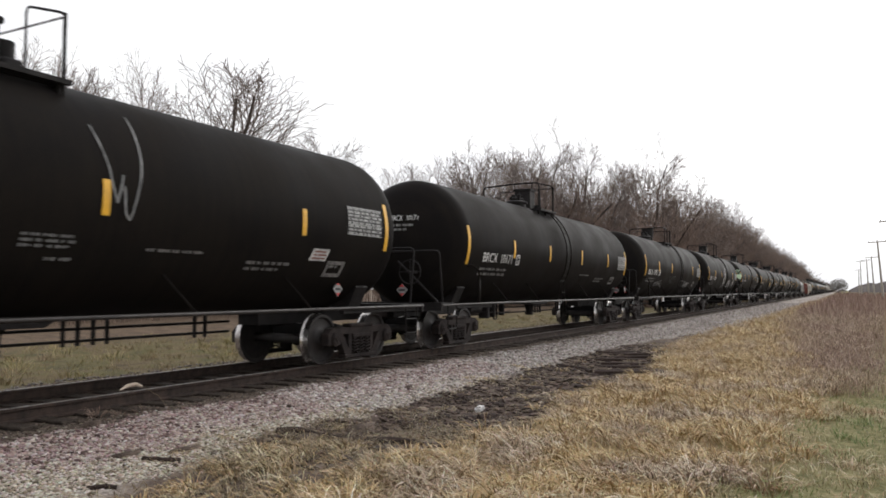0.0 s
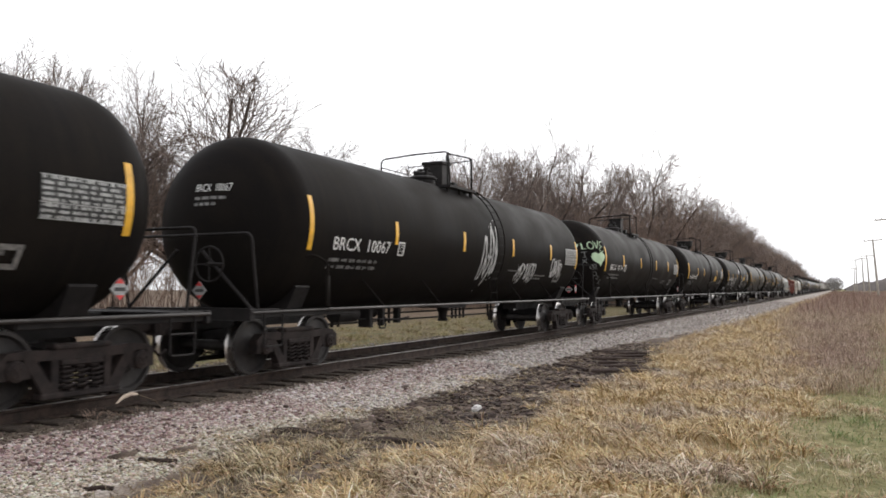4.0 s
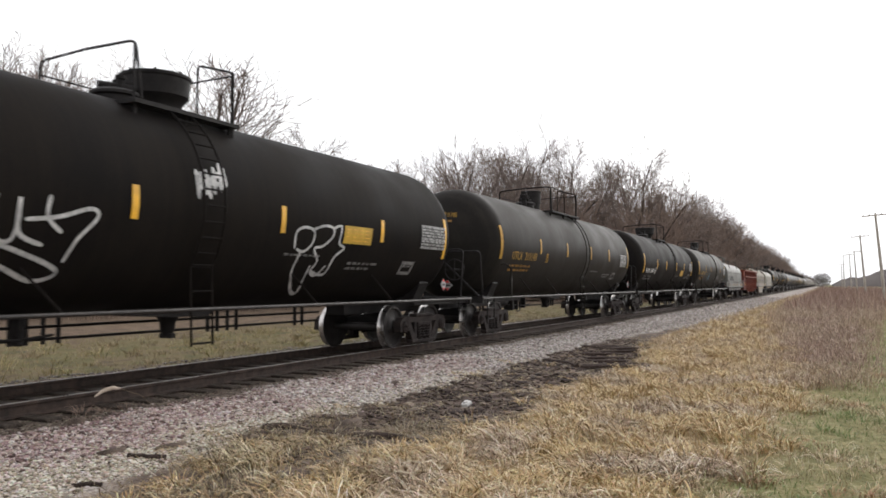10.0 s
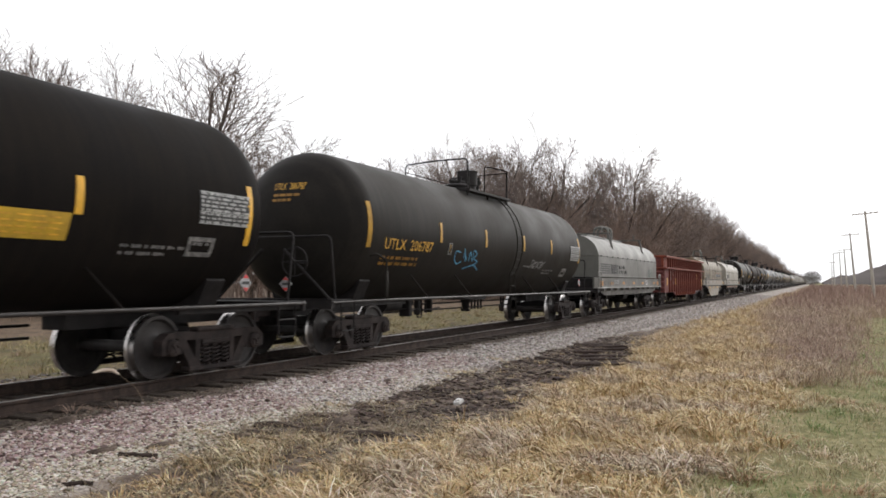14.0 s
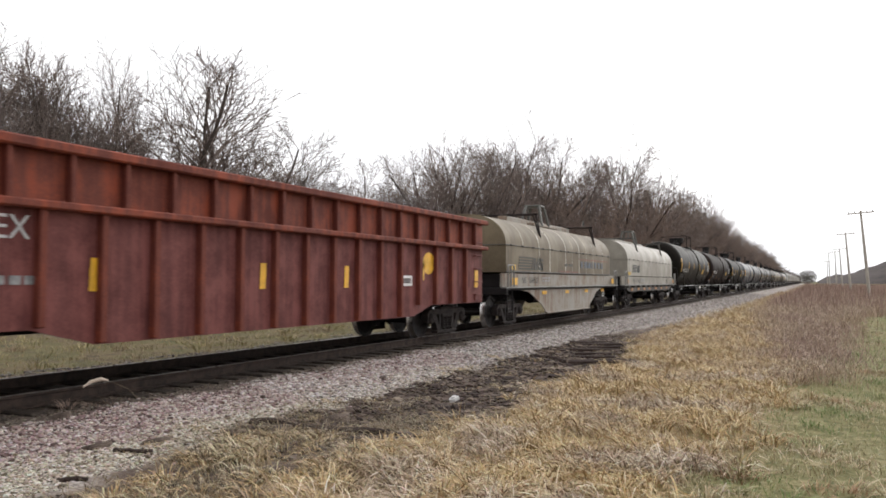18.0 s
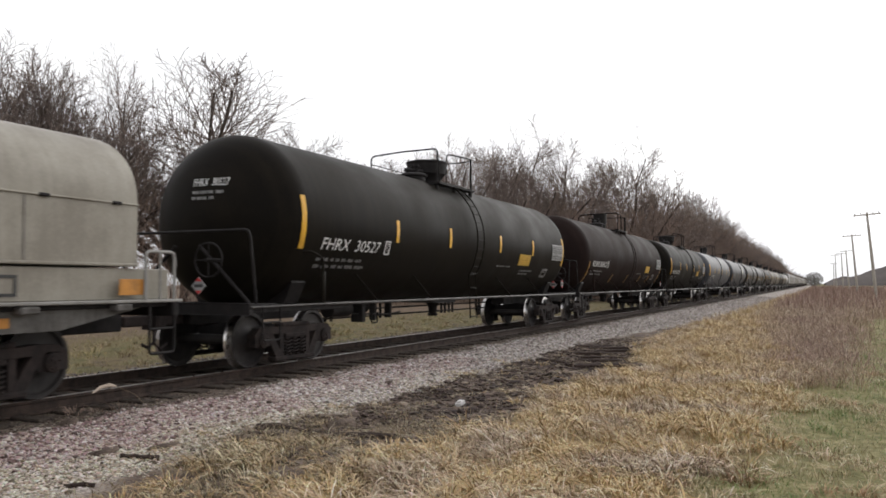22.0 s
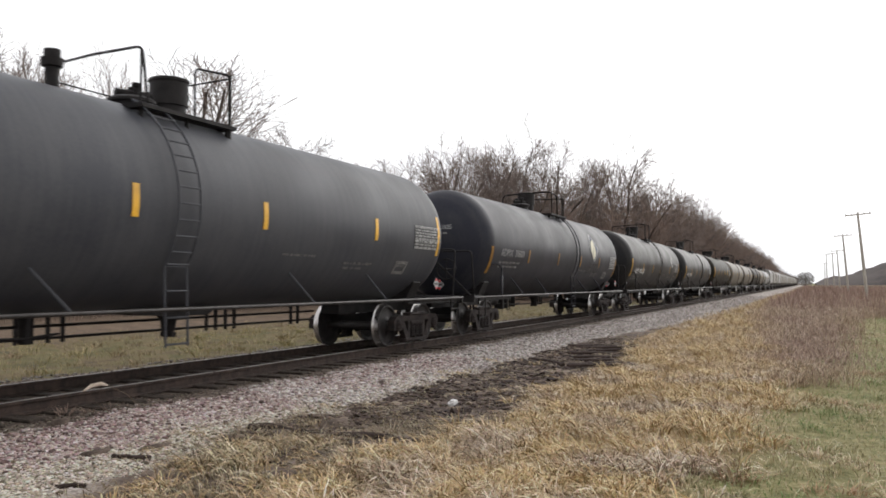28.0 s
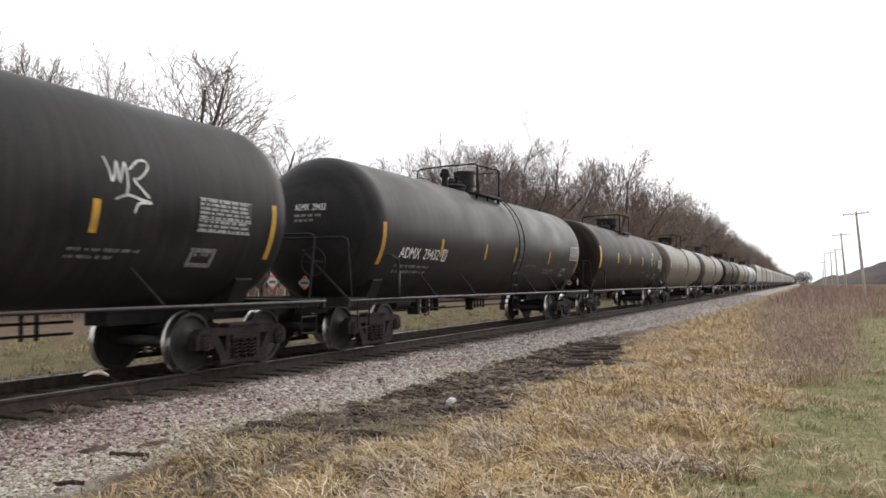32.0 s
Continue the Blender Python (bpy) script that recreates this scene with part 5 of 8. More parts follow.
def make_train():
    W = M_WHITE
    t = []
    black = "black tank car with yellow reflective strips and white stencilling"
    c = tank_car(5.72, "black tank car with pale scrape marks and yellow strips", "black", ladder_y=None, dome="box", dome_y=0.10, span=(-1.05, 0.71), stripe="scraped", panel=(6.0, 7.14, 2.33, 2.83), seed=10, plac=6.28)
    b = Build()
    quad_patch(b, skin, 5.04, 5.50, 1.84, 2.04, 1, 2, 0.3)
    sp = part("stencil_plate", b, M_GRAFF, c, "small pale plate with a faded red mark", smooth=0)
    b = Build()
    for k in range(3):
        bars(b, lambda y, z, lift: skin(y, z, lift + 0.006), 5.10 + 0.02 * k, 5.50, 1.87 + 0.055 * k, 0.025, random.Random(k), 3)
    tagged(part("writing", b, M_FADEDRED, sp, smooth=0), kind="stuff")
    b = Build()
    for k in range(3):
        letters(b, skin, -0.15, 0.55, 1.94 - 0.06 * k, 0.035, random.Random(k + 4))
    letters(b, skin, 0.22, 0.55, 1.68, 0.04, random.Random(9))
    tagged(part("small_writing", b, M_GRAFFDIM, c, smooth=0), kind="stuff")
    for run in ([(0.79, 3.32), (0.85, 3.09), (0.91, 2.85), (0.96, 2.59), (1.03, 2.39)], [(1.49, 3.56), (1.46, 3.23), (1.42, 2.85), (1.34, 2.56), (1.24, 2.20)], [(1.24, 2.20), (1.16, 2.30), (1.13, 2.61)], [(1.02, 2.40), (1.08, 2.58), (1.12, 2.74)]):
        spray("scrape", [run], 0.032, c, M_GRAFFDIM, "pale rubbed scrape")
    t.append(c)
    t.append(tank_car(24.31, black, "black", "BRCX  10171", W, -0.33, "box", 0.12, span=(-1.10, 0.27), stripe="brown", num=(-6.62, 2.04, 1.88, 0.23), box=(-4.43, -4.21), seed=11))
    c = tank_car(42.90, "dusty black tank car with grey spray tags", "black", "BRCX  10057", W, 0.75, "can", -0.10, span=(-0.60, 1.30), hoop=0.41, pin=True, stripe="tagged", num=(-6.84, 2.06, 2.02, 0.23), box=(-4.49, -4.25), seed=12)
    spray("graffiti", [[(-4.88, 1.75), (-4.61, 1.54), (-4.66, 1.77), (-4.63, 1.63), (-4.69, 1.56)], [(-4.60, 1.76), (-4.43, 1.56), (-4.31, 1.63), (-4.51, 1.76)], [(-4.21, 1.57), (-4.31, 1.80), (-3.99, 1.59), (-4.07, 1.79), (-3.94, 1.55)],
                       [(-3.98, 1.78), (-3.68, 1.57), (-3.76, 1.82), (-3.45, 1.60), (-3.50, 1.84), (-3.28, 1.63), (-2.96, 1.55)], [(-4.83, 1.62), (-4.46, 1.70), (-3.79, 1.66), (-2.78, 1.49)]], 0.035, c, M_GRAFFDIM, "jagged grey-white spray tag")
    spray("graffiti", [[(-1.44, 1.62), (-1.65, 1.95), (-1.42, 2.02), (-1.10, 1.68)], [(-1.61, 1.81), (-1.24, 1.84)], [(-1.02, 1.78), (-1.07, 2.01), (-0.81, 2.04), (-0.63, 1.88), (-0.77, 1.73), (-1.02, 1.78)], [(-0.54, 1.88), (-0.48, 2.06), (-0.21, 2.02), (-0.14, 1.81), (-0.29, 1.69)]], 0.028, c, M_PANELDIM, "thin round spray tag")
    scribble("graffiti", skin, 2.8, 4.1, 1.52, 1.82, 0.05, 23, c, M_GRAFFDIM, "smeared grey spray tag", 7)
    t.append(c)
    c = tank_car(61.49, "black tank car with white spray figures along its side", "black", "BRCX  10067", W, 0.55, "box", 0.14, span=(-1.10, 0.30), stripe="tagged", num=(-6.72, 2.05, 1.92, 0.23), box=(-4.47, -4.24), seed=13)
    scribble("graffiti", skin, -0.3, 0.7, 1.55, 3.0, 0.06, 31, c, M_GRAFF, "tall white spray tag", 5)
    scribble("graffiti", skin, 2.2, 3.6, 1.6, 2.1, 0.05, 32, c, M_GRAFF, "white spray tag", 6)
    scribble("graffiti", skin, 5.0, 5.9, 1.7, 2.3, 0.05, 33, c, M_GRAFF, "round white spray tag", 5)
    t.append(c)
    c = tank_car(80.06, "black tank car with pale green heart and spray letters", "black", "BRCX  10114", W, 0.10, "box", 0.20, span=(-1.04, 0.29), stripe="heart", num=(-6.72, 2.09, 1.90, 0.22), box=(-4.50, -4.26), head=(-0.10, 2.66), seed=14)
    love(c)
    t.append(c)
    t.append(tank_car(98.66, "black tank car with yellow strips and a yellow notice", "black", "FHRX  30609", W, 0.45, "bowl", 0.12, span=(-1.20, 0.82), yellow_note=True, head=(-0.05, 2.84), stencil=(6.18, 1.74), fine=(5.03, 1.82), seed=15, slant=0.2))
    c = tank_car(117.17, "dusty black tank car with large white spray tags", "black", "FHRX  30109", W, -0.30, "bowl", 0.18, span=(-1.12, 0.87), stripe="sprayed", num=(-6.83, 2.03, 1.95, 0.23), box=(-4.47, -4.24), yellow_note=True, note=(3.20, 2.11), head=(-0.38, 2.57), seed=16)
    spray("graffiti", [[(-4.67, 1.76), (-4.86, 1.96), (-4.81, 2.16), (-4.53, 2.25), (-4.28, 2.20), (-4.28, 2.02), (-4.47, 1.88), (-4.64, 1.91)], [(-4.67, 1.87), (-4.83, 1.67), (-4.67, 1.40), (-4.40, 1.29), (-4.42, 1.56), (-4.44, 1.87)],
                       [(-4.15, 2.25), (-4.03, 2.07), (-3.79, 1.93), (-3.65, 2.02), (-3.64, 2.22), (-3.42, 2.31)], [(-3.54, 1.99), (-3.32, 1.83), (-3.17, 1.90), (-3.17, 2.31), (-3.13, 1.94), (-2.79, 1.81)], [(-2.80, 2.37), (-2.81, 2.13), (-2.59, 1.96)],
                       [(-3.08, 2.08), (-2.66, 2.14), (-2.26, 2.26), (-2.14, 2.17), (-2.36, 1.90), (-2.45, 1.63)], [(-3.91, 1.64), (-3.53, 1.82), (-2.95, 1.70), (-2.46, 1.52), (-2.74, 1.41), (-3.36, 1.60), (-3.67, 1.39)], [(-4.41, 1.89), (-4.10, 1.57), (-3.86, 1.30)]], 0.05, c, M_GRAFF, "large looping white spray tag")
    spray("graffiti", [[(1.81, 1.96), (1.78, 2.22), (2.00, 2.32), (2.27, 2.27), (2.27, 2.06), (2.08, 1.92), (1.87, 1.96)], [(2.20, 2.28), (2.57, 2.38), (2.84, 2.35), (2.84, 2.20), (2.59, 2.03), (2.37, 1.98), (2.57, 1.78), (2.52, 1.60), (2.74, 1.53), (2.89, 1.71)],
                       [(2.84, 2.35), (3.10, 2.40), (3.08, 2.11), (3.27, 2.02), (3.04, 1.85), (2.96, 1.55), (2.52, 1.60)], [(2.00, 1.90), (2.00, 1.60), (2.31, 1.31), (2.63, 1.21), (2.47, 1.46), (2.43, 1.70)]], 0.045, c, M_GRAFF, "white outlined spray tag")
    spray("graffiti", [[(-0.49, 2.96), (-0.49, 2.55)], [(-0.42, 2.94), (-0.33, 2.62)], [(-0.29, 2.99), (-0.26, 2.57)], [(-0.12, 3.04), (-0.17, 2.64)], [(0.03, 3.12), (-0.04, 2.69)], [(-0.53, 2.81), (0.09, 2.79)], [(-0.50, 2.68), (0.12, 3.04)], [(0.07, 3.08), (0.09, 2.79)]], 0.075, c, M_GRAFF, "small patch of crossed white spray strokes")
    t.append(c)
    t.append(tank_car(135.65, "dusty dark tank car with yellow stencilled number", "dusty", "UTLX  211143", M_SOILED, 0.48, "can", -0.82, span=(-1.61, 1.45), stripe="yellow", num=(-6.76, 2.07, 2.03, 0.22), box=(-3.80, -3.63), head=(-0.20, 3.16), vent=-1.94, strip=M_SOILED, panel=(5.88, 6.96, 2.12, 2.60), stencil=(5.02, 1.58), seed=17))
    t.append(tank_car(153.9, "black tank car with yellow notice and white number", "black", "FHRX  30454", W, 0.5, "bowl", 0.24, span=(-1.15, 0.98), stripe="plain", num=(-6.78, 1.95, 2.0, 0.205), box=(-4.60, -4.38), yellow_note=True, note=(3.25, 1.86), panel=(6.30, 7.36, 2.20, 2.66), stencil=(6.18, 1.74), fine=(5.03, 1.82), seed=18))
    c = tank_car(172.45, "dusty dark tank car with yellow number and blue tag", "dusty", "UTLX  206787", M_YELLOW2, 0.62, "can", 0.64, span=(-1.50, 1.50), stripe="yellow", num=(-6.94, 2.05, 2.18, 0.22), box=(-3.90, -3.71), head=(-0.20, 3.16), vent=1.10, strip=M_SOILED, seed=19)
    spray("graffiti", [[(-3.16, 2.10), (-3.44, 2.12), (-3.45, 1.94), (-3.23, 1.83), (-3.01, 1.89)], [(-2.93, 1.96), (-2.93, 2.11), (-2.70, 1.90)], [(-2.97, 2.21), (-2.77, 1.88)], [(-2.59, 1.91), (-2.58, 2.13), (-2.35, 1.91), (-2.39, 2.17), (-2.15, 2.09), (-2.30, 1.98), (-2.00, 1.90), (-2.27, 1.81)], [(-2.79, 1.71), (-2.18, 1.81), (-1.77, 1.69)]], 0.032, c, M_BLUE, "thin blue spray tag")
    scribble("graffiti", skin, 2.1, 3.5, 1.78, 2.04, 0.03, 52, c, M_GRAFFDIM, "thin white spray tag", 4)
    t.append(c)
    t.append(coil_car(189.5, "grey-green covered coil car with dark railway emblem", M_COILGREY, M_SILLGREY, 6.32, 6.90, 10.6, 7.70, "163945", "grey", 61, -0.02))
    t.append(gondola(206.1))
    t.append(coil_car(223.0, "tan hooded coil car with white bands and deep belly", M_COILTAN, M_SILLTAN, 6.40, 6.95, 11.27, 7.73, "164827", "belly", 62, -0.35))
    t.append(coil_car(239.0, "off-white covered coil car with dark railway emblem", M_COILWHITE, M_SILLGREY, 6.55, 7.40, 9.9, 8.50, "165412", "white", 63, 0.27))
    t.append(tank_car(256.8, "black-green tank car with yellow strips and notice", "satin", "FHRX  30527", W, -0.1, "bowl", 0.15, span=(-1.15, 0.95), head=(-0.12, 3.0), yellow_note=True, seed=24, slant=0.2))
    t.append(tank_car(275.15, "dull brown tank car with low yellow strips", "maroon", "KLRX30842", W, 0.1, "can", 0.21, span=(-0.45, 1.46), hoop=0.52, pin=True, stripe="low", num=(-6.87, 2.04, 2.10, 0.22), box=(-4.60, -4.40), head=(0.0, 2.74), strip=M_DIMYELLOW, yellow_note=True, note=(3.44, 1.92), seed=25))
    t.append(tank_car(293.77, "black-green tank car with yellow strips", "green", "FHRX  30253", W, 0.3, "bowl", -0.18, span=(-0.75, 1.12), hoop=0.19, head=(-0.12, 3.0), yellow_note=True, stencil=(6.18, 1.74), fine=(5.03, 1.82), seed=26, slant=0.2))
    t.append(tank_car(312.45, "blue-grey tank car with number on black panels", "grey", "KLRX   30929", W, -0.84, "can", 0.45, span=(-1.06, 0.82), vent=-1.80, panel_bg=True, stripe="panel", num=(-6.84, 1.86, 2.08, 0.21), box=(-4.34, -4.13), seed=27, slant=0.2))
    c = tank_car(330.93, "dark slate tank car with cream leaf emblem", "slate", "ADMX  30600", M_GREYPANEL, 0.72, "can", -0.30, span=(-0.51, 1.32), hoop=0.47, pin=True, box_on=False, stripe="leaf", num=(-6.90, 2.14, 1.95, 0.21), head=(-0.08, 2.83), strip=M_DIMYELLOW, panel=(6.30, 7.30, 2.0, 2.50), seed=28)
    leaf_emblem(c)
    t.append(c)
    c = tank_car(349.68, "dark grey tank car with white number and spray tag", "dkgrey", "ADMX  30246", W, 0.0, "can", 0.06, span=(-1.15, 0.18), vent=-1.77, stripe="mid", num=(-6.74, 1.88, 1.95, 0.235), box=(-4.59, -4.37), head=(-0.08, 2.8), panel=(5.60, 6.75, 2.08, 2.56), strip=M_SOILED, seed=29)
    spray("graffiti", [[(3.94, 2.91), (4.00, 2.78), (4.06, 2.61), (4.14, 2.87), (4.17, 2.61), (4.27, 2.87), (4.30, 2.57), (4.26, 2.46)], [(4.34, 2.79), (4.50, 2.92), (4.64, 2.93), (4.65, 2.83), (4.49, 2.69), (4.40, 2.67), (4.52, 2.56), (4.66, 2.45)], [(4.10, 2.39), (4.30, 2.46), (4.52, 2.42), (4.70, 2.39), (4.49, 2.37), (4.43, 2.24)]], 0.035, c, M_GRAFF, "white looped spray tag")
    t.append(c)
    t.append(tank_car(368.22, "dusty dark grey tank car with white number", "dkgrey", "ADMX  29432", W, 0.6, "can", 0.1, span=(-1.15, 0.6), vent=-1.5, stripe="mid", num=(-6.74, 1.88, 1.95, 0.235), box=(-4.59, -4.37), head=(-0.08, 2.8), strip=M_SOILED, seed=30))
    c = tank_car(386.75, "dusty black tank car with a white streak", "brownblack", ladder_y=None, dome="bowl", dome_y=0.1, seed=31)
    b = Build()
    ribbon(b, skin, [(4.6, 3.4), (4.85, 2.9), (5.0, 2.4)], 0.22)
    part("streak", b, M_GRAFF, c, "white spilled streak", smooth=0)
    t.append(c)
    y = 386.75
    for i, p in enumerate(("tan", "tan", "brownblack", "tan", "ltgrey")):
        y += 18.56
        t.append(tank_car(y, {"tan": "tank car far down the train, its tan lifted by painted-in sky sheen", "brownblack": "dusty black tank car far down the train", "ltgrey": "pale grey tank car far down the train"}[p], p, dome=("bowl", "can")[i % 2], seed=40 + i, far=True))
    y += 18.2
    for i in range(24):
        t.append(hopper(y, i == 0 or i % 5 == 3))
        y += 17.7
    return t


def love(car):
    """Pale green flames on the leading head; a heart and thin spray letters round its shoulder."""
    b = Build()
    flame = [(-0.10, 2.78), (0.24, 2.80), (0.58, 2.85), (0.67, 2.90), (0.70, 3.03), (0.62, 2.99), (0.52, 3.23), (0.49, 3.00), (0.45, 3.05), (0.43, 2.95), (0.30, 3.12), (0.25, 3.25), (0.21, 3.11), (0.22, 2.98), (0.05, 3.22), (0.10, 2.98), (-0.03, 3.16), (-0.06, 3.10), (-0.09, 2.94)]
    bent_shape(b, front_skin, [(x - 0.28, z - 2.90) for x, z in flame], 0.28, 2.90, 0.010)
    part("painted_flame", b, M_GREEN, car, "pale green painted flames", smooth=0)
    b = Build()
    heart = [(-8.08, 2.55), (-8.05, 2.67), (-7.98, 2.72), (-7.91, 2.70), (-7.86, 2.67), (-7.78, 2.73), (-7.68, 2.72), (-7.57, 2.62), (-7.56, 2.53), (-7.68, 2.38), (-7.74, 2.30), (-7.76, 2.16), (-7.80, 2.28), (-7.94, 2.35), (-8.04, 2.43)]
    bent_shape(b, skin, [(y + 7.82, z - 2.52) for y, z in heart], -7.82, 2.52, 0.010)
    part("painted_heart", b, M_GREEN, car, "pale green painted heart", smooth=0)
    word = {
        "L": [[(-8.19, 3.06), (-8.20, 2.94), (-8.21, 2.84), (-8.14, 2.85)]],
        "O": [[(-8.10, 2.98), (-8.06, 3.07), (-7.99, 3.10), (-7.96, 3.02), (-7.97, 2.91), (-8.03, 2.85), (-8.09, 2.87), (-8.10, 2.98)]],
        "V": [[(-7.92, 3.13), (-7.89, 3.01), (-7.88, 2.88), (-7.81, 3.02), (-7.73, 3.16)]],
        "E": [[(-7.56, 3.08), (-7.62, 3.12), (-7.71, 3.08), (-7.73, 2.99), (-7.64, 2.95), (-7.76, 2.88), (-7.78, 2.79), (-7.70, 2.75), (-7.60, 2.79)]],
        "I": [[(-8.25, 2.71), (-8.15, 2.74)], [(-8.20, 2.72), (-8.20, 2.54)], [(-8.24, 2.52), (-8.15, 2.54)]],
        "X": [[(-8.24, 2.45), (-8.15, 2.31)], [(-8.24, 2.30), (-8.16, 2.49)]],
        "o": [[(-8.08, 2.22), (-8.04, 2.25), (-8.01, 2.20), (-8.02, 2.12), (-8.07, 2.13), (-8.08, 2.22)]],
        "R": [[(-7.98, 2.08), (-8.01, 2.25), (-7.95, 2.26), (-7.92, 2.19), (-7.97, 2.15), (-7.87, 2.08)]],
        "D": [[(-7.98, 1.99), (-7.91, 2.00), (-7.85, 1.93), (-7.89, 1.86), (-7.95, 1.88)]],
        "i": [[(-7.84, 1.86), (-7.68, 1.83)], [(-7.76, 1.85), (-7.74, 1.73)], [(-7.80, 1.75), (-7.65, 1.73)]],
        "e": [[(-7.44, 1.70), (-7.58, 1.71), (-7.53, 1.57), (-7.35, 1.57)], [(-7.55, 1.64), (-7.43, 1.63)]],
    }
    for key, strokes in word.items():
        spray("spray_letter", strokes, 0.022 if key in "LOVE" else 0.016, car, M_GREEN if key in "LOVE" else M_GRAFFDIM, "thin pale spray letter")


def bent_shape(b, fn, outline, cy, cz, lift):
    """A filled outline laid on a skin in rings, so that it bends with it."""
    n = len(outline)
    fine = []
    for i in range(n):
        (a0, z0), (a1, z1) = outline[i], outline[(i + 1) % n]
        fine += [(a0 + (a1 - a0) * k / 4, z0 + (z1 - z0) * k / 4) for k in range(4)]
    m = len(fine)
    rings = [[fn(cy + a * s, cz + z * s, lift) for a, z in fine] for s in (1.0, 0.75, 0.5, 0.25, 0.05)]
    fcs = [(m * j + i, m * j + (i + 1) % m, m * j + m + (i + 1) % m, m * j + m + i) for j in range(4) for i in range(m)]
    b.add([v for ring in rings for v in ring], fcs + [tuple(4 * m + i for i in range(m))])


def leaf_emblem(car):
    b = Build()
    y, z, r, q = 3.55, 2.78, 0.66, 0.53
    dm = [(-r, 0.05), (-0.10, q), (0.06, q), (r, -0.03), (r, -0.10), (0.10, -q), (-0.06, -q), (-r, -0.02)]
    b.slot = 0
    bent_shape(b, skin, dm, y, z, 0.010)
    b.slot = 1
    k = 0.88
    bent_shape(b, skin, [(p[0] * k, p[1] * k) for p in dm], y, z, 0.016)
    b.slot = 2
    leaf = [(-0.30, -0.34), (-0.50, -0.06), (-0.44, 0.10), (-0.24, 0.24), (0.08, 0.32), (0.16, 0.10), (0.20, -0.16), (0.10, -0.36), (-0.08, -0.46), (-0.20, -0.42)]
    bent_shape(b, skin, leaf, y, z, 0.023)
    b.slot = 1
    ribbon(b, lambda a, zz, l=0: skin(a, zz, 0.029), [(y - 0.32, z - 0.30), (y - 0.20, z - 0.16), (y - 0.06, z + 0.0), (y + 0.05, z + 0.18)], 0.035)
    part("emblem", b, [M_GREYPANEL, M_NAVY, M_CREAM], car, "cream leaf in a dark diamond", smooth=0)
    b = Build()
    for k in range(3):
        a = 2.86 + 0.60 * k
        quad_patch(b, skin, a, a + 0.13, 1.80, 2.17, 1, 3, (0.70, 0.25, 0.25)[k])
        quad_patch(b, skin, a + 0.36, a + 0.50, 1.80, 2.17, 1, 3, (-0.25, 0.15, 0.20)[k])
        quad_patch(b, skin, a + 0.14, a + 0.38, *((1.90, 1.97), (2.10, 2.17), (1.98, 2.10))[k], 1, 1, 0.15)
    part("emblem", b, M_BLACKP, car, "three dark heavy letter shapes below the emblem", smooth=0)


# ---- ground ----
def smooth01(x, a, b):
    t = np.clip((x - a) / (b - a), 0, 1)
    return t * t * (3 - 2 * t)


def ground_z(x, y):
    """Height of the ground: track bed, ballast shoulder, verge, field."""
    x, y = np.asarray(x, float), np.asarray(y, float)
    z = np.full(np.broadcast(x, y).shape, -0.30)
    bed = 1 - smooth01(np.abs(x), 1.7, 3.0)
    z = z + 0.112 * bed
    lump = np.sin(x * 2.1 + 0.7 * np.sin(y * 0.9)) * np.sin(y * 1.7 + 1.3 * np.sin(x * 0.8)) + 0.5 * np.sin(x * 5.3 + y * 2.2) * np.sin(y * 4.1 - x * 1.7)
    off = smooth01(np.abs(x), 2.6, 4.2)
    near = 1 - smooth01(np.hypot(x - 5, y - 12), 25, 60)
    z = z + 0.035 * lump * off * near
    # rut of the soft muddy patch
    z = z - 0.07 * np.exp(-((x - 4.9) / 0.7) ** 2) * smooth01(y, 6, 9) * (1 - smooth01(y, 17, 22)) * (0.6 + 0.4 * np.sin(y * 2.6))
    # low bank beyond the track, up to the wood
    z = z - 0.10 * smooth01(-x, 2.5, 4.5) + 0.5 * smooth01(-x, 8, 26)
    return z


def edge_gravel(y):
    """Where the crushed stone ends, across the track."""
    return np.interp(y, [2, 4, 5.5, 7.3, 10, 14, 20, 24, 37, 60, 120], [4.3, 4.0, 3.7, 3.3, 3.45, 3.4, 3.25, 3.4, 4.5, 4.9, 5.2])


def edge_mud(y):
    """Where the dark mud and litter give way to the golden grass."""
    return np.interp(y, [2, 4.5, 5.2, 6.2, 7.2, 10, 11.5, 13, 16.2, 18.6, 24, 37, 70], [6.6, 6.0, 5.6, 5.3, 5.5, 5.85, 5.45, 5.5, 5.95, 5.5, 4.7, 4.85, 5.3])


def edge_gold(y):
    """Where the golden grass gives way to short turf, and further off to weeds."""
    return np.interp(y, [2, 5, 6.2, 8, 10, 12.5, 16, 20, 30, 45, 70], [7.7, 7.8, 8.0, 8.3, 8.5, 8.8, 8.85, 8.7, 8.2, 7.3, 6.9])


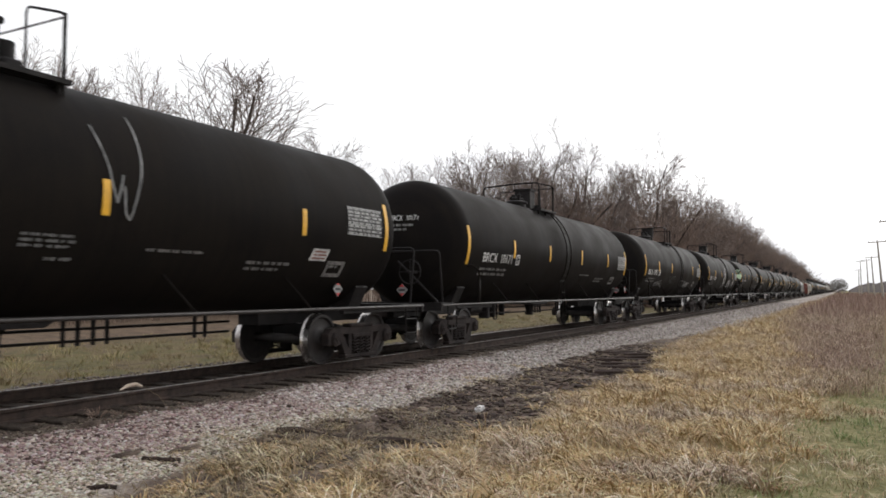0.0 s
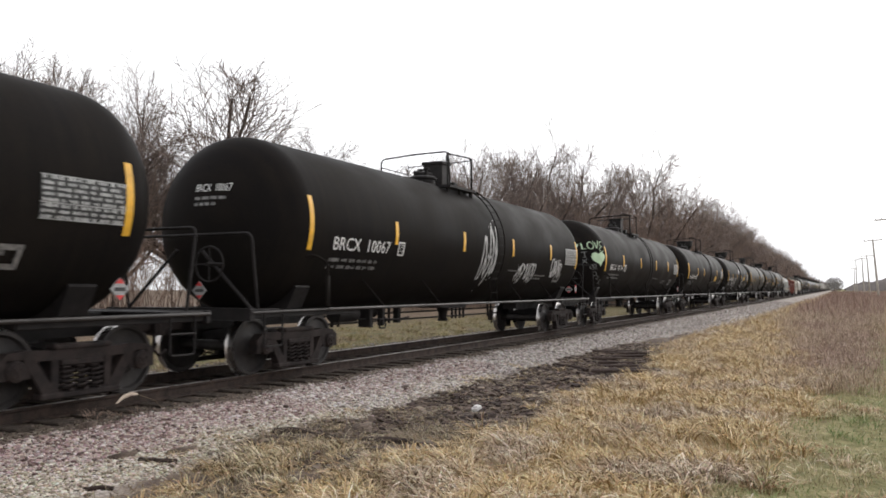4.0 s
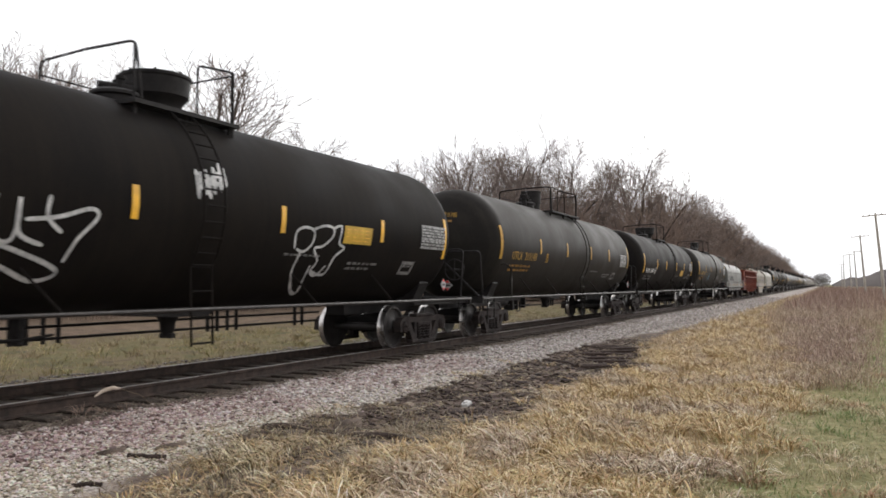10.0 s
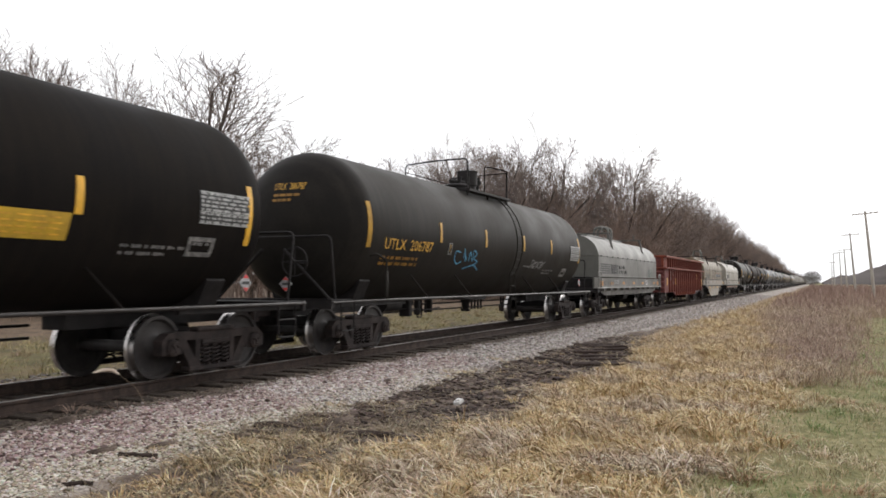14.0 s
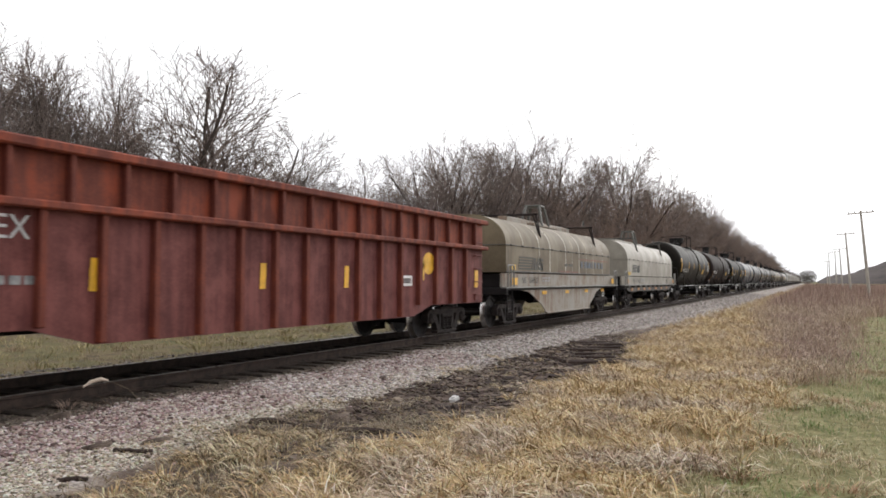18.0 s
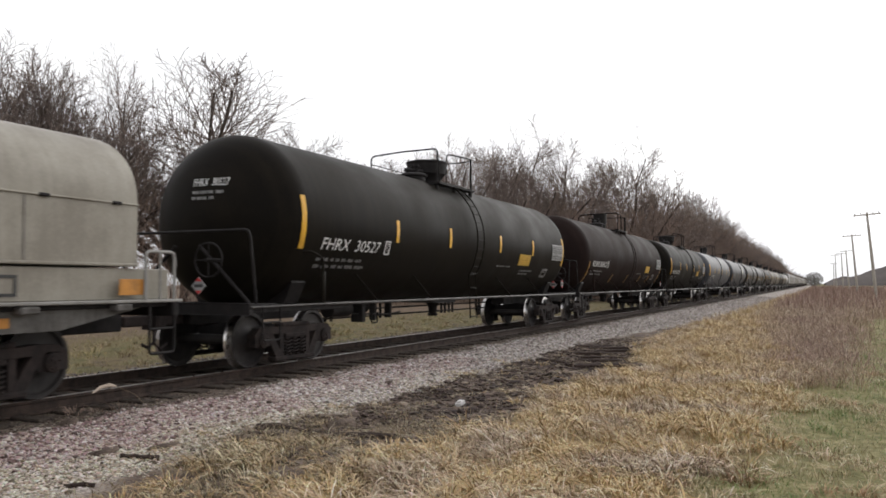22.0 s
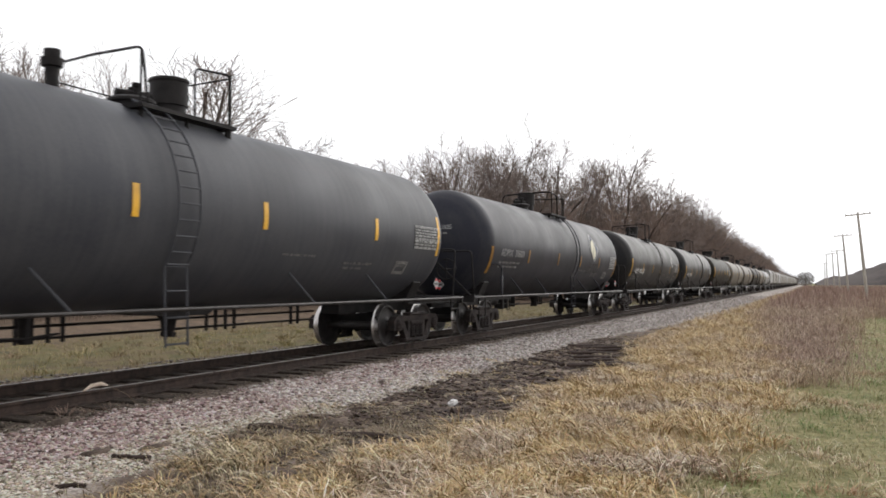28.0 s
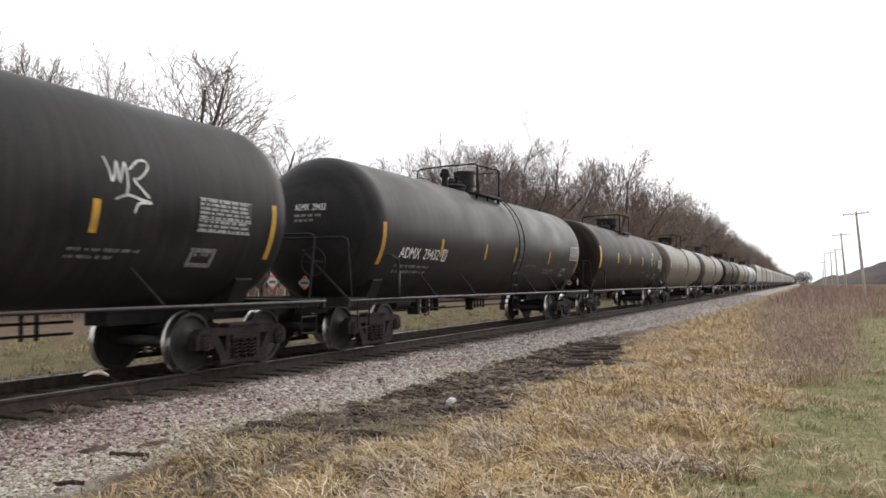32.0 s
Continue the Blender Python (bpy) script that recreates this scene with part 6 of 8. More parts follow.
def make_ground():
    xs = np.unique(np.concatenate([-np.geomspace(16, 900, 26), np.arange(-16, -3, 0.8), np.arange(-3, 12.01, 0.2), np.geomspace(12.3, 900, 30)]))
    ys = np.unique(np.concatenate([-np.geomspace(4, 500, 16), np.arange(-4, 40, 0.22), np.geomspace(40.3, 3500, 70)]))
    X, Y = np.meshgrid(xs, ys)
    Z = ground_z(X, Y)
    nx, ny = len(xs), len(ys)
    v = np.stack([X.ravel(), Y.ravel(), Z.ravel()], 1)
    i = (np.arange(ny - 1)[:, None] * nx + np.arange(nx - 1)[None, :]).ravel()
    f = np.stack([i, i + 1, i + nx + 1, i + nx], 1)
    me = bpy.data.meshes.new("ground")
    me.from_pydata(v.tolist(), [], f.tolist())
    me.polygons.foreach_set("use_smooth", [True] * len(me.polygons))
    for key, line in (("past_gravel", edge_gravel), ("past_mud", edge_mud), ("past_gold", edge_gold)):
        me.attributes.new(key, "FLOAT", "POINT").data.foreach_set("value", np.clip(X - line(Y), -20, 20).ravel().astype(np.float32))
    me.materials.append(ground_material())
    return tagged(new("ground", me), "gravel shoulder, dark mud and dry grass verge beside the track", "ground", kind="structure")


def ground_material():
    mat = bpy.data.materials.new("verge_and_ballast")
    nt, n, l, bsdf = nodes_of(mat)
    tc = n.new("ShaderNodeTexCoord")
    sep = n.new("ShaderNodeSeparateXYZ")
    l.new(tc.outputs["Object"], sep.inputs[0])

    def noise_tex(scale, detail=5.0, rough=0.6):
        t = n.new("ShaderNodeTexNoise")
        t.inputs["Scale"].default_value, t.inputs["Detail"].default_value, t.inputs["Roughness"].default_value = scale, detail, rough
        l.new(tc.outputs["Object"], t.inputs["Vector"])
        return t.outputs["Fac"]

    def math2(op, a, b, c=None):
        m = n.new("ShaderNodeMath")
        m.operation = op
        for k, s in enumerate((a, b, c)):
            if s is None:
                continue
            if isinstance(s, (int, float)):
                m.inputs[k].default_value = s
            else:
                l.new(s, m.inputs[k])
        return m.outputs[0]

    def ramp(fac, stops):
        r = n.new("ShaderNodeValToRGB")
        r.color_ramp.elements.remove(r.color_ramp.elements[1])
        r.color_ramp.elements[0].position, r.color_ramp.elements[0].color = stops[0][0], (*stops[0][1], 1)
        for p, c in stops[1:]:
            r.color_ramp.elements.new(p).color = (*c, 1)
        l.new(fac, r.inputs["Fac"])
        return r.outputs["Color"]

    def mask(val, a, b):
        m = n.new("ShaderNodeMapRange")
        m.interpolation_type = "SMOOTHSTEP"
        m.inputs["From Min"].default_value, m.inputs["From Max"].default_value = a, b
        l.new(val, m.inputs["Value"])
        return m.outputs["Result"]

    def mix(fac, a, b):
        m = n.new("ShaderNodeMix")
        m.data_type = "RGBA"
        l.new(fac, m.inputs["Factor"])
        l.new(a, m.inputs["A"])
        l.new(b, m.inputs["B"])
        return m.outputs["Result"]

    vor = n.new("ShaderNodeTexVoronoi")
    vor.inputs["Scale"].default_value = 22.0
    l.new(tc.outputs["Object"], vor.inputs["Vector"])
    stone = ramp(vor.outputs["Color"], [(0.0, (0.11, 0.092, 0.082)), (0.3, (0.25, 0.215, 0.19)), (0.6, (0.38, 0.34, 0.305)), (1.0, (0.55, 0.505, 0.46))])
    rosy = ramp(vor.outputs["Color"], [(0.0, (0.11, 0.078, 0.070)), (0.3, (0.25, 0.178, 0.162)), (0.6, (0.38, 0.290, 0.266)), (1.0, (0.54, 0.46, 0.42))])
    wob = noise_tex(0.55, 4)
    fine = noise_tex(9.0, 6)
    big = noise_tex(0.16, 4)
    patch = noise_tex(0.9, 4)

    def zone(key, spread, a, b):
        """Past one of the ground's edge lines, with a ragged rim."""
        at = n.new("ShaderNodeAttribute")
        at.attribute_name = key
        rag = math2("ADD", math2("MULTIPLY_ADD", wob, spread, -spread / 2), math2("MULTIPLY_ADD", fine, spread * 0.6, -spread * 0.3))
        return mask(math2("ADD", at.outputs["Fac"], rag), a, b)
    mud = ramp(math2("MULTIPLY_ADD", patch, 0.5, math2("MULTIPLY", fine, 0.5)), [(0.36, (0.036, 0.026, 0.023)), (0.50, (0.088, 0.064, 0.053)), (0.62, (0.19, 0.145, 0.112))])
    straw = ramp(fine, [(0.3, (0.13, 0.09, 0.048)), (0.5, (0.26, 0.19, 0.10)), (0.75, (0.38, 0.295, 0.165))])
    green = ramp(fine, [(0.3, (0.085, 0.085, 0.034)), (0.5, (0.17, 0.155, 0.068)), (0.75, (0.32, 0.265, 0.145))])
    far = ramp(noise_tex(0.05, 5), [(0.35, (0.22, 0.165, 0.10)), (0.65, (0.17, 0.155, 0.085))])
    pinkish = math2("MULTIPLY", math2("SUBTRACT", 1.0, mask(math2("ADD", sep.outputs["X"], math2("MULTIPLY_ADD", wob, 0.8, -0.4)), 2.5, 3.0)), math2("SUBTRACT", 1.0, mask(sep.outputs["Y"], 9.0, 17.0)))
    col = mix(pinkish, stone, rosy)
    col = mix(zone("past_gravel", 0.9, -0.12, 0.22), col, mud)
    col = mix(zone("past_mud", 1.0, -0.25, 0.25), col, straw)
    col = mix(zone("past_gold", 1.4, -0.3, 0.7), col, green)
    col = mix(mask(sep.outputs["X"], 26.0, 60.0), col, far)
    # beyond the track: dark ballast, then rough grass and leaf litter up to the wood
    back = ramp(noise_tex(1.3, 5), [(0.34, (0.060, 0.046, 0.032)), (0.46, (0.15, 0.115, 0.062)), (0.56, (0.105, 0.098, 0.042)), (0.70, (0.070, 0.055, 0.038))])
    litter = ramp(noise_tex(2.5, 5), [(0.3, (0.085, 0.062, 0.046)), (0.7, (0.18, 0.13, 0.09))])
    neg = math2("MULTIPLY", sep.outputs["X"], -1.0)
    negw = math2("ADD", neg, math2("MULTIPLY_ADD", wob, 1.4, -0.7))
    col = mix(mask(negw, 2.9, 3.5), col, back)
    col = mix(mask(negw, 9.0, 14.0), col, litter)
    # oily dark stones between and beside the rails
    oil = math2("SUBTRACT", 1.0, mask(math2("ABSOLUTE", math2("ADD", sep.outputs["X"], math2("MULTIPLY_ADD", fine, 0.5, -0.25)), 0), 1.55, 2.05))
    dirty = ramp(vor.outputs["Color"], [(0.0, (0.05, 0.038, 0.030)), (1.0, (0.16, 0.125, 0.10))])
    col = mix(oil, col, dirty)
    l.new(col, bsdf.inputs["Base Color"])
    bsdf.inputs["Roughness"].default_value = 0.95
    bsdf.inputs["Specular IOR Level"].default_value = 0.2
    bp = n.new("ShaderNodeBump")
    bp.inputs["Strength"].default_value, bp.inputs["Distance"].default_value = 0.8, 0.03
    l.new(math2("ADD", fine, math2("MULTIPLY", vor.outputs["Distance"], -0.8)), bp.inputs["Height"])
    l.new(bp.outputs["Normal"], bsdf.inputs["Normal"])
    return mat


# ---- track ----
def make_track():
    track = thing("railway_track", "single railway track of rusty rails on dark timber ties", "railway track", kind="structure")
    sec = [(-0.075, -0.17), (0.075, -0.17), (0.075, -0.155), (0.012, -0.135), (0.010, -0.045), (0.036, -0.035), (0.036, -0.008), (0.028, 0.0), (-0.028, 0.0), (-0.036, -0.008), (-0.036, -0.035), (-0.010, -0.045), (-0.012, -0.135), (-0.075, -0.155)]
    for s in (-1, 1):
        b = Build()
        b.plate(sec, -120, 1500, "y")
        r = part("rail", b, M_RAIL, track, "rusty rail with a shiny worn head", pose(s * 0.7535, 0, 0))
        b = Build()
        b.box(-0.030, 0.030, -120, 1500, -0.003, 0.0015, 0.001)
        part("worn_head", b, M_RAILTOP, r, smooth=0)
    return track


def make_ties(track):
    rnd = random.Random(8)
    me = Build().box(-1.30, 1.30, -0.115, 0.115, -0.36, -0.150, 0.012).mesh("tie", M_TIE, 30)
    plate = Build()
    for s in (-1, 1):
        plate.box(s * 0.7535 - 0.18, s * 0.7535 + 0.18, -0.09, 0.09, -0.178, -0.166, 0.003)
        for q in (-0.1, 0.1):
            plate.box(s * 0.7535 + q - 0.012, s * 0.7535 + q + 0.012, 0.04, 0.07, -0.17, -0.145, 0.003)
    pm = plate.mesh("tie_plates", M_RAIL, 30)
    y = -3.0
    while y < 62:
        t = part("tie", me, None, track, at=pose(rnd.uniform(-0.05, 0.05), y + rnd.uniform(-0.04, 0.04), rnd.uniform(-0.012, 0.004), 0, 0, rnd.uniform(-1.2, 1.2)))
        part("tie_plates", pm, None, t)
        y += 0.52
    b = Build()
    while y < 420:
        b.box(-1.30, 1.30, y - 0.115, y + 0.115, -0.36, -0.175, 0.012)
        y += 0.52
    tagged(part("far_ties", b, M_TIE, track), kind="stuff")


def scatter_mesh(name, P, S, unit_v, unit_f, mat, rng, flat=0.7, spin=True):
    """Many small pieces on one mesh: each is the unit shape, turned, scaled and jittered."""
    n, k = len(P), len(unit_v)
    ang = rng.uniform(0, 2 * np.pi, n)
    ca, sa = np.cos(ang)[:, None], np.sin(ang)[:, None]
    V = unit_v[None] * (1 + rng.uniform(-0.28, 0.28, (n, k, 1)))
    V = V * np.stack([S, S * rng.uniform(0.6, 1.0, n), S * rng.uniform(0.45, 0.8, n) * flat / 0.7], 1)[:, None]
    x = V[..., 0] * ca - V[..., 1] * sa
    y = V[..., 0] * sa + V[..., 1] * ca
    V = np.stack([x, y, V[..., 2]], -1) + P[:, None]
    F = unit_f[None] + (np.arange(n) * k)[:, None, None]
    return raw_mesh(name, V.reshape(-1, 3), F.reshape(-1, unit_f.shape[1]), mat)


def raw_mesh(name, V, F, mat, smooth=False):
    me = bpy.data.meshes.new(name)
    nf, w = F.shape
    me.vertices.add(len(V))
    me.vertices.foreach_set("co", np.ascontiguousarray(V, np.float32).ravel())
    me.loops.add(nf * w)
    me.loops.foreach_set("vertex_index", np.ascontiguousarray(F, np.int32).ravel())
    me.polygons.add(nf)
    me.polygons.foreach_set("loop_start", np.arange(nf, dtype=np.int32) * w)
    me.polygons.foreach_set("use_smooth", [smooth] * nf)
    me.update(calc_edges=True)
    me.validate()
    me.materials.append(mat)
    return me


OCTA_V = np.array([(1, 0, 0), (0, 1, 0), (-1, 0, 0), (0, -1, 0), (0.5, 0.5, 0.6), (-0.5, 0.5, 0.7), (-0.5, -0.5, 0.6), (0.5, -0.5, 0.7), (0, 0, -0.7)], float)
OCTA_F = np.array([(0, 1, 4), (1, 2, 5), (2, 3, 6), (3, 0, 7), (4, 1, 5), (5, 2, 6), (6, 3, 7), (7, 0, 4), (4, 5, 6), (4, 6, 7), (1, 0, 8), (2, 1, 8), (3, 2, 8), (0, 3, 8)])


def stone_material(name, stops):
    mat = bpy.data.materials.new(name)
    nt, n, l, bsdf = nodes_of(mat)
    g = n.new("ShaderNodeNewGeometry")
    r = n.new("ShaderNodeValToRGB")
    r.color_ramp.elements.remove(r.color_ramp.elements[1])
    r.color_ramp.elements[0].position, r.color_ramp.elements[0].color = stops[0][0], (*stops[0][1], 1)
    for p, c in stops[1:]:
        r.color_ramp.elements.new(p).color = (*c, 1)
    l.new(g.outputs["Random Per Island"], r.inputs["Fac"])
    tc = n.new("ShaderNodeTexCoord")
    no = n.new("ShaderNodeTexNoise")
    no.inputs["Scale"].default_value = 30
    l.new(tc.outputs["Object"], no.inputs["Vector"])
    mx = n.new("ShaderNodeMix")
    mx.data_type, mx.blend_type = "RGBA", "MULTIPLY"
    mx.inputs["Factor"].default_value = 0.5
    l.new(r.outputs["Color"], mx.inputs["A"])
    l.new(no.outputs["Color"], mx.inputs["B"])
    l.new(mx.outputs["Result"], bsdf.inputs["Base Color"])
    bsdf.inputs["Roughness"].default_value = 0.9
    bsdf.inputs["Specular IOR Level"].default_value = 0.25
    return mat


def make_gravel():
    rng = np.random.default_rng(5)
    pink = stone_material("pink_grey_ballast", [(0.0, (0.075, 0.048, 0.044)), (0.2, (0.238, 0.160, 0.149)), (0.45, (0.41, 0.305, 0.282)), (0.75, (0.50, 0.43, 0.39)), (1.0, (0.72, 0.65, 0.60))])
    pale = stone_material("pale_crushed_stone", [(0.0, (0.080, 0.064, 0.048)), (0.2, (0.27, 0.22, 0.16)), (0.5, (0.52, 0.445, 0.35)), (1.0, (0.80, 0.75, 0.67))])
    grey = stone_material("grey_crushed_stone", [(0.0, (0.085, 0.072, 0.066)), (0.25, (0.29, 0.245, 0.222)), (0.6, (0.52, 0.465, 0.43)), (1.0, (0.80, 0.755, 0.715))])

    def strip(n, lo, hi, y0, y1, s0, s1, power):
        """Stones between two lines across the ground, thinning out past them."""
        y = y0 + (y1 - y0) * rng.random(n) ** power
        a, c = (np.broadcast_to(f(y) if callable(f) else f, n) for f in (lo, hi))
        x = a + (c - a) * rng.random(n) + rng.normal(0, 0.13, n) + 0.12 * np.sin(y * 2.3) + 0.08 * np.sin(y * 5.1)
        s = rng.uniform(s0, s1, n) * (0.8 + 0.6 * (rng.random(n) > 0.92))
        z = ground_z(x, y) + s * 0.15
        return np.stack([x, y, z], 1), s
    P, S = strip(27000, 1.75, 2.75, 2.5, 16, 0.014, 0.036, 1.35)
    tagged(new("ballast_stones", scatter_mesh("ballast_stones", P, S, OCTA_V, OCTA_F, pink, rng)), "pinkish grey crushed ballast beside the rails", "gravel", kind="stuff")
    P, S = strip(25000, 2.55, edge_gravel, 2.5, 14, 0.010, 0.027, 1.35)
    tagged(new("pale_gravel", scatter_mesh("pale_gravel", P, S, OCTA_V, OCTA_F, pale, rng)), "pale fine gravel at the foot of the ballast", "gravel", kind="stuff")
    P, S = strip(26000, 1.75, edge_gravel, 9.5, 46, 0.016, 0.036, 1.5)
    tagged(new("grey_gravel", scatter_mesh("grey_gravel", P, S, OCTA_V, OCTA_F, grey, rng)), "grey crushed stone shoulder along the track", "gravel", kind="stuff")
    P, S = strip(8000, 1.8, edge_gravel, 42, 110, 0.03, 0.06, 1.3)
    tagged(new("far_ballast", scatter_mesh("far_ballast", P, S, OCTA_V, OCTA_F, grey, rng)), "grey ballast further down the line", "gravel", kind="stuff")
    mud = stone_material("dark_mud_lumps", [(0.0, (0.030, 0.020, 0.018)), (0.4, (0.072, 0.050, 0.042)), (0.8, (0.145, 0.108, 0.085)), (1.0, (0.30, 0.24, 0.185))])
    P, S = strip(6500, lambda y: edge_gravel(y) + 0.2, lambda y: edge_mud(y) - 0.1, 6.2, 24, 0.015, 0.09, 1.2)
    tagged(new("mud_lumps", scatter_mesh("mud_lumps", P, S, OCTA_V, OCTA_F, mud, rng, 0.4)), "dark churned mud with clods", "mud", kind="stuff")
    dirt = stone_material("dirty_ballast", [(0.0, (0.06, 0.045, 0.036)), (0.5, (0.15, 0.118, 0.092)), (1.0, (0.30, 0.25, 0.205))])
    P, S = strip(13000, 0.9, 2.15, 2.5, 34, 0.010, 0.026, 1.6)
    tagged(new("dirty_ballast", scatter_mesh("dirty_ballast", P, S, OCTA_V, OCTA_F, dirt, rng)), "brown dirt and small stones over the tie ends", "gravel", kind="stuff")
    dull = stone_material("dull_ballast", [(0.0, (0.07, 0.058, 0.054)), (0.5, (0.19, 0.16, 0.155)), (1.0, (0.42, 0.385, 0.37))])
    P, S = strip(6500, -3.9, -1.3, 4, 40, 0.02, 0.045, 1.5)
    tagged(new("far_side_stones", scatter_mesh("far_side_stones", P, S, OCTA_V, OCTA_F, dull, rng)), "dirty ballast beyond the rails", "gravel", kind="stuff")


def blades(name, P, H, W, lean, bend, mat, rng, wind=(0.0, 0.0)):
    """Grass blades as thin bent tapering strips of two pieces each."""
    n = len(P)
    a = rng.uniform(0, 2 * np.pi, n)
    d = np.stack([np.cos(a), np.sin(a), np.zeros(n)], 1)
    side = np.stack([-np.sin(a), np.cos(a), np.zeros(n)], 1)
    b = rng.uniform(0, 2 * np.pi, n)
    tilt = np.stack([np.cos(b), np.sin(b), np.zeros(n)], 1) * (lean * rng.random(n))[:, None] + np.array([wind[0], wind[1], 0])
    up = np.array([0, 0, 1.0])
    p1 = P + (up * 0.55 + tilt * 0.45) * H[:, None]
    p2 = P + (up * (0.95 - bend * rng.random(n)[:, None]) + tilt * (1.2 + bend)) * H[:, None]
    w = W[:, None] / 2
    V = np.stack([P - side * w, P + side * w, p1 - side * w * 0.8, p1 + side * w * 0.8, p2], 1)
    F = np.array([(0, 1, 3), (0, 3, 2), (2, 3, 4)])[None] + (np.arange(n) * 5)[:, None, None]
    return raw_mesh(name, V.reshape(-1, 3), F.reshape(-1, 3), mat)


def tufts(name, C, per, spread, H, W, droop, mat, rng, wind=(0.0, 0.0)):
    """Tussocks of arching blades, each blade a tapering strip of four pieces."""
    n = len(C) * per
    c = np.repeat(C, per, 0)
    size = np.repeat(rng.uniform(0.6, 1.3, len(C)), per)
    a = rng.uniform(0, 2 * np.pi, n)
    out = np.stack([np.cos(a), np.sin(a), np.zeros(n)], 1)
    base = c + out * (spread * rng.random(n) ** 0.7)[:, None]
    base[:, 2] = ground_z(base[:, 0], base[:, 1]) - 0.01
    lay = np.repeat(rng.uniform(0, 2 * np.pi, len(C)), per)
    d = out + 0.8 * np.stack([np.cos(lay), np.sin(lay), np.zeros(n)], 1) + np.array([wind[0], wind[1], 0]) + rng.normal(0, 0.3, (n, 3)) * np.array([1, 1, 0])
    d /= np.linalg.norm(d, axis=1)[:, None] + 1e-6
    h = H * size * rng.uniform(0.5, 1.15, n)
    reach = h * rng.uniform(0.3, 1.3, n)
    fall = droop * rng.uniform(0.3, 1.0, n)
    side = np.cross(d, np.array([0, 0, 1.0])) + rng.normal(0, 0.4, (n, 3))
    side /= np.linalg.norm(side, axis=1)[:, None] + 1e-6
    w = W * rng.uniform(0.6, 1.3, n)
    rows = []
    for s, k in ((0.0, 1.0), (0.3, 0.95), (0.6, 0.75), (0.85, 0.5), (1.0, 0.0)):
        p = base + d * (reach * s ** 1.4)[:, None]
        p[:, 2] += h * (1.5 * s - (0.5 + fall) * s * s)
        p[:, 2] = np.maximum(p[:, 2], base[:, 2] + 0.012)
        if k:
            rows += [p - side * (w * k / 2)[:, None], p + side * (w * k / 2)[:, None]]
        else:
            rows.append(p)
    V = np.stack(rows, 1)
    T = []
    for i in range(3):
        T += [(2 * i, 2 * i + 1, 2 * i + 3), (2 * i, 2 * i + 3, 2 * i + 2)]
    T.append((6, 7, 8))
    F = np.array(T)[None] + (np.arange(n) * 9)[:, None, None]
    return raw_mesh(name, V.reshape(-1, 3), F.reshape(-1, 3), mat)


def grass_material(name, stops, other=None, scale=1.1, shift=0.0):
    """Blades of many shades; patches of a second mix of shades where the sward changes."""
    mat = stone_material(name, stops)
    nt, n, l, b = nodes_of(mat)
    b.inputs["Roughness"].default_value = 0.65
    b.inputs["Specular IOR Level"].default_value = 0.3
    if other:
        mul = next(k for k in n if k.bl_idname == "ShaderNodeMix")
        first = mul.inputs["A"].links[0].from_socket
        g = n.new("ShaderNodeNewGeometry")
        r = n.new("ShaderNodeValToRGB")
        r.color_ramp.elements.remove(r.color_ramp.elements[1])
        r.color_ramp.elements[0].position, r.color_ramp.elements[0].color = other[0][0], (*other[0][1], 1)
        for p, c in other[1:]:
            r.color_ramp.elements.new(p).color = (*c, 1)
        l.new(g.outputs["Random Per Island"], r.inputs["Fac"])
        tc = n.new("ShaderNodeTexCoord")
        no = n.new("ShaderNodeTexNoise")
        no.inputs["Scale"].default_value, no.inputs["Detail"].default_value = scale, 3.0
        l.new(tc.outputs["Object"], no.inputs["Vector"])
        mr = n.new("ShaderNodeMapRange")
        mr.interpolation_type = "SMOOTHSTEP"
        mr.inputs["From Min"].default_value, mr.inputs["From Max"].default_value = 0.42 + shift, 0.62 + shift
        l.new(no.outputs["Fac"], mr.inputs["Value"])
        mx = n.new("ShaderNodeMix")
        mx.data_type = "RGBA"
        l.new(mr.outputs["Result"], mx.inputs["Factor"])
        l.new(first, mx.inputs["A"])
        l.new(r.outputs["Color"], mx.inputs["B"])
        l.new(mx.outputs["Result"], mul.inputs["A"])
    return mat


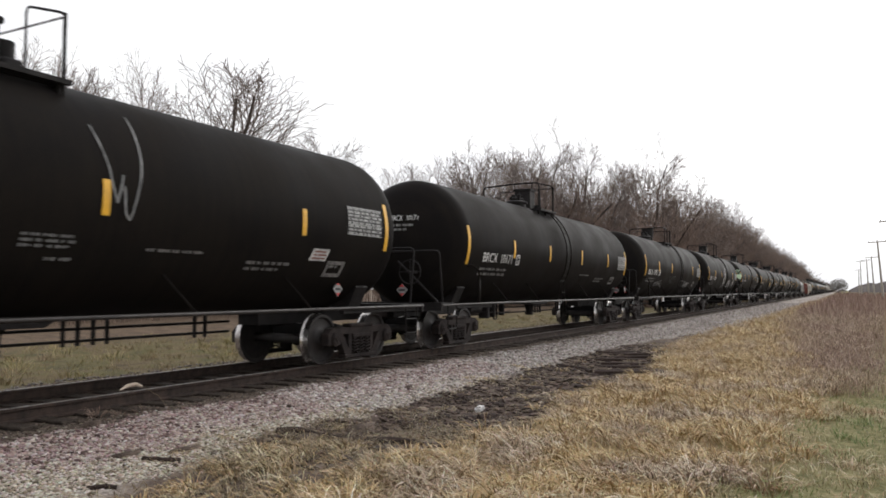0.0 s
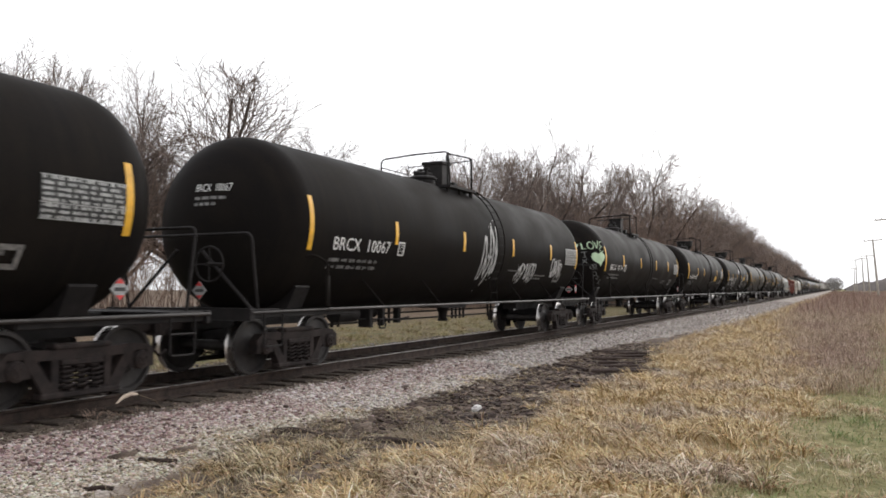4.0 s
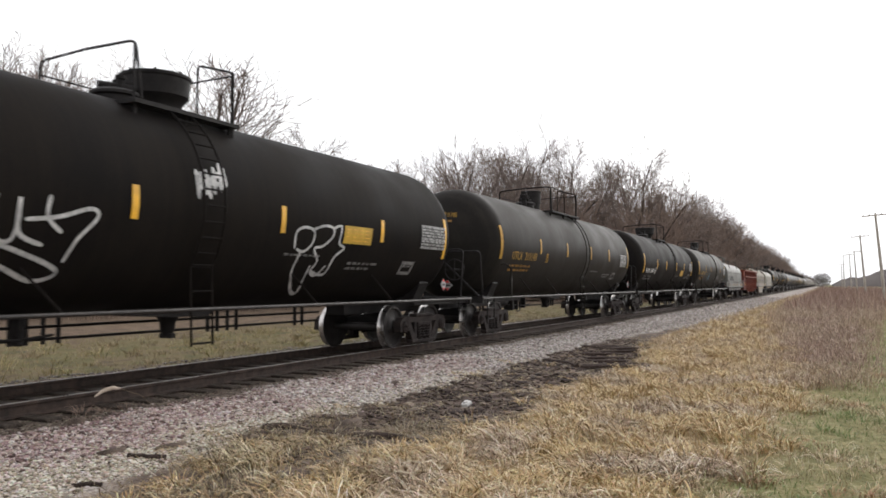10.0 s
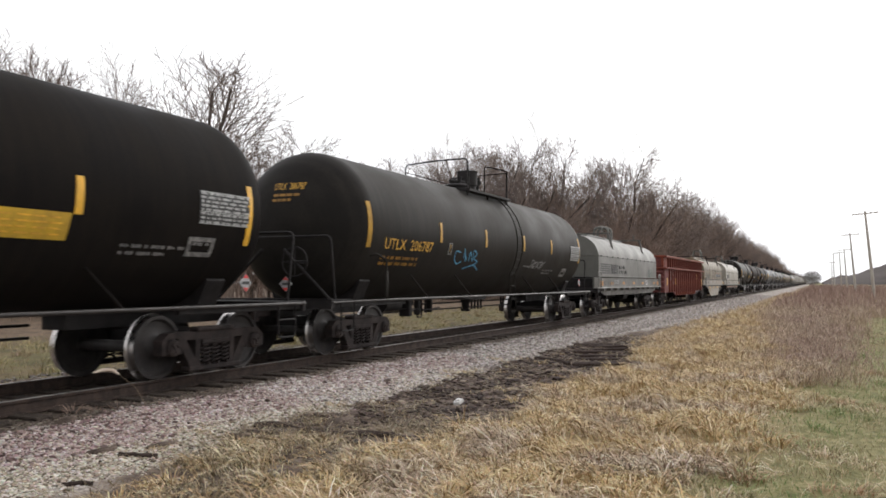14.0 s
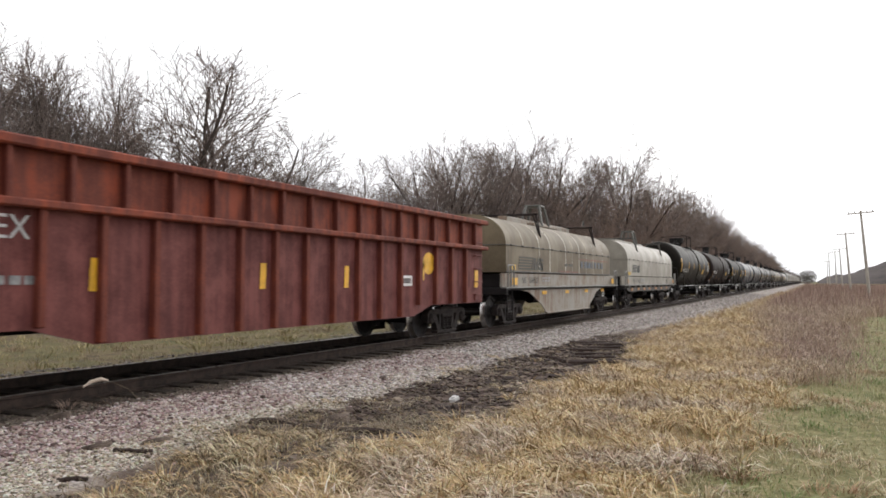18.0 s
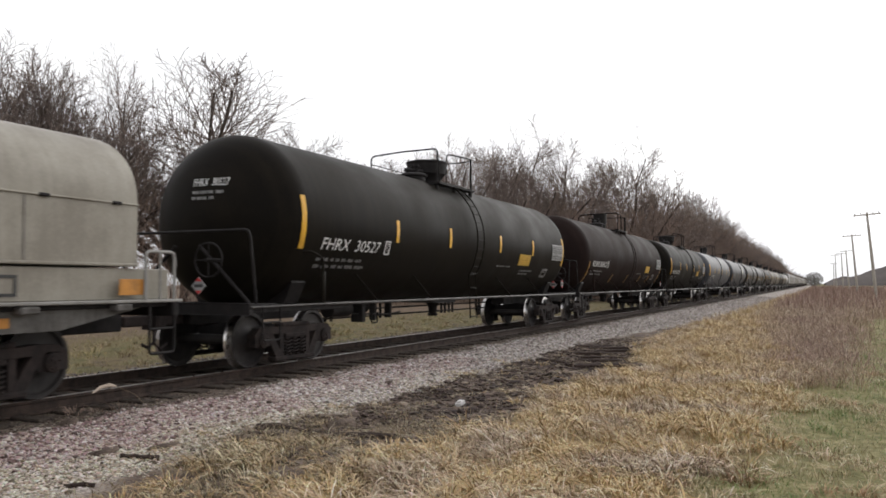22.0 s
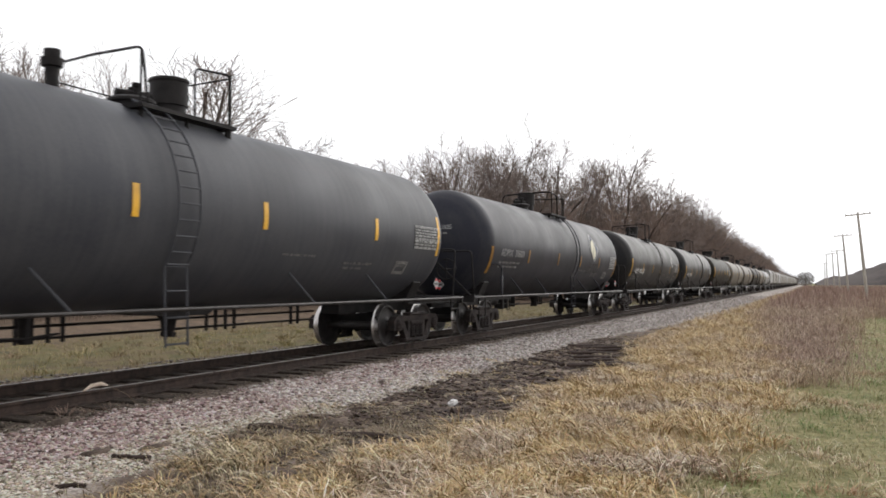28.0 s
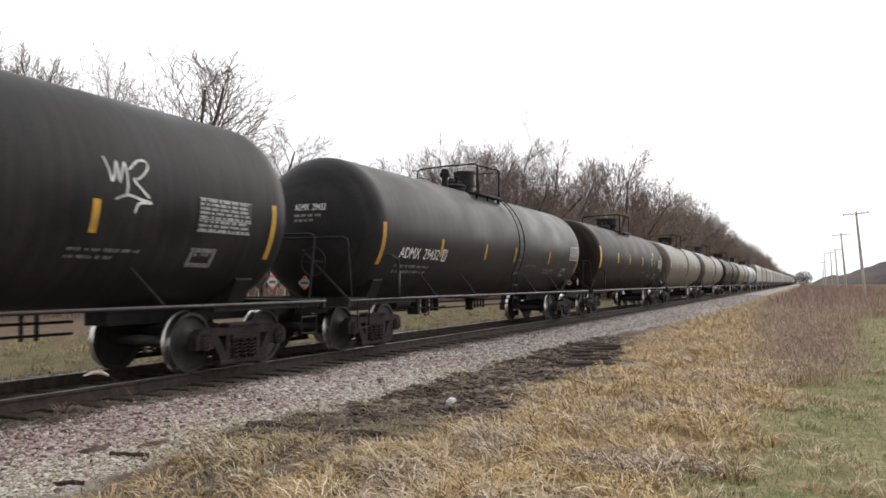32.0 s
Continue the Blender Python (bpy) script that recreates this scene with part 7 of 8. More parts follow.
def make_grass():
    rng = np.random.default_rng(9)
    tan = [(0.0, (0.20, 0.135, 0.095)), (0.35, (0.43, 0.315, 0.215)), (0.75, (0.64, 0.51, 0.37)), (1.0, (0.90, 0.81, 0.67))]
    gold = grass_material("dry_golden_grass", [(0.0, (0.27, 0.170, 0.072)), (0.3, (0.52, 0.355, 0.160)), (0.7, (0.74, 0.555, 0.290)), (1.0, (0.94, 0.82, 0.58))], tan, 0.9, 0.02)
    straw = grass_material("pale_straw", [(0.0, (0.12, 0.088, 0.052)), (0.3, (0.36, 0.275, 0.155)), (0.7, (0.60, 0.485, 0.30)), (1.0, (0.84, 0.755, 0.56))], [(0.0, (0.15, 0.10, 0.05)), (0.4, (0.48, 0.33, 0.16)), (0.8, (0.70, 0.51, 0.28)), (1.0, (0.90, 0.78, 0.54))], 1.3)
    thatch = grass_material("matted_dead_grass", [(0.0, (0.11, 0.080, 0.052)), (0.4, (0.25, 0.185, 0.118)), (0.8, (0.40, 0.32, 0.20)), (1.0, (0.58, 0.52, 0.38))])
    dull_turf = [(0.0, (0.17, 0.135, 0.060)), (0.35, (0.40, 0.315, 0.175)), (0.7, (0.60, 0.48, 0.30)), (1.0, (0.80, 0.69, 0.50))]
    green = grass_material("short_green_grass", [(0.0, (0.10, 0.18, 0.045)), (0.35, (0.20, 0.29, 0.092)), (0.65, (0.34, 0.36, 0.155)), (1.0, (0.64, 0.57, 0.36))], dull_turf, 0.8, -0.03)

    def field(n, lo, hi, y0, y1, power, gap=0.4, rag=0.25):
        """Uneven scatter between two lines across the ground, with bare gaps."""
        y = y0 + (y1 - y0) * rng.random(n) ** power
        a, c = (np.broadcast_to(f(y) if callable(f) else f, n) for f in (lo, hi))
        x = a + (c - a) * rng.random(n) + rng.normal(0, rag, n)
        keep = (np.sin(x * 3.1 + 1.7 * np.sin(y * 0.9)) * np.sin(y * 2.7 + 1.2 * np.sin(x * 1.6)) + rng.normal(0, 0.6, n)) > -gap
        x, y = x[keep], y[keep]
        return np.stack([x, y, ground_z(x, y) - 0.01], 1)

    def sow(name, P, h0, h1, w0, w1, lean, bend, mat, label, wind=(0.0, 0.0)):
        n = len(P)
        tagged(new(name, blades(name, P, rng.uniform(h0, h1, n), rng.uniform(w0, w1, n), lean, bend, mat, rng, wind)), label, "grass", kind="stuff")

    def clump(name, C, per, spread, h, w, droop, mat, label, wind=(0.0, 0.0)):
        tagged(new(name, tufts(name, C, per, spread, h, w, droop, mat, rng, wind)), label, "grass", kind="stuff")
    past_mud = lambda y: edge_mud(y) + 0.05
    # the golden verge
    sow("dry_grass", field(36000, past_mud, edge_gold, 5.0, 46, 1.5, 0.5, 0.2), 0.06, 0.20, 0.005, 0.010, 1.3, 0.7, gold, "golden dry ankle-high grass along the verge", (-0.15, -0.1))
    clump("grass_tussocks", field(3300, past_mud, lambda y: edge_gold(y) + 0.2, 4.6, 38, 1.45, 0.15, 0.15), 34, 0.15, 0.24, 0.011, 0.8, gold, "arching golden dry grass in tussocks", (-0.4, -0.3))
    clump("long_straw", field(420, past_mud, edge_gold, 4.6, 26, 1.3, 0.0, 0.2), 9, 0.10, 0.34, 0.009, 0.6, gold, "long pale bent stalks standing out of the grass", (-0.3, -0.2))
    # dead grass over the rim of the gravel
    clump("matted_grass", field(330, lambda y: edge_gravel(y) + 0.45, lambda y: edge_mud(y) + 0.8, 3.6, 7.1, 0.8, 0.0, 0.2), 40, 0.15, 0.20, 0.011, 1.0, straw, "matted pale dead grass drooping in tufts", (-0.6, -0.5))
    sow("grass_litter", field(9000, lambda y: edge_gravel(y) + 0.2, lambda y: edge_mud(y) + 0.6, 3.4, 9.5, 1.0, 0.1, 0.2), 0.06, 0.18, 0.006, 0.011, 2.4, 0.95, thatch, "dead grass blades lying flat over the soil", (-0.2, -0.3))
    clump("stray_tufts", field(120, lambda y: edge_gravel(y) - 0.2, edge_mud, 5.5, 20, 1.2, 0.0, 0.2), 26, 0.13, 0.12, 0.010, 1.0, straw, "stray tufts of dead grass on mud and gravel", (-0.5, -0.3))
    sow("mud_stubble", field(8000, lambda y: edge_gravel(y) + 0.1, edge_mud, 6.0, 26, 1.3, -0.1, 0.15), 0.04, 0.13, 0.006, 0.012, 2.2, 0.9, thatch, "dead stalks trodden into dark mud", (-0.2, -0.5))
    # short turf
    sow("green_grass", field(62000, lambda y: edge_gold(y) - 0.2, 15.5, 4.0, 44, 1.7, 0.8, 0.35), 0.04, 0.13, 0.005, 0.010, 1.0, 0.6, green, "short green and straw-coloured turf")
    clump("green_tussocks", field(1500, edge_gold, 13.5, 4.5, 30, 1.4, 0.0, 0.3), 22, 0.13, 0.16, 0.008, 0.8, green, "tussocks of half-green grass in the short turf")
    rust = grass_material("rusty_dead_turf", [(0.0, (0.22, 0.12, 0.06)), (0.5, (0.42, 0.26, 0.14)), (1.0, (0.62, 0.45, 0.28))])
    clump("rusty_tufts", np.concatenate([np.array((x, y, 0.0)) + rng.normal(0, 0.16, (9, 3)) for x, y in ((9.0, 9.2), (8.6, 7.3), (9.6, 12.4), (10.3, 16.5), (9.5, 7.0))]), 22, 0.12, 0.12, 0.008, 0.8, rust, "rust-brown dead tufts in the turf")
    sow("trodden_grass", field(14000, 4.5, 14.0, -6.0, 5.0, 1.0, 0.6), 0.05, 0.15, 0.006, 0.011, 1.2, 0.6, thatch, "short trodden straw-coloured grass")
    # further down the line
    sow("far_verge_grass", field(15000, edge_mud, lambda y: edge_gold(y) + 0.5, 30.0, 130, 1.2, 0.9, 0.3), 0.12, 0.34, 0.018, 0.04, 0.9, 0.5, gold, "golden dry grass along the far verge")
    backg = grass_material("shaded_rough_grass", [(0.0, (0.15, 0.15, 0.050)), (0.3, (0.27, 0.235, 0.090)), (0.7, (0.44, 0.35, 0.165)), (1.0, (0.62, 0.51, 0.28))], [(0.0, (0.15, 0.11, 0.062)), (0.5, (0.33, 0.245, 0.14)), (1.0, (0.52, 0.41, 0.26))], 0.5)
    sow("far_side_grass", field(30000, -13.0, -3.5, 4.0, 60, 1.3, 0.0, 0.3), 0.06, 0.19, 0.008, 0.015, 1.0, 0.6, backg, "rough yellow-green grass beyond the track")
    clump("far_side_tufts", field(520, -11.0, -3.8, 6.0, 50, 1.3, 0.0, 0.3), 24, 0.22, 0.26, 0.013, 0.6, backg, "tufts of rough yellow-green grass beyond the track")
    weed = grass_material("red_brown_weeds", [(0.0, (0.20, 0.120, 0.098)), (0.5, (0.35, 0.225, 0.185)), (1.0, (0.52, 0.38, 0.31))])
    stalk = grass_material("tan_stalks", [(0.0, (0.24, 0.165, 0.110)), (0.5, (0.44, 0.325, 0.22)), (1.0, (0.66, 0.53, 0.39))], [(0.0, (0.22, 0.14, 0.11)), (0.5, (0.39, 0.265, 0.205)), (1.0, (0.56, 0.42, 0.33))], 0.25)
    n = 26000
    y = 46 + 230 * rng.random(n) ** 1.5
    x = 6.9 + 0.004 * y + 44 * rng.random(n) ** 1.2
    P = np.stack([x, y, ground_z(x, y)], 1)
    tagged(new("tall_weeds", blades("tall_weeds", P, rng.uniform(0.6, 1.55, n), rng.uniform(0.012, 0.028, n) * (0.6 + y / 90), 0.35, 0.25, weed, rng)), "reddish brown dead weeds standing in the field", "weeds", kind="stuff")
    n = 30000
    y = 14 + 54 * rng.random(n) ** 1.05
    inner, outer = edge_gold(y) - 0.1, np.interp(y, [14, 18, 25, 40, 46, 70], [9.2, 9.7, 10.0, 10.9, 14.0, 22.0])
    x = inner + (outer - inner) * rng.random(n) ** 1.2 + rng.normal(0, 0.45, n)
    P = np.stack([x, y, ground_z(x, y)], 1)
    H = rng.uniform(0.25, 0.62, n) * (0.55 + 0.9 * smooth01(y, 14, 50))
    tagged(new("brown_stalks", blades("brown_stalks", P, H, rng.uniform(0.006, 0.013, n) * (0.8 + y / 60), 0.9, 0.6, stalk, rng)), "thin pinkish tan stalks at the edge of the field", "weeds", kind="stuff")


# ---- trees ----
def prisms(segs, n, mat, name):
    A = np.array([s[0] for s in segs])
    B = np.array([s[1] for s in segs])
    ra, rb = np.array([s[2] for s in segs]), np.array([s[3] for s in segs])
    d = B - A
    d /= np.linalg.norm(d, axis=1)[:, None] + 1e-9
    ref = np.where(np.abs(d[:, 2:3]) > 0.9, np.array([[1.0, 0, 0]]), np.array([[0, 0, 1.0]]))
    u = np.cross(d, ref)
    u /= np.linalg.norm(u, axis=1)[:, None] + 1e-9
    w = np.cross(d, u)
    t = 2 * np.pi * np.arange(n) / n
    ring = np.cos(t)[None, :, None] * u[:, None] + np.sin(t)[None, :, None] * w[:, None]
    V = np.concatenate([A[:, None] + ring * ra[:, None, None], B[:, None] + ring * rb[:, None, None]], 1)
    k = np.arange(n)
    F = np.stack([k, (k + 1) % n, n + (k + 1) % n, n + k], 1)[None] + (np.arange(len(segs)) * 2 * n)[:, None, None]
    return raw_mesh(name, V.reshape(-1, 3), F.reshape(-1, 4), mat, True)


def grow_tree(seed, limbs, kids, thin):
    """A bare tree one unit high: short trunk, limbs that fan up and out, side branches and twigs that curve towards the light."""
    rnd = random.Random(seed)
    wood, twigs = [], []
    steps = (3, 9, 5, 3, 1)
    wander = (0.04, 0.09, 0.14, 0.20, 0.15)
    rise = (0.0, 0.03, 0.05, 0.07, 0.08)
    lobes = [rnd.uniform(0, 6.28) for _ in range(3)]

    def inside(q):
        """A domed crown with a lobed rim."""
        a = math.atan2(q.y, q.x)
        rim = 0.48 * (1 + 0.14 * math.sin(3 * a + lobes[0]) + 0.09 * math.sin(5 * a + lobes[1] + 6 * q.z))
        rr = math.hypot(q.x, q.y) / rim
        hh = max(q.z - 0.40, 0) / (0.60 * (1 + 0.06 * math.sin(4 * a + lobes[2])))
        return rr * rr + hh * hh

    def reach(p, d):
        k = 0.1
        while inside(p + d * k) < 1.0 and k < 1.5:
            k += 0.03
        return k

    def grow(p, d, length, r, level):
        n = steps[level]
        side = 1.0
        plane = d.orthogonal().normalized()
        plane.rotate(Matrix.Rotation(rnd.uniform(0, 6.28), 3, d))
        end = max(thin, r * (0.30 if level < 3 else 0.6))
        for i in range(n):
            d = (d + Vector((rnd.gauss(0, wander[level]), rnd.gauss(0, wander[level]), rnd.gauss(rise[level], wander[level] * 0.4)))).normalized()
            q = p + d * (length / n)
            ra, rb = r + (end - r) * i / n, r + (end - r) * (i + 1) / n
            (wood if level < 2 else twigs).append((tuple(p), tuple(q), ra, rb))
            p = q
            if 0 < level < 4 and (i > 1 or level > 1):
                for _ in range(kids[level]):
                    side = -side
                    out = plane.copy()
                    out.rotate(Matrix.Rotation(rnd.gauss(0, 0.7), 3, d))
                    lean = rnd.uniform(0.45, 0.95)
                    e = (d * math.cos(lean) + out * side * math.sin(lean)).normalized()
                    left = (n - i) / n
                    grow(p, e, min(length * (0.22 + 0.44 * left) * rnd.uniform(0.7, 1.1), reach(p, e) * 1.08 + 0.01), max(rb * rnd.uniform(0.42, 0.62), thin), level + 1)
        if level == 0:
            for k in range(limbs):
                a = 2 * math.pi * (k * 0.618 + rnd.uniform(-0.08, 0.08))
                s = 0.12 + 0.95 * math.sqrt((k + 0.4) / limbs)
                out = Vector((math.sin(s) * math.cos(a), math.sin(s) * math.sin(a), math.cos(s)))
                grow(p - Vector((0, 0, rnd.uniform(0.0, 0.05))), out, reach(p, out) * rnd.uniform(0.86, 1.0), 0.0135 * rnd.uniform(0.7, 1.15), 1)
    grow(Vector((0, 0, -0.02)), Vector((rnd.uniform(-0.1, 0.1), rnd.uniform(-0.1, 0.1), 1)).normalized(), rnd.uniform(0.12, 0.2), 0.019, 0)
    return prisms(wood, 5, M_BARK, "trunk"), prisms(twigs, 3, M_TWIG, "crown")


def make_trees():
    heavy = [grow_tree(s, n, (0, 2, 2, 1, 0), 0.0009) for s, n in ((101, 11), (102, 10), (103, 12), (104, 11))]
    light = [grow_tree(s, n, (0, 2, 1, 1, 0), 0.0013) for s, n in ((201, 9), (202, 8), (203, 9))]
    rnd = random.Random(12)

    def plant(mesh, x, y, h, wide, label):
        t = thing("bare_tree", label, "tree", "trees of the wood", at=Matrix.LocRotScale((x, y, float(ground_z(x, y)) - 0.05), Euler((0, 0, rnd.uniform(0, 6.28))), (h * wide, h * wide, h)))
        part("trunk", mesh[0], None, t)
        part("crown", mesh[1], None, t)
    for k, (d, s, h, wide) in enumerate(TREES_NEAR + TREES_WOOD):
        plant(heavy[k % 4], EYE[0] - d, s, h, wide, "tall bare grey-brown tree with fine twigs" if h > 11 else "bare grey-brown tree with a broad crown")
    y, k = 118.0, 0
    while y < 420:
        for row in (0, 1):
            x = -8.6 - row * 6 - rnd.uniform(0, 2.0)
            h = rnd.uniform(13.5, 15.5)
            plant(light[k % 3], x, y + rnd.uniform(-2, 2), h, rnd.uniform(0.75, 1.0), "bare tree in the wood along the track")
            k += 1
        y += rnd.uniform(6.5, 9.5)
    return light


def make_brush(light):
    """Thin stems and saplings that fill the edge of the wood."""
    rng = np.random.default_rng(33)
    segs = []

    def stems(n, xf, y0, y1, h0, h1, r):
        y = y0 + (y1 - y0) * rng.random(n)
        for yy in y:
            x = xf(yy) - 7 * rng.random() ** 1.3
            h = rng.uniform(h0, h1)
            p = np.array([x, yy, float(ground_z(x, yy)) - 0.05])
            d = np.array([rng.normal(0, 0.22), rng.normal(0, 0.22), 1.0])
            for i in range(3):
                q = p + d * h / 3
                segs.append((tuple(p), tuple(q), r * (1 - 0.28 * i), r * (0.72 - 0.28 * i)))
                for _ in range(3):
                    e = d + rng.normal(0, 0.6, 3)
                    segs.append((tuple(q), tuple(q + e * h * 0.22), r * 0.4, r * 0.15))
                p = q
                d = d + np.array([rng.normal(0, 0.25), rng.normal(0, 0.25), 0])
    edge = lambda y: float(np.interp(y, [0, 40, 70, 80, 120, 420], [-17, -19, -15, -4.5, -4.2, -4.2]))
    stems(2600, edge, 4, 118, 2.0, 5.5, 0.022)
    stems(2200, lambda y: edge(y) - 1.5, 70, 200, 4.0, 9.0, 0.035)
    stems(1300, edge, 118, 420, 3.0, 8.0, 0.05)
    me = prisms(segs, 3, M_BRUSH, "undergrowth")
    tagged(new("undergrowth", me), "tangle of brown saplings and brush at the edge of the wood", "undergrowth", kind="stuff")


def make_distance():
    # far wood on one side, a hill with trees on the other
    rng = np.random.default_rng(44)
    segs = []
    for _ in range(3000):
        y = 230 + 1200 * rng.random() ** 1.7
        x = -7.0 - 45 * rng.random() ** 1.5
        k = 1 + (y - 230) / 900
        h = rng.uniform(7, 12) if y < 340 else rng.uniform(8, 13)
        p = np.array([x, y, -0.3])
        d = np.array([rng.normal(0, 0.15), rng.normal(0, 0.15), 1.0])
        q = p + d * h * 0.55
        segs.append((tuple(p), tuple(q), 0.09 * k, 0.07 * k))
        for _ in range(9):
            e = np.array([rng.normal(0, 0.42), rng.normal(0, 0.42), rng.uniform(0.4, 1.0)])
            s0 = p + (q - p) * rng.uniform(0.3, 1.0)
            segs.append((tuple(s0), tuple(s0 + e * h * 0.45), 0.055 * k, 0.03 * k))
    tagged(new("far_wood", prisms(segs, 3, surface("far_wood", (0.155, 0.122, 0.105), (0.095, 0.076, 0.068), 0.95, 0, 0.3, 3, 0, 0.1, island=0.6), "far_wood")), "distant bare brown wood along the line", "wood", kind="stuff")
    # hill
    xs, ys = np.linspace(14, 520, 80), np.linspace(620, 900, 24)
    X, Y = np.meshgrid(xs, ys)
    prof = np.interp(X, [14, 22, 45, 60, 80, 120, 180, 320, 520], [2.0, 4.5, 8, 14, 22, 30, 36, 40, 42])
    fall = np.sin(np.clip((Y - 620) / 280, 0, 1) * np.pi) ** 0.7
    Z = -0.35 + prof * fall + np.abs(rng.normal(0, 1.4, X.shape)) * (prof > 2) * fall
    i = (np.arange(23)[:, None] * 80 + np.arange(79)[None]).ravel()
    me = raw_mesh("hill", np.stack([X.ravel(), Y.ravel(), Z.ravel()], 1), np.stack([i, i + 1, i + 81, i + 80], 1), surface("hillside", (0.085, 0.070, 0.064), (0.045, 0.039, 0.038), 0.95, 0, 0.02, 0.4, 0, 0.1), True)
    tagged(new("hill", me), "low grey-brown wooded hill in the distance", "hill", kind="structure")
    # lone round tree by the end of the track
    rngt = random.Random(5)
    t = thing("round_tree", "small dense round tree beside the line far off", "tree", at=pose(7.4, 420, 0))
    b = Build().tube([(0, 0, -0.4), (0.1, 0, 3.0), (0, 0.1, 5.0)], [0.25, 0.2, 0.12], 8)
    part("trunk", b, M_BARK, t)
    m = 1500
    th, ph, rr = rng.uniform(0, 2 * np.pi, m), np.arccos(rng.uniform(-1, 1, m)), rng.random(m) ** 0.45
    P = np.stack([4.2 * rr * np.sin(ph) * np.cos(th), 4.2 * rr * np.sin(ph) * np.sin(th), 3.4 + 3.6 * rr * np.cos(ph)], 1)
    part("crown", scatter_mesh("crown", P, rng.uniform(0.12, 0.34, m), OCTA_V, OCTA_F, surface("dull_foliage", (0.26, 0.24, 0.22), (0.15, 0.14, 0.13), 0.95, 0, 1, 5, 0, 0.1, island=0.4), rng), None, t)


def make_poles():
    def pole(x, y, h, arms, lean):
        p = thing("utility_pole", "weathered leaning wooden utility pole with crossarm", "utility pole", "poles beside the road", at=pose(x, y, float(ground_z(x, y)), 0, lean, 0))
        part("post", Build().tube([(0, 0, -0.6), (0, 0, h * 0.5), (0, 0, h)], [0.17, 0.15, 0.11], 10), M_POLE, p)
        for i in range(arms):
            z = h - 0.25 - 0.75 * i
            a = part("crossarm", Build().box(-1.25, 1.25, -0.06, 0.06, z - 0.07, z + 0.07, 0.01), M_POLE, p)
            for q in (-1.1, -0.55, 0.55, 1.1):
                part("insulator", Build().lathe([(z + 0.07, 0.04), (z + 0.16, 0.06), (z + 0.22, 0.04), (z + 0.24, 0.01)], 8, "z", (q, 0, 0)), M_GREYPANEL, a)
    for x, y, h, arms, lean in POLES:
        pole(x, y, h, arms, lean)


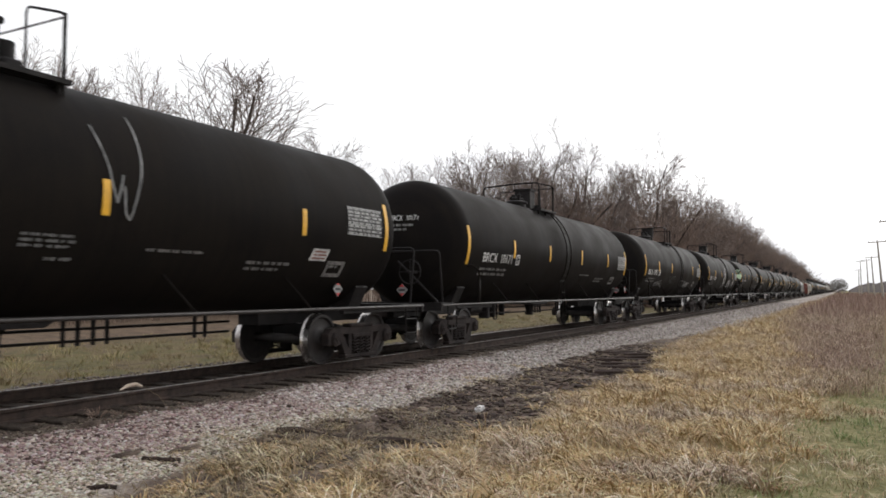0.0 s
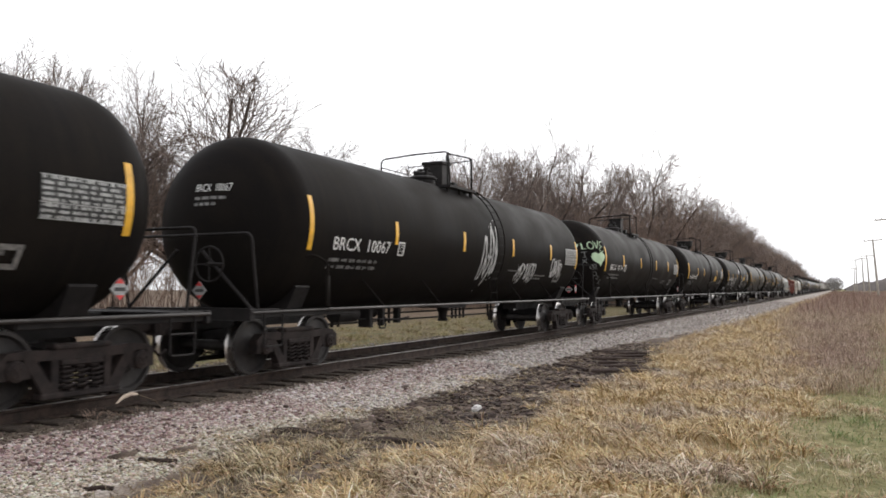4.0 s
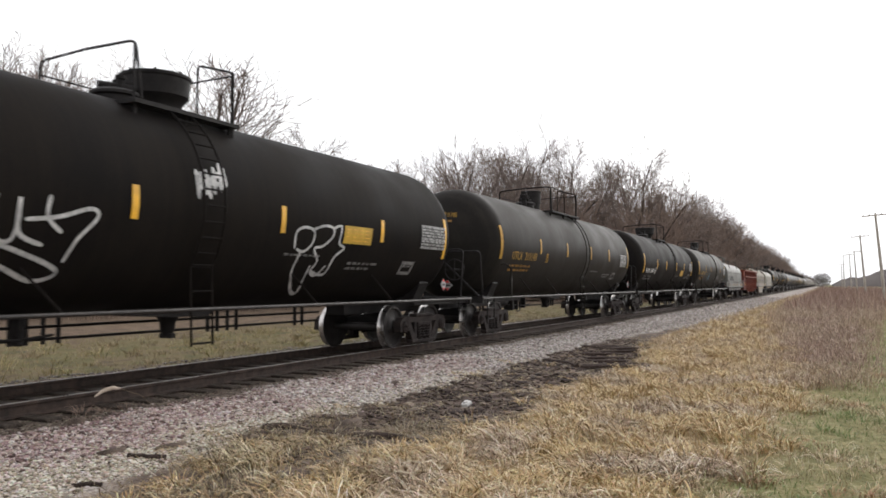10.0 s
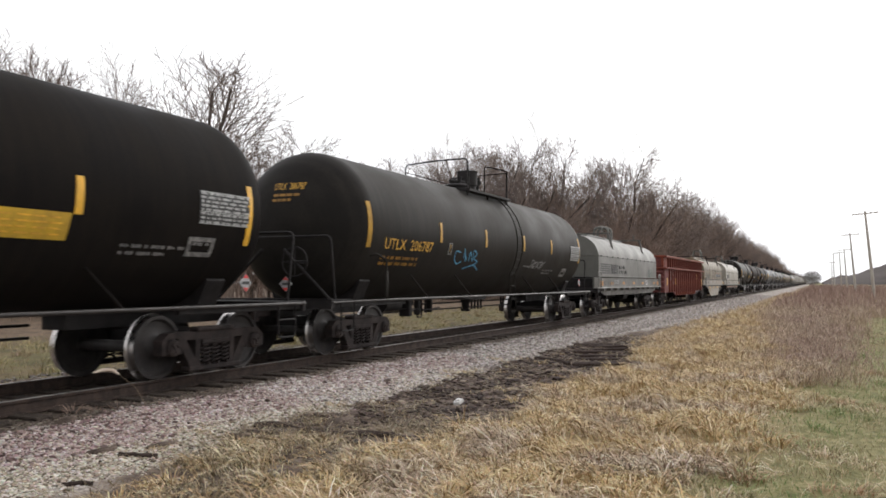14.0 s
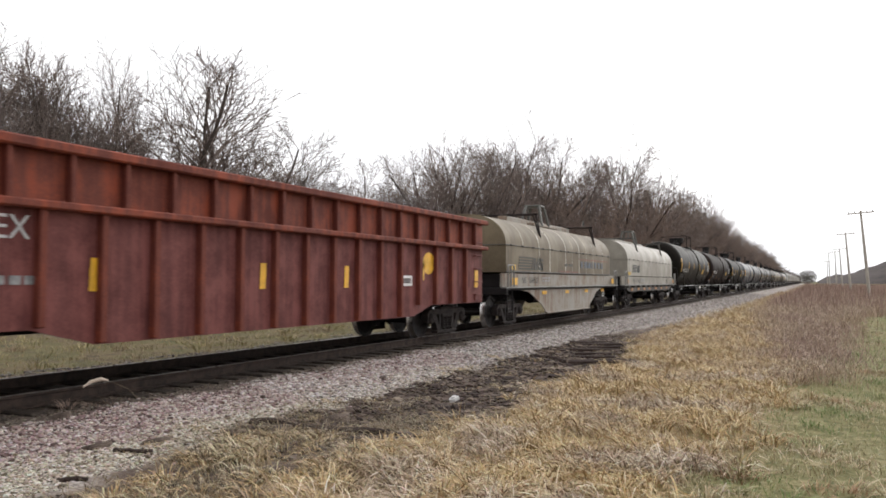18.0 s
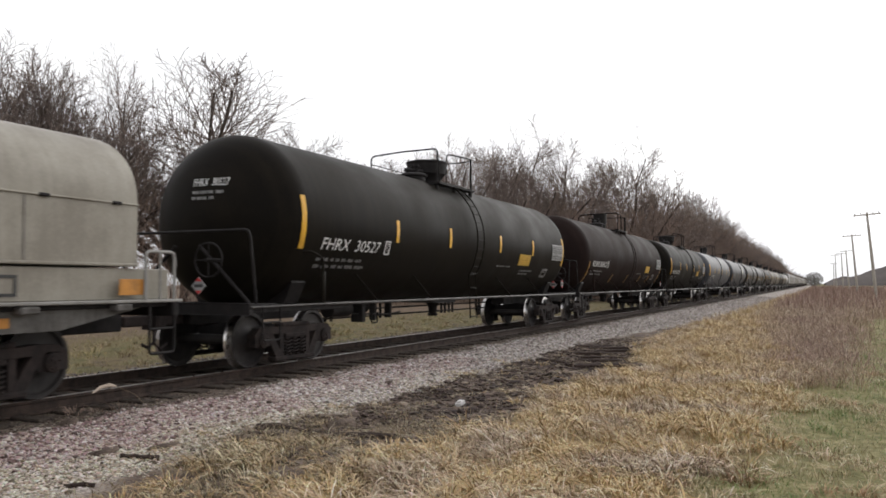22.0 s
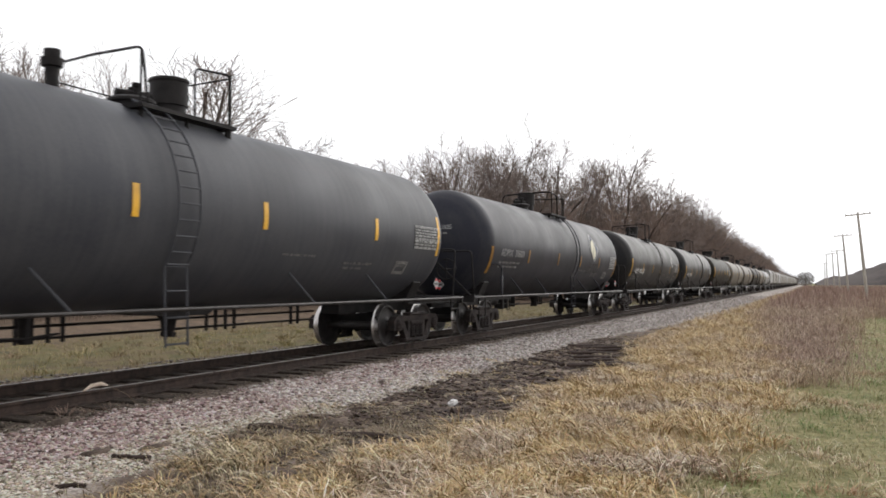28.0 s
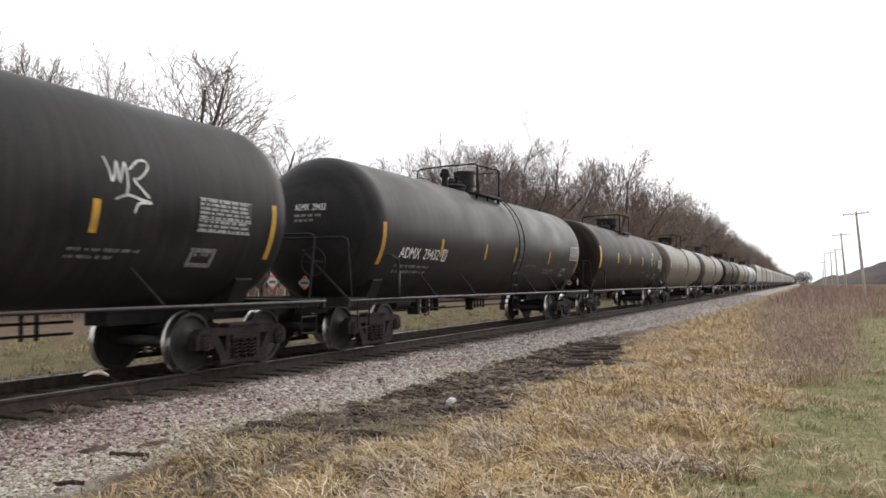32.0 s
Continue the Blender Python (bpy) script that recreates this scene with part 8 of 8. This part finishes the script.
# ---- small things beside the track ----
def make_small():
    b = Build()
    b.plate([(-0.16, -0.05), (0.02, -0.12), (0.20, -0.03), (0.16, 0.05), (-0.02, 0.10), (-0.14, 0.06)], -0.02, 0.04, "z")
    b.plate([(-0.10, -0.04), (0.06, -0.08), (0.12, 0.0), (0.02, 0.06)], 0.035, 0.075, "z")
    rock = new("paper_scrap", b.mesh("paper_scrap", M_WHITE, 0))
    rock.matrix_basis = pose(4.68, 10.3, float(ground_z(4.68, 10.3)) + 0.04, 18, -20, 30)
    rock.scale = (0.4, 0.4, 0.75)
    tagged(rock, "crumpled white scrap of litter on the mud", "litter")
    global REED
    REED = thing("dry_reed", "dry reed with a pale drooping plume beside the rail", "reed", at=pose(*REED_AT))
    part("stalk", Build().tube([(0, 0, -0.05), (0.0, -0.22, 0.20), (0.0, -0.50, 0.355)], [0.004, 0.0035, 0.003], 6), surface("dry_stalk", (0.20, 0.15, 0.10), (0.12, 0.09, 0.06), 0.8), REED)
    part("plume", Build().tube([(0.0, -0.50, 0.355), (0.0, -0.60, 0.39), (0.0, -0.73, 0.385), (0.0, -0.85, 0.34)], [0.012, 0.026, 0.024, 0.008], 8), surface("reed_plume", (0.55, 0.46, 0.38), (0.36, 0.29, 0.23), 0.9, 0, 12, 80, 0.5), REED, "pale feathery plume")
    tuft = tufts("brown_tuft", np.array([(1.25, 7.05, 0.0), (1.35, 7.3, 0.0), (1.2, 6.8, 0.0)]), 40, 0.10, 0.17, 0.007, 0.7, M_BRUSH, np.random.default_rng(3))
    tagged(new("brown_tuft", tuft), "tuft of brown dead grass beside the rail", "grass", kind="stuff")
    rnd = random.Random(77)
    earth = surface("caked_earth", (0.125, 0.095, 0.076), (0.048, 0.036, 0.030), 0.95, 0.0, 9, 60, 0.7, 0.15)
    for x, y, L in ((2.7, 11.8, 0.17), (2.85, 5.75, 0.20), (3.15, 6.25, 0.24), (2.45, 8.9, 0.12), (3.9, 7.4, 0.28), (4.1, 8.1, 0.30), (3.75, 9.3, 0.2), (4.3, 9.2, 0.26), (4.9, 11.4, 0.22), (5.2, 12.6, 0.26), (4.6, 13.0, 0.2), (1.62, 6.4, 0.2)):
        n = 11
        b = Build()
        ring = [(L * (1 + rnd.uniform(-0.25, 0.25)) * math.cos(2 * math.pi * k / n), L * 0.45 * (1 + rnd.uniform(-0.3, 0.3)) * math.sin(2 * math.pi * k / n)) for k in range(n)]
        hgt = rnd.uniform(0.025, 0.045)
        vs = [(a, c, -0.03) for a, c in ring] + [(a * 0.8, c * 0.75, hgt * rnd.uniform(0.6, 1.1)) for a, c in ring] + [(0, 0, hgt * 1.2)]
        fs = [(k, (k + 1) % n, n + (k + 1) % n, n + k) for k in range(n)] + [(n + k, n + (k + 1) % n, 2 * n) for k in range(n)]
        b.add(vs, fs)
        ob = new("mud_clod", b.mesh("mud_clod", earth, 60))
        ob.matrix_basis = pose(x, y, float(ground_z(x, y)), 0, 0, rnd.uniform(50, 130))
        tagged(ob, "dark clod of mud and rotten wood on the gravel", "mud clod", "clods beside the track")
    rotten = surface("rotten_timber", (0.070, 0.050, 0.042), (0.022, 0.016, 0.014), 0.95, 0.0, 5, 50, 0.6, 0.15, (1, 8, 8))
    for k in range(9):
        y = 16.1 + k * 0.66
        L = rnd.uniform(0.5, 0.75)
        b = Build().box(-L, L, -0.09, 0.09, -0.08, rnd.uniform(0.04, 0.07), 0.02)
        ob = new("old_tie", b.mesh("old_tie", rotten, 30))
        x = 5.25 - 0.235 * (y - 16.2) + rnd.uniform(-0.15, 0.15)
        ob.matrix_basis = pose(x, y, float(ground_z(x, y)) + 0.01, 0, rnd.uniform(-3, 3), 14 + rnd.uniform(-6, 6))
        tagged(ob, "old dark railway tie half sunk in mud", "railway tie", "discarded ties")
    for (x0, y0), (x1, y1), rad in LOGS:
        n = 7
        pts = [(x0 + (x1 - x0) * k / n + rnd.uniform(-0.03, 0.03), y0 + (y1 - y0) * k / n + rnd.uniform(-0.03, 0.03)) for k in range(n + 1)]
        b = Build().tube([(x, y, float(ground_z(x, y)) + rad * 0.35) for x, y in pts], [rad * rnd.uniform(0.6, 1.1) for _ in pts], 9)
        ob = new("rotten_log", b.mesh("rotten_log", rotten, 50))
        tagged(ob, "rotten dark log lying at the edge of the gravel", "log", "logs beside the track")


LOGS = [((3.44, 7.46), (5.15, 7.56), 0.055), ((3.19, 5.68), (3.49, 5.8), 0.035), ((3.69, 4.61), (3.92, 4.72), 0.035), ((4.98, 9.58), (5.17, 9.88), 0.06), ((3.61, 16.9), (4.63, 16.05), 0.06)]
# trees across the clearing: distance across from the camera's line, way along the track, height, breadth
TREES_NEAR = [(36, 20.5, 12.8, 0.95), (36, 25.0, 13.3, 0.95), (38, 28.6, 13.9, 0.9), (35, 30.6, 13.9, 0.6), (33, 35.0, 13.7, 1.3), (32, 40.0, 11.7, 1.2), (36, 47.0, 10.4, 0.95), (38, 53, 9.6, 0.8), (41, 24.5, 13.2, 0.9), (37, 32.4, 14.1, 0.85)]
# the nearer end of the wood along the track
TREES_WOOD = [(40, 60.0, 11.2, 0.9), (36, 64.5, 12.6, 0.95), (31, 65.6, 13.9, 0.95), (29, 71.6, 16.2, 0.95), (28, 78.5, 17.8, 0.9), (27, 86.0, 17.8, 0.85), (26, 92.5, 16.8, 0.75), (33, 80, 16.0, 0.9), (20, 92.5, 18.4, 0.95), (20, 110.0, 18.0, 0.8), (19, 131.0, 17.5, 0.75), (18.5, 150.0, 16.9, 0.75), (17.5, 172.0, 16.0, 0.8)]
POLES = [(14.6, 92.2, 9.0, 1, -4.5), (14.5, 132.5, 9.0, 1, -4), (15.3, 194.6, 9.0, 1, -3), (15.0, 226.4, 9.5, 1, -2), (14.2, 268.9, 10.5, 1, -1), (14.3, 315.7, 9, 1, 0)]

SPEED = 10.83
REED_AT = (1.45, 7.75, -0.20)


def motions():
    for car in TRAIN:
        y = car.location.y
        walk(car, [(t, pose(0, y - SPEED * t, 0)) for t in (0.0, 8.0, 16.0, 24.0, 32.0)])
    # every wheelset rolls; those at the same end of their trucks share one set of keys
    spin = math.degrees(SPEED / WHEEL_R)
    for s in (-1, 1):
        same = [w for w in MOVING_WHEELS if w.location.y * s > 0]
        walk(same[0], [(k / 25, pose(0, s * AXLE, WHEEL_R, (spin * k / 25) % 360.0)) for k in range(801)])
        keys = same[0].animation_data
        for w in same[1:]:
            w.rotation_mode = "QUATERNION"
            d = w.animation_data_create()
            d.action = keys.action
            d.action_slot = keys.action_slot
    # the reed sways in the wind of the train
    walk(REED, [(t, pose(*REED_AT, 7 * math.sin(t * 2.1) + 4 * math.sin(t * 5.3), 3 * math.sin(t * 3.1), 8 * math.sin(t * 1.7))) for t in [k * 0.4 for k in range(81)]])


make_ground()
TRACK = make_track()
TRAIN.extend(make_train())
make_trees_light = make_trees()
make_brush(make_trees_light)
make_distance()
make_poles()
make_small()
make_gravel()
make_grass()
make_ties(TRACK)
motions()
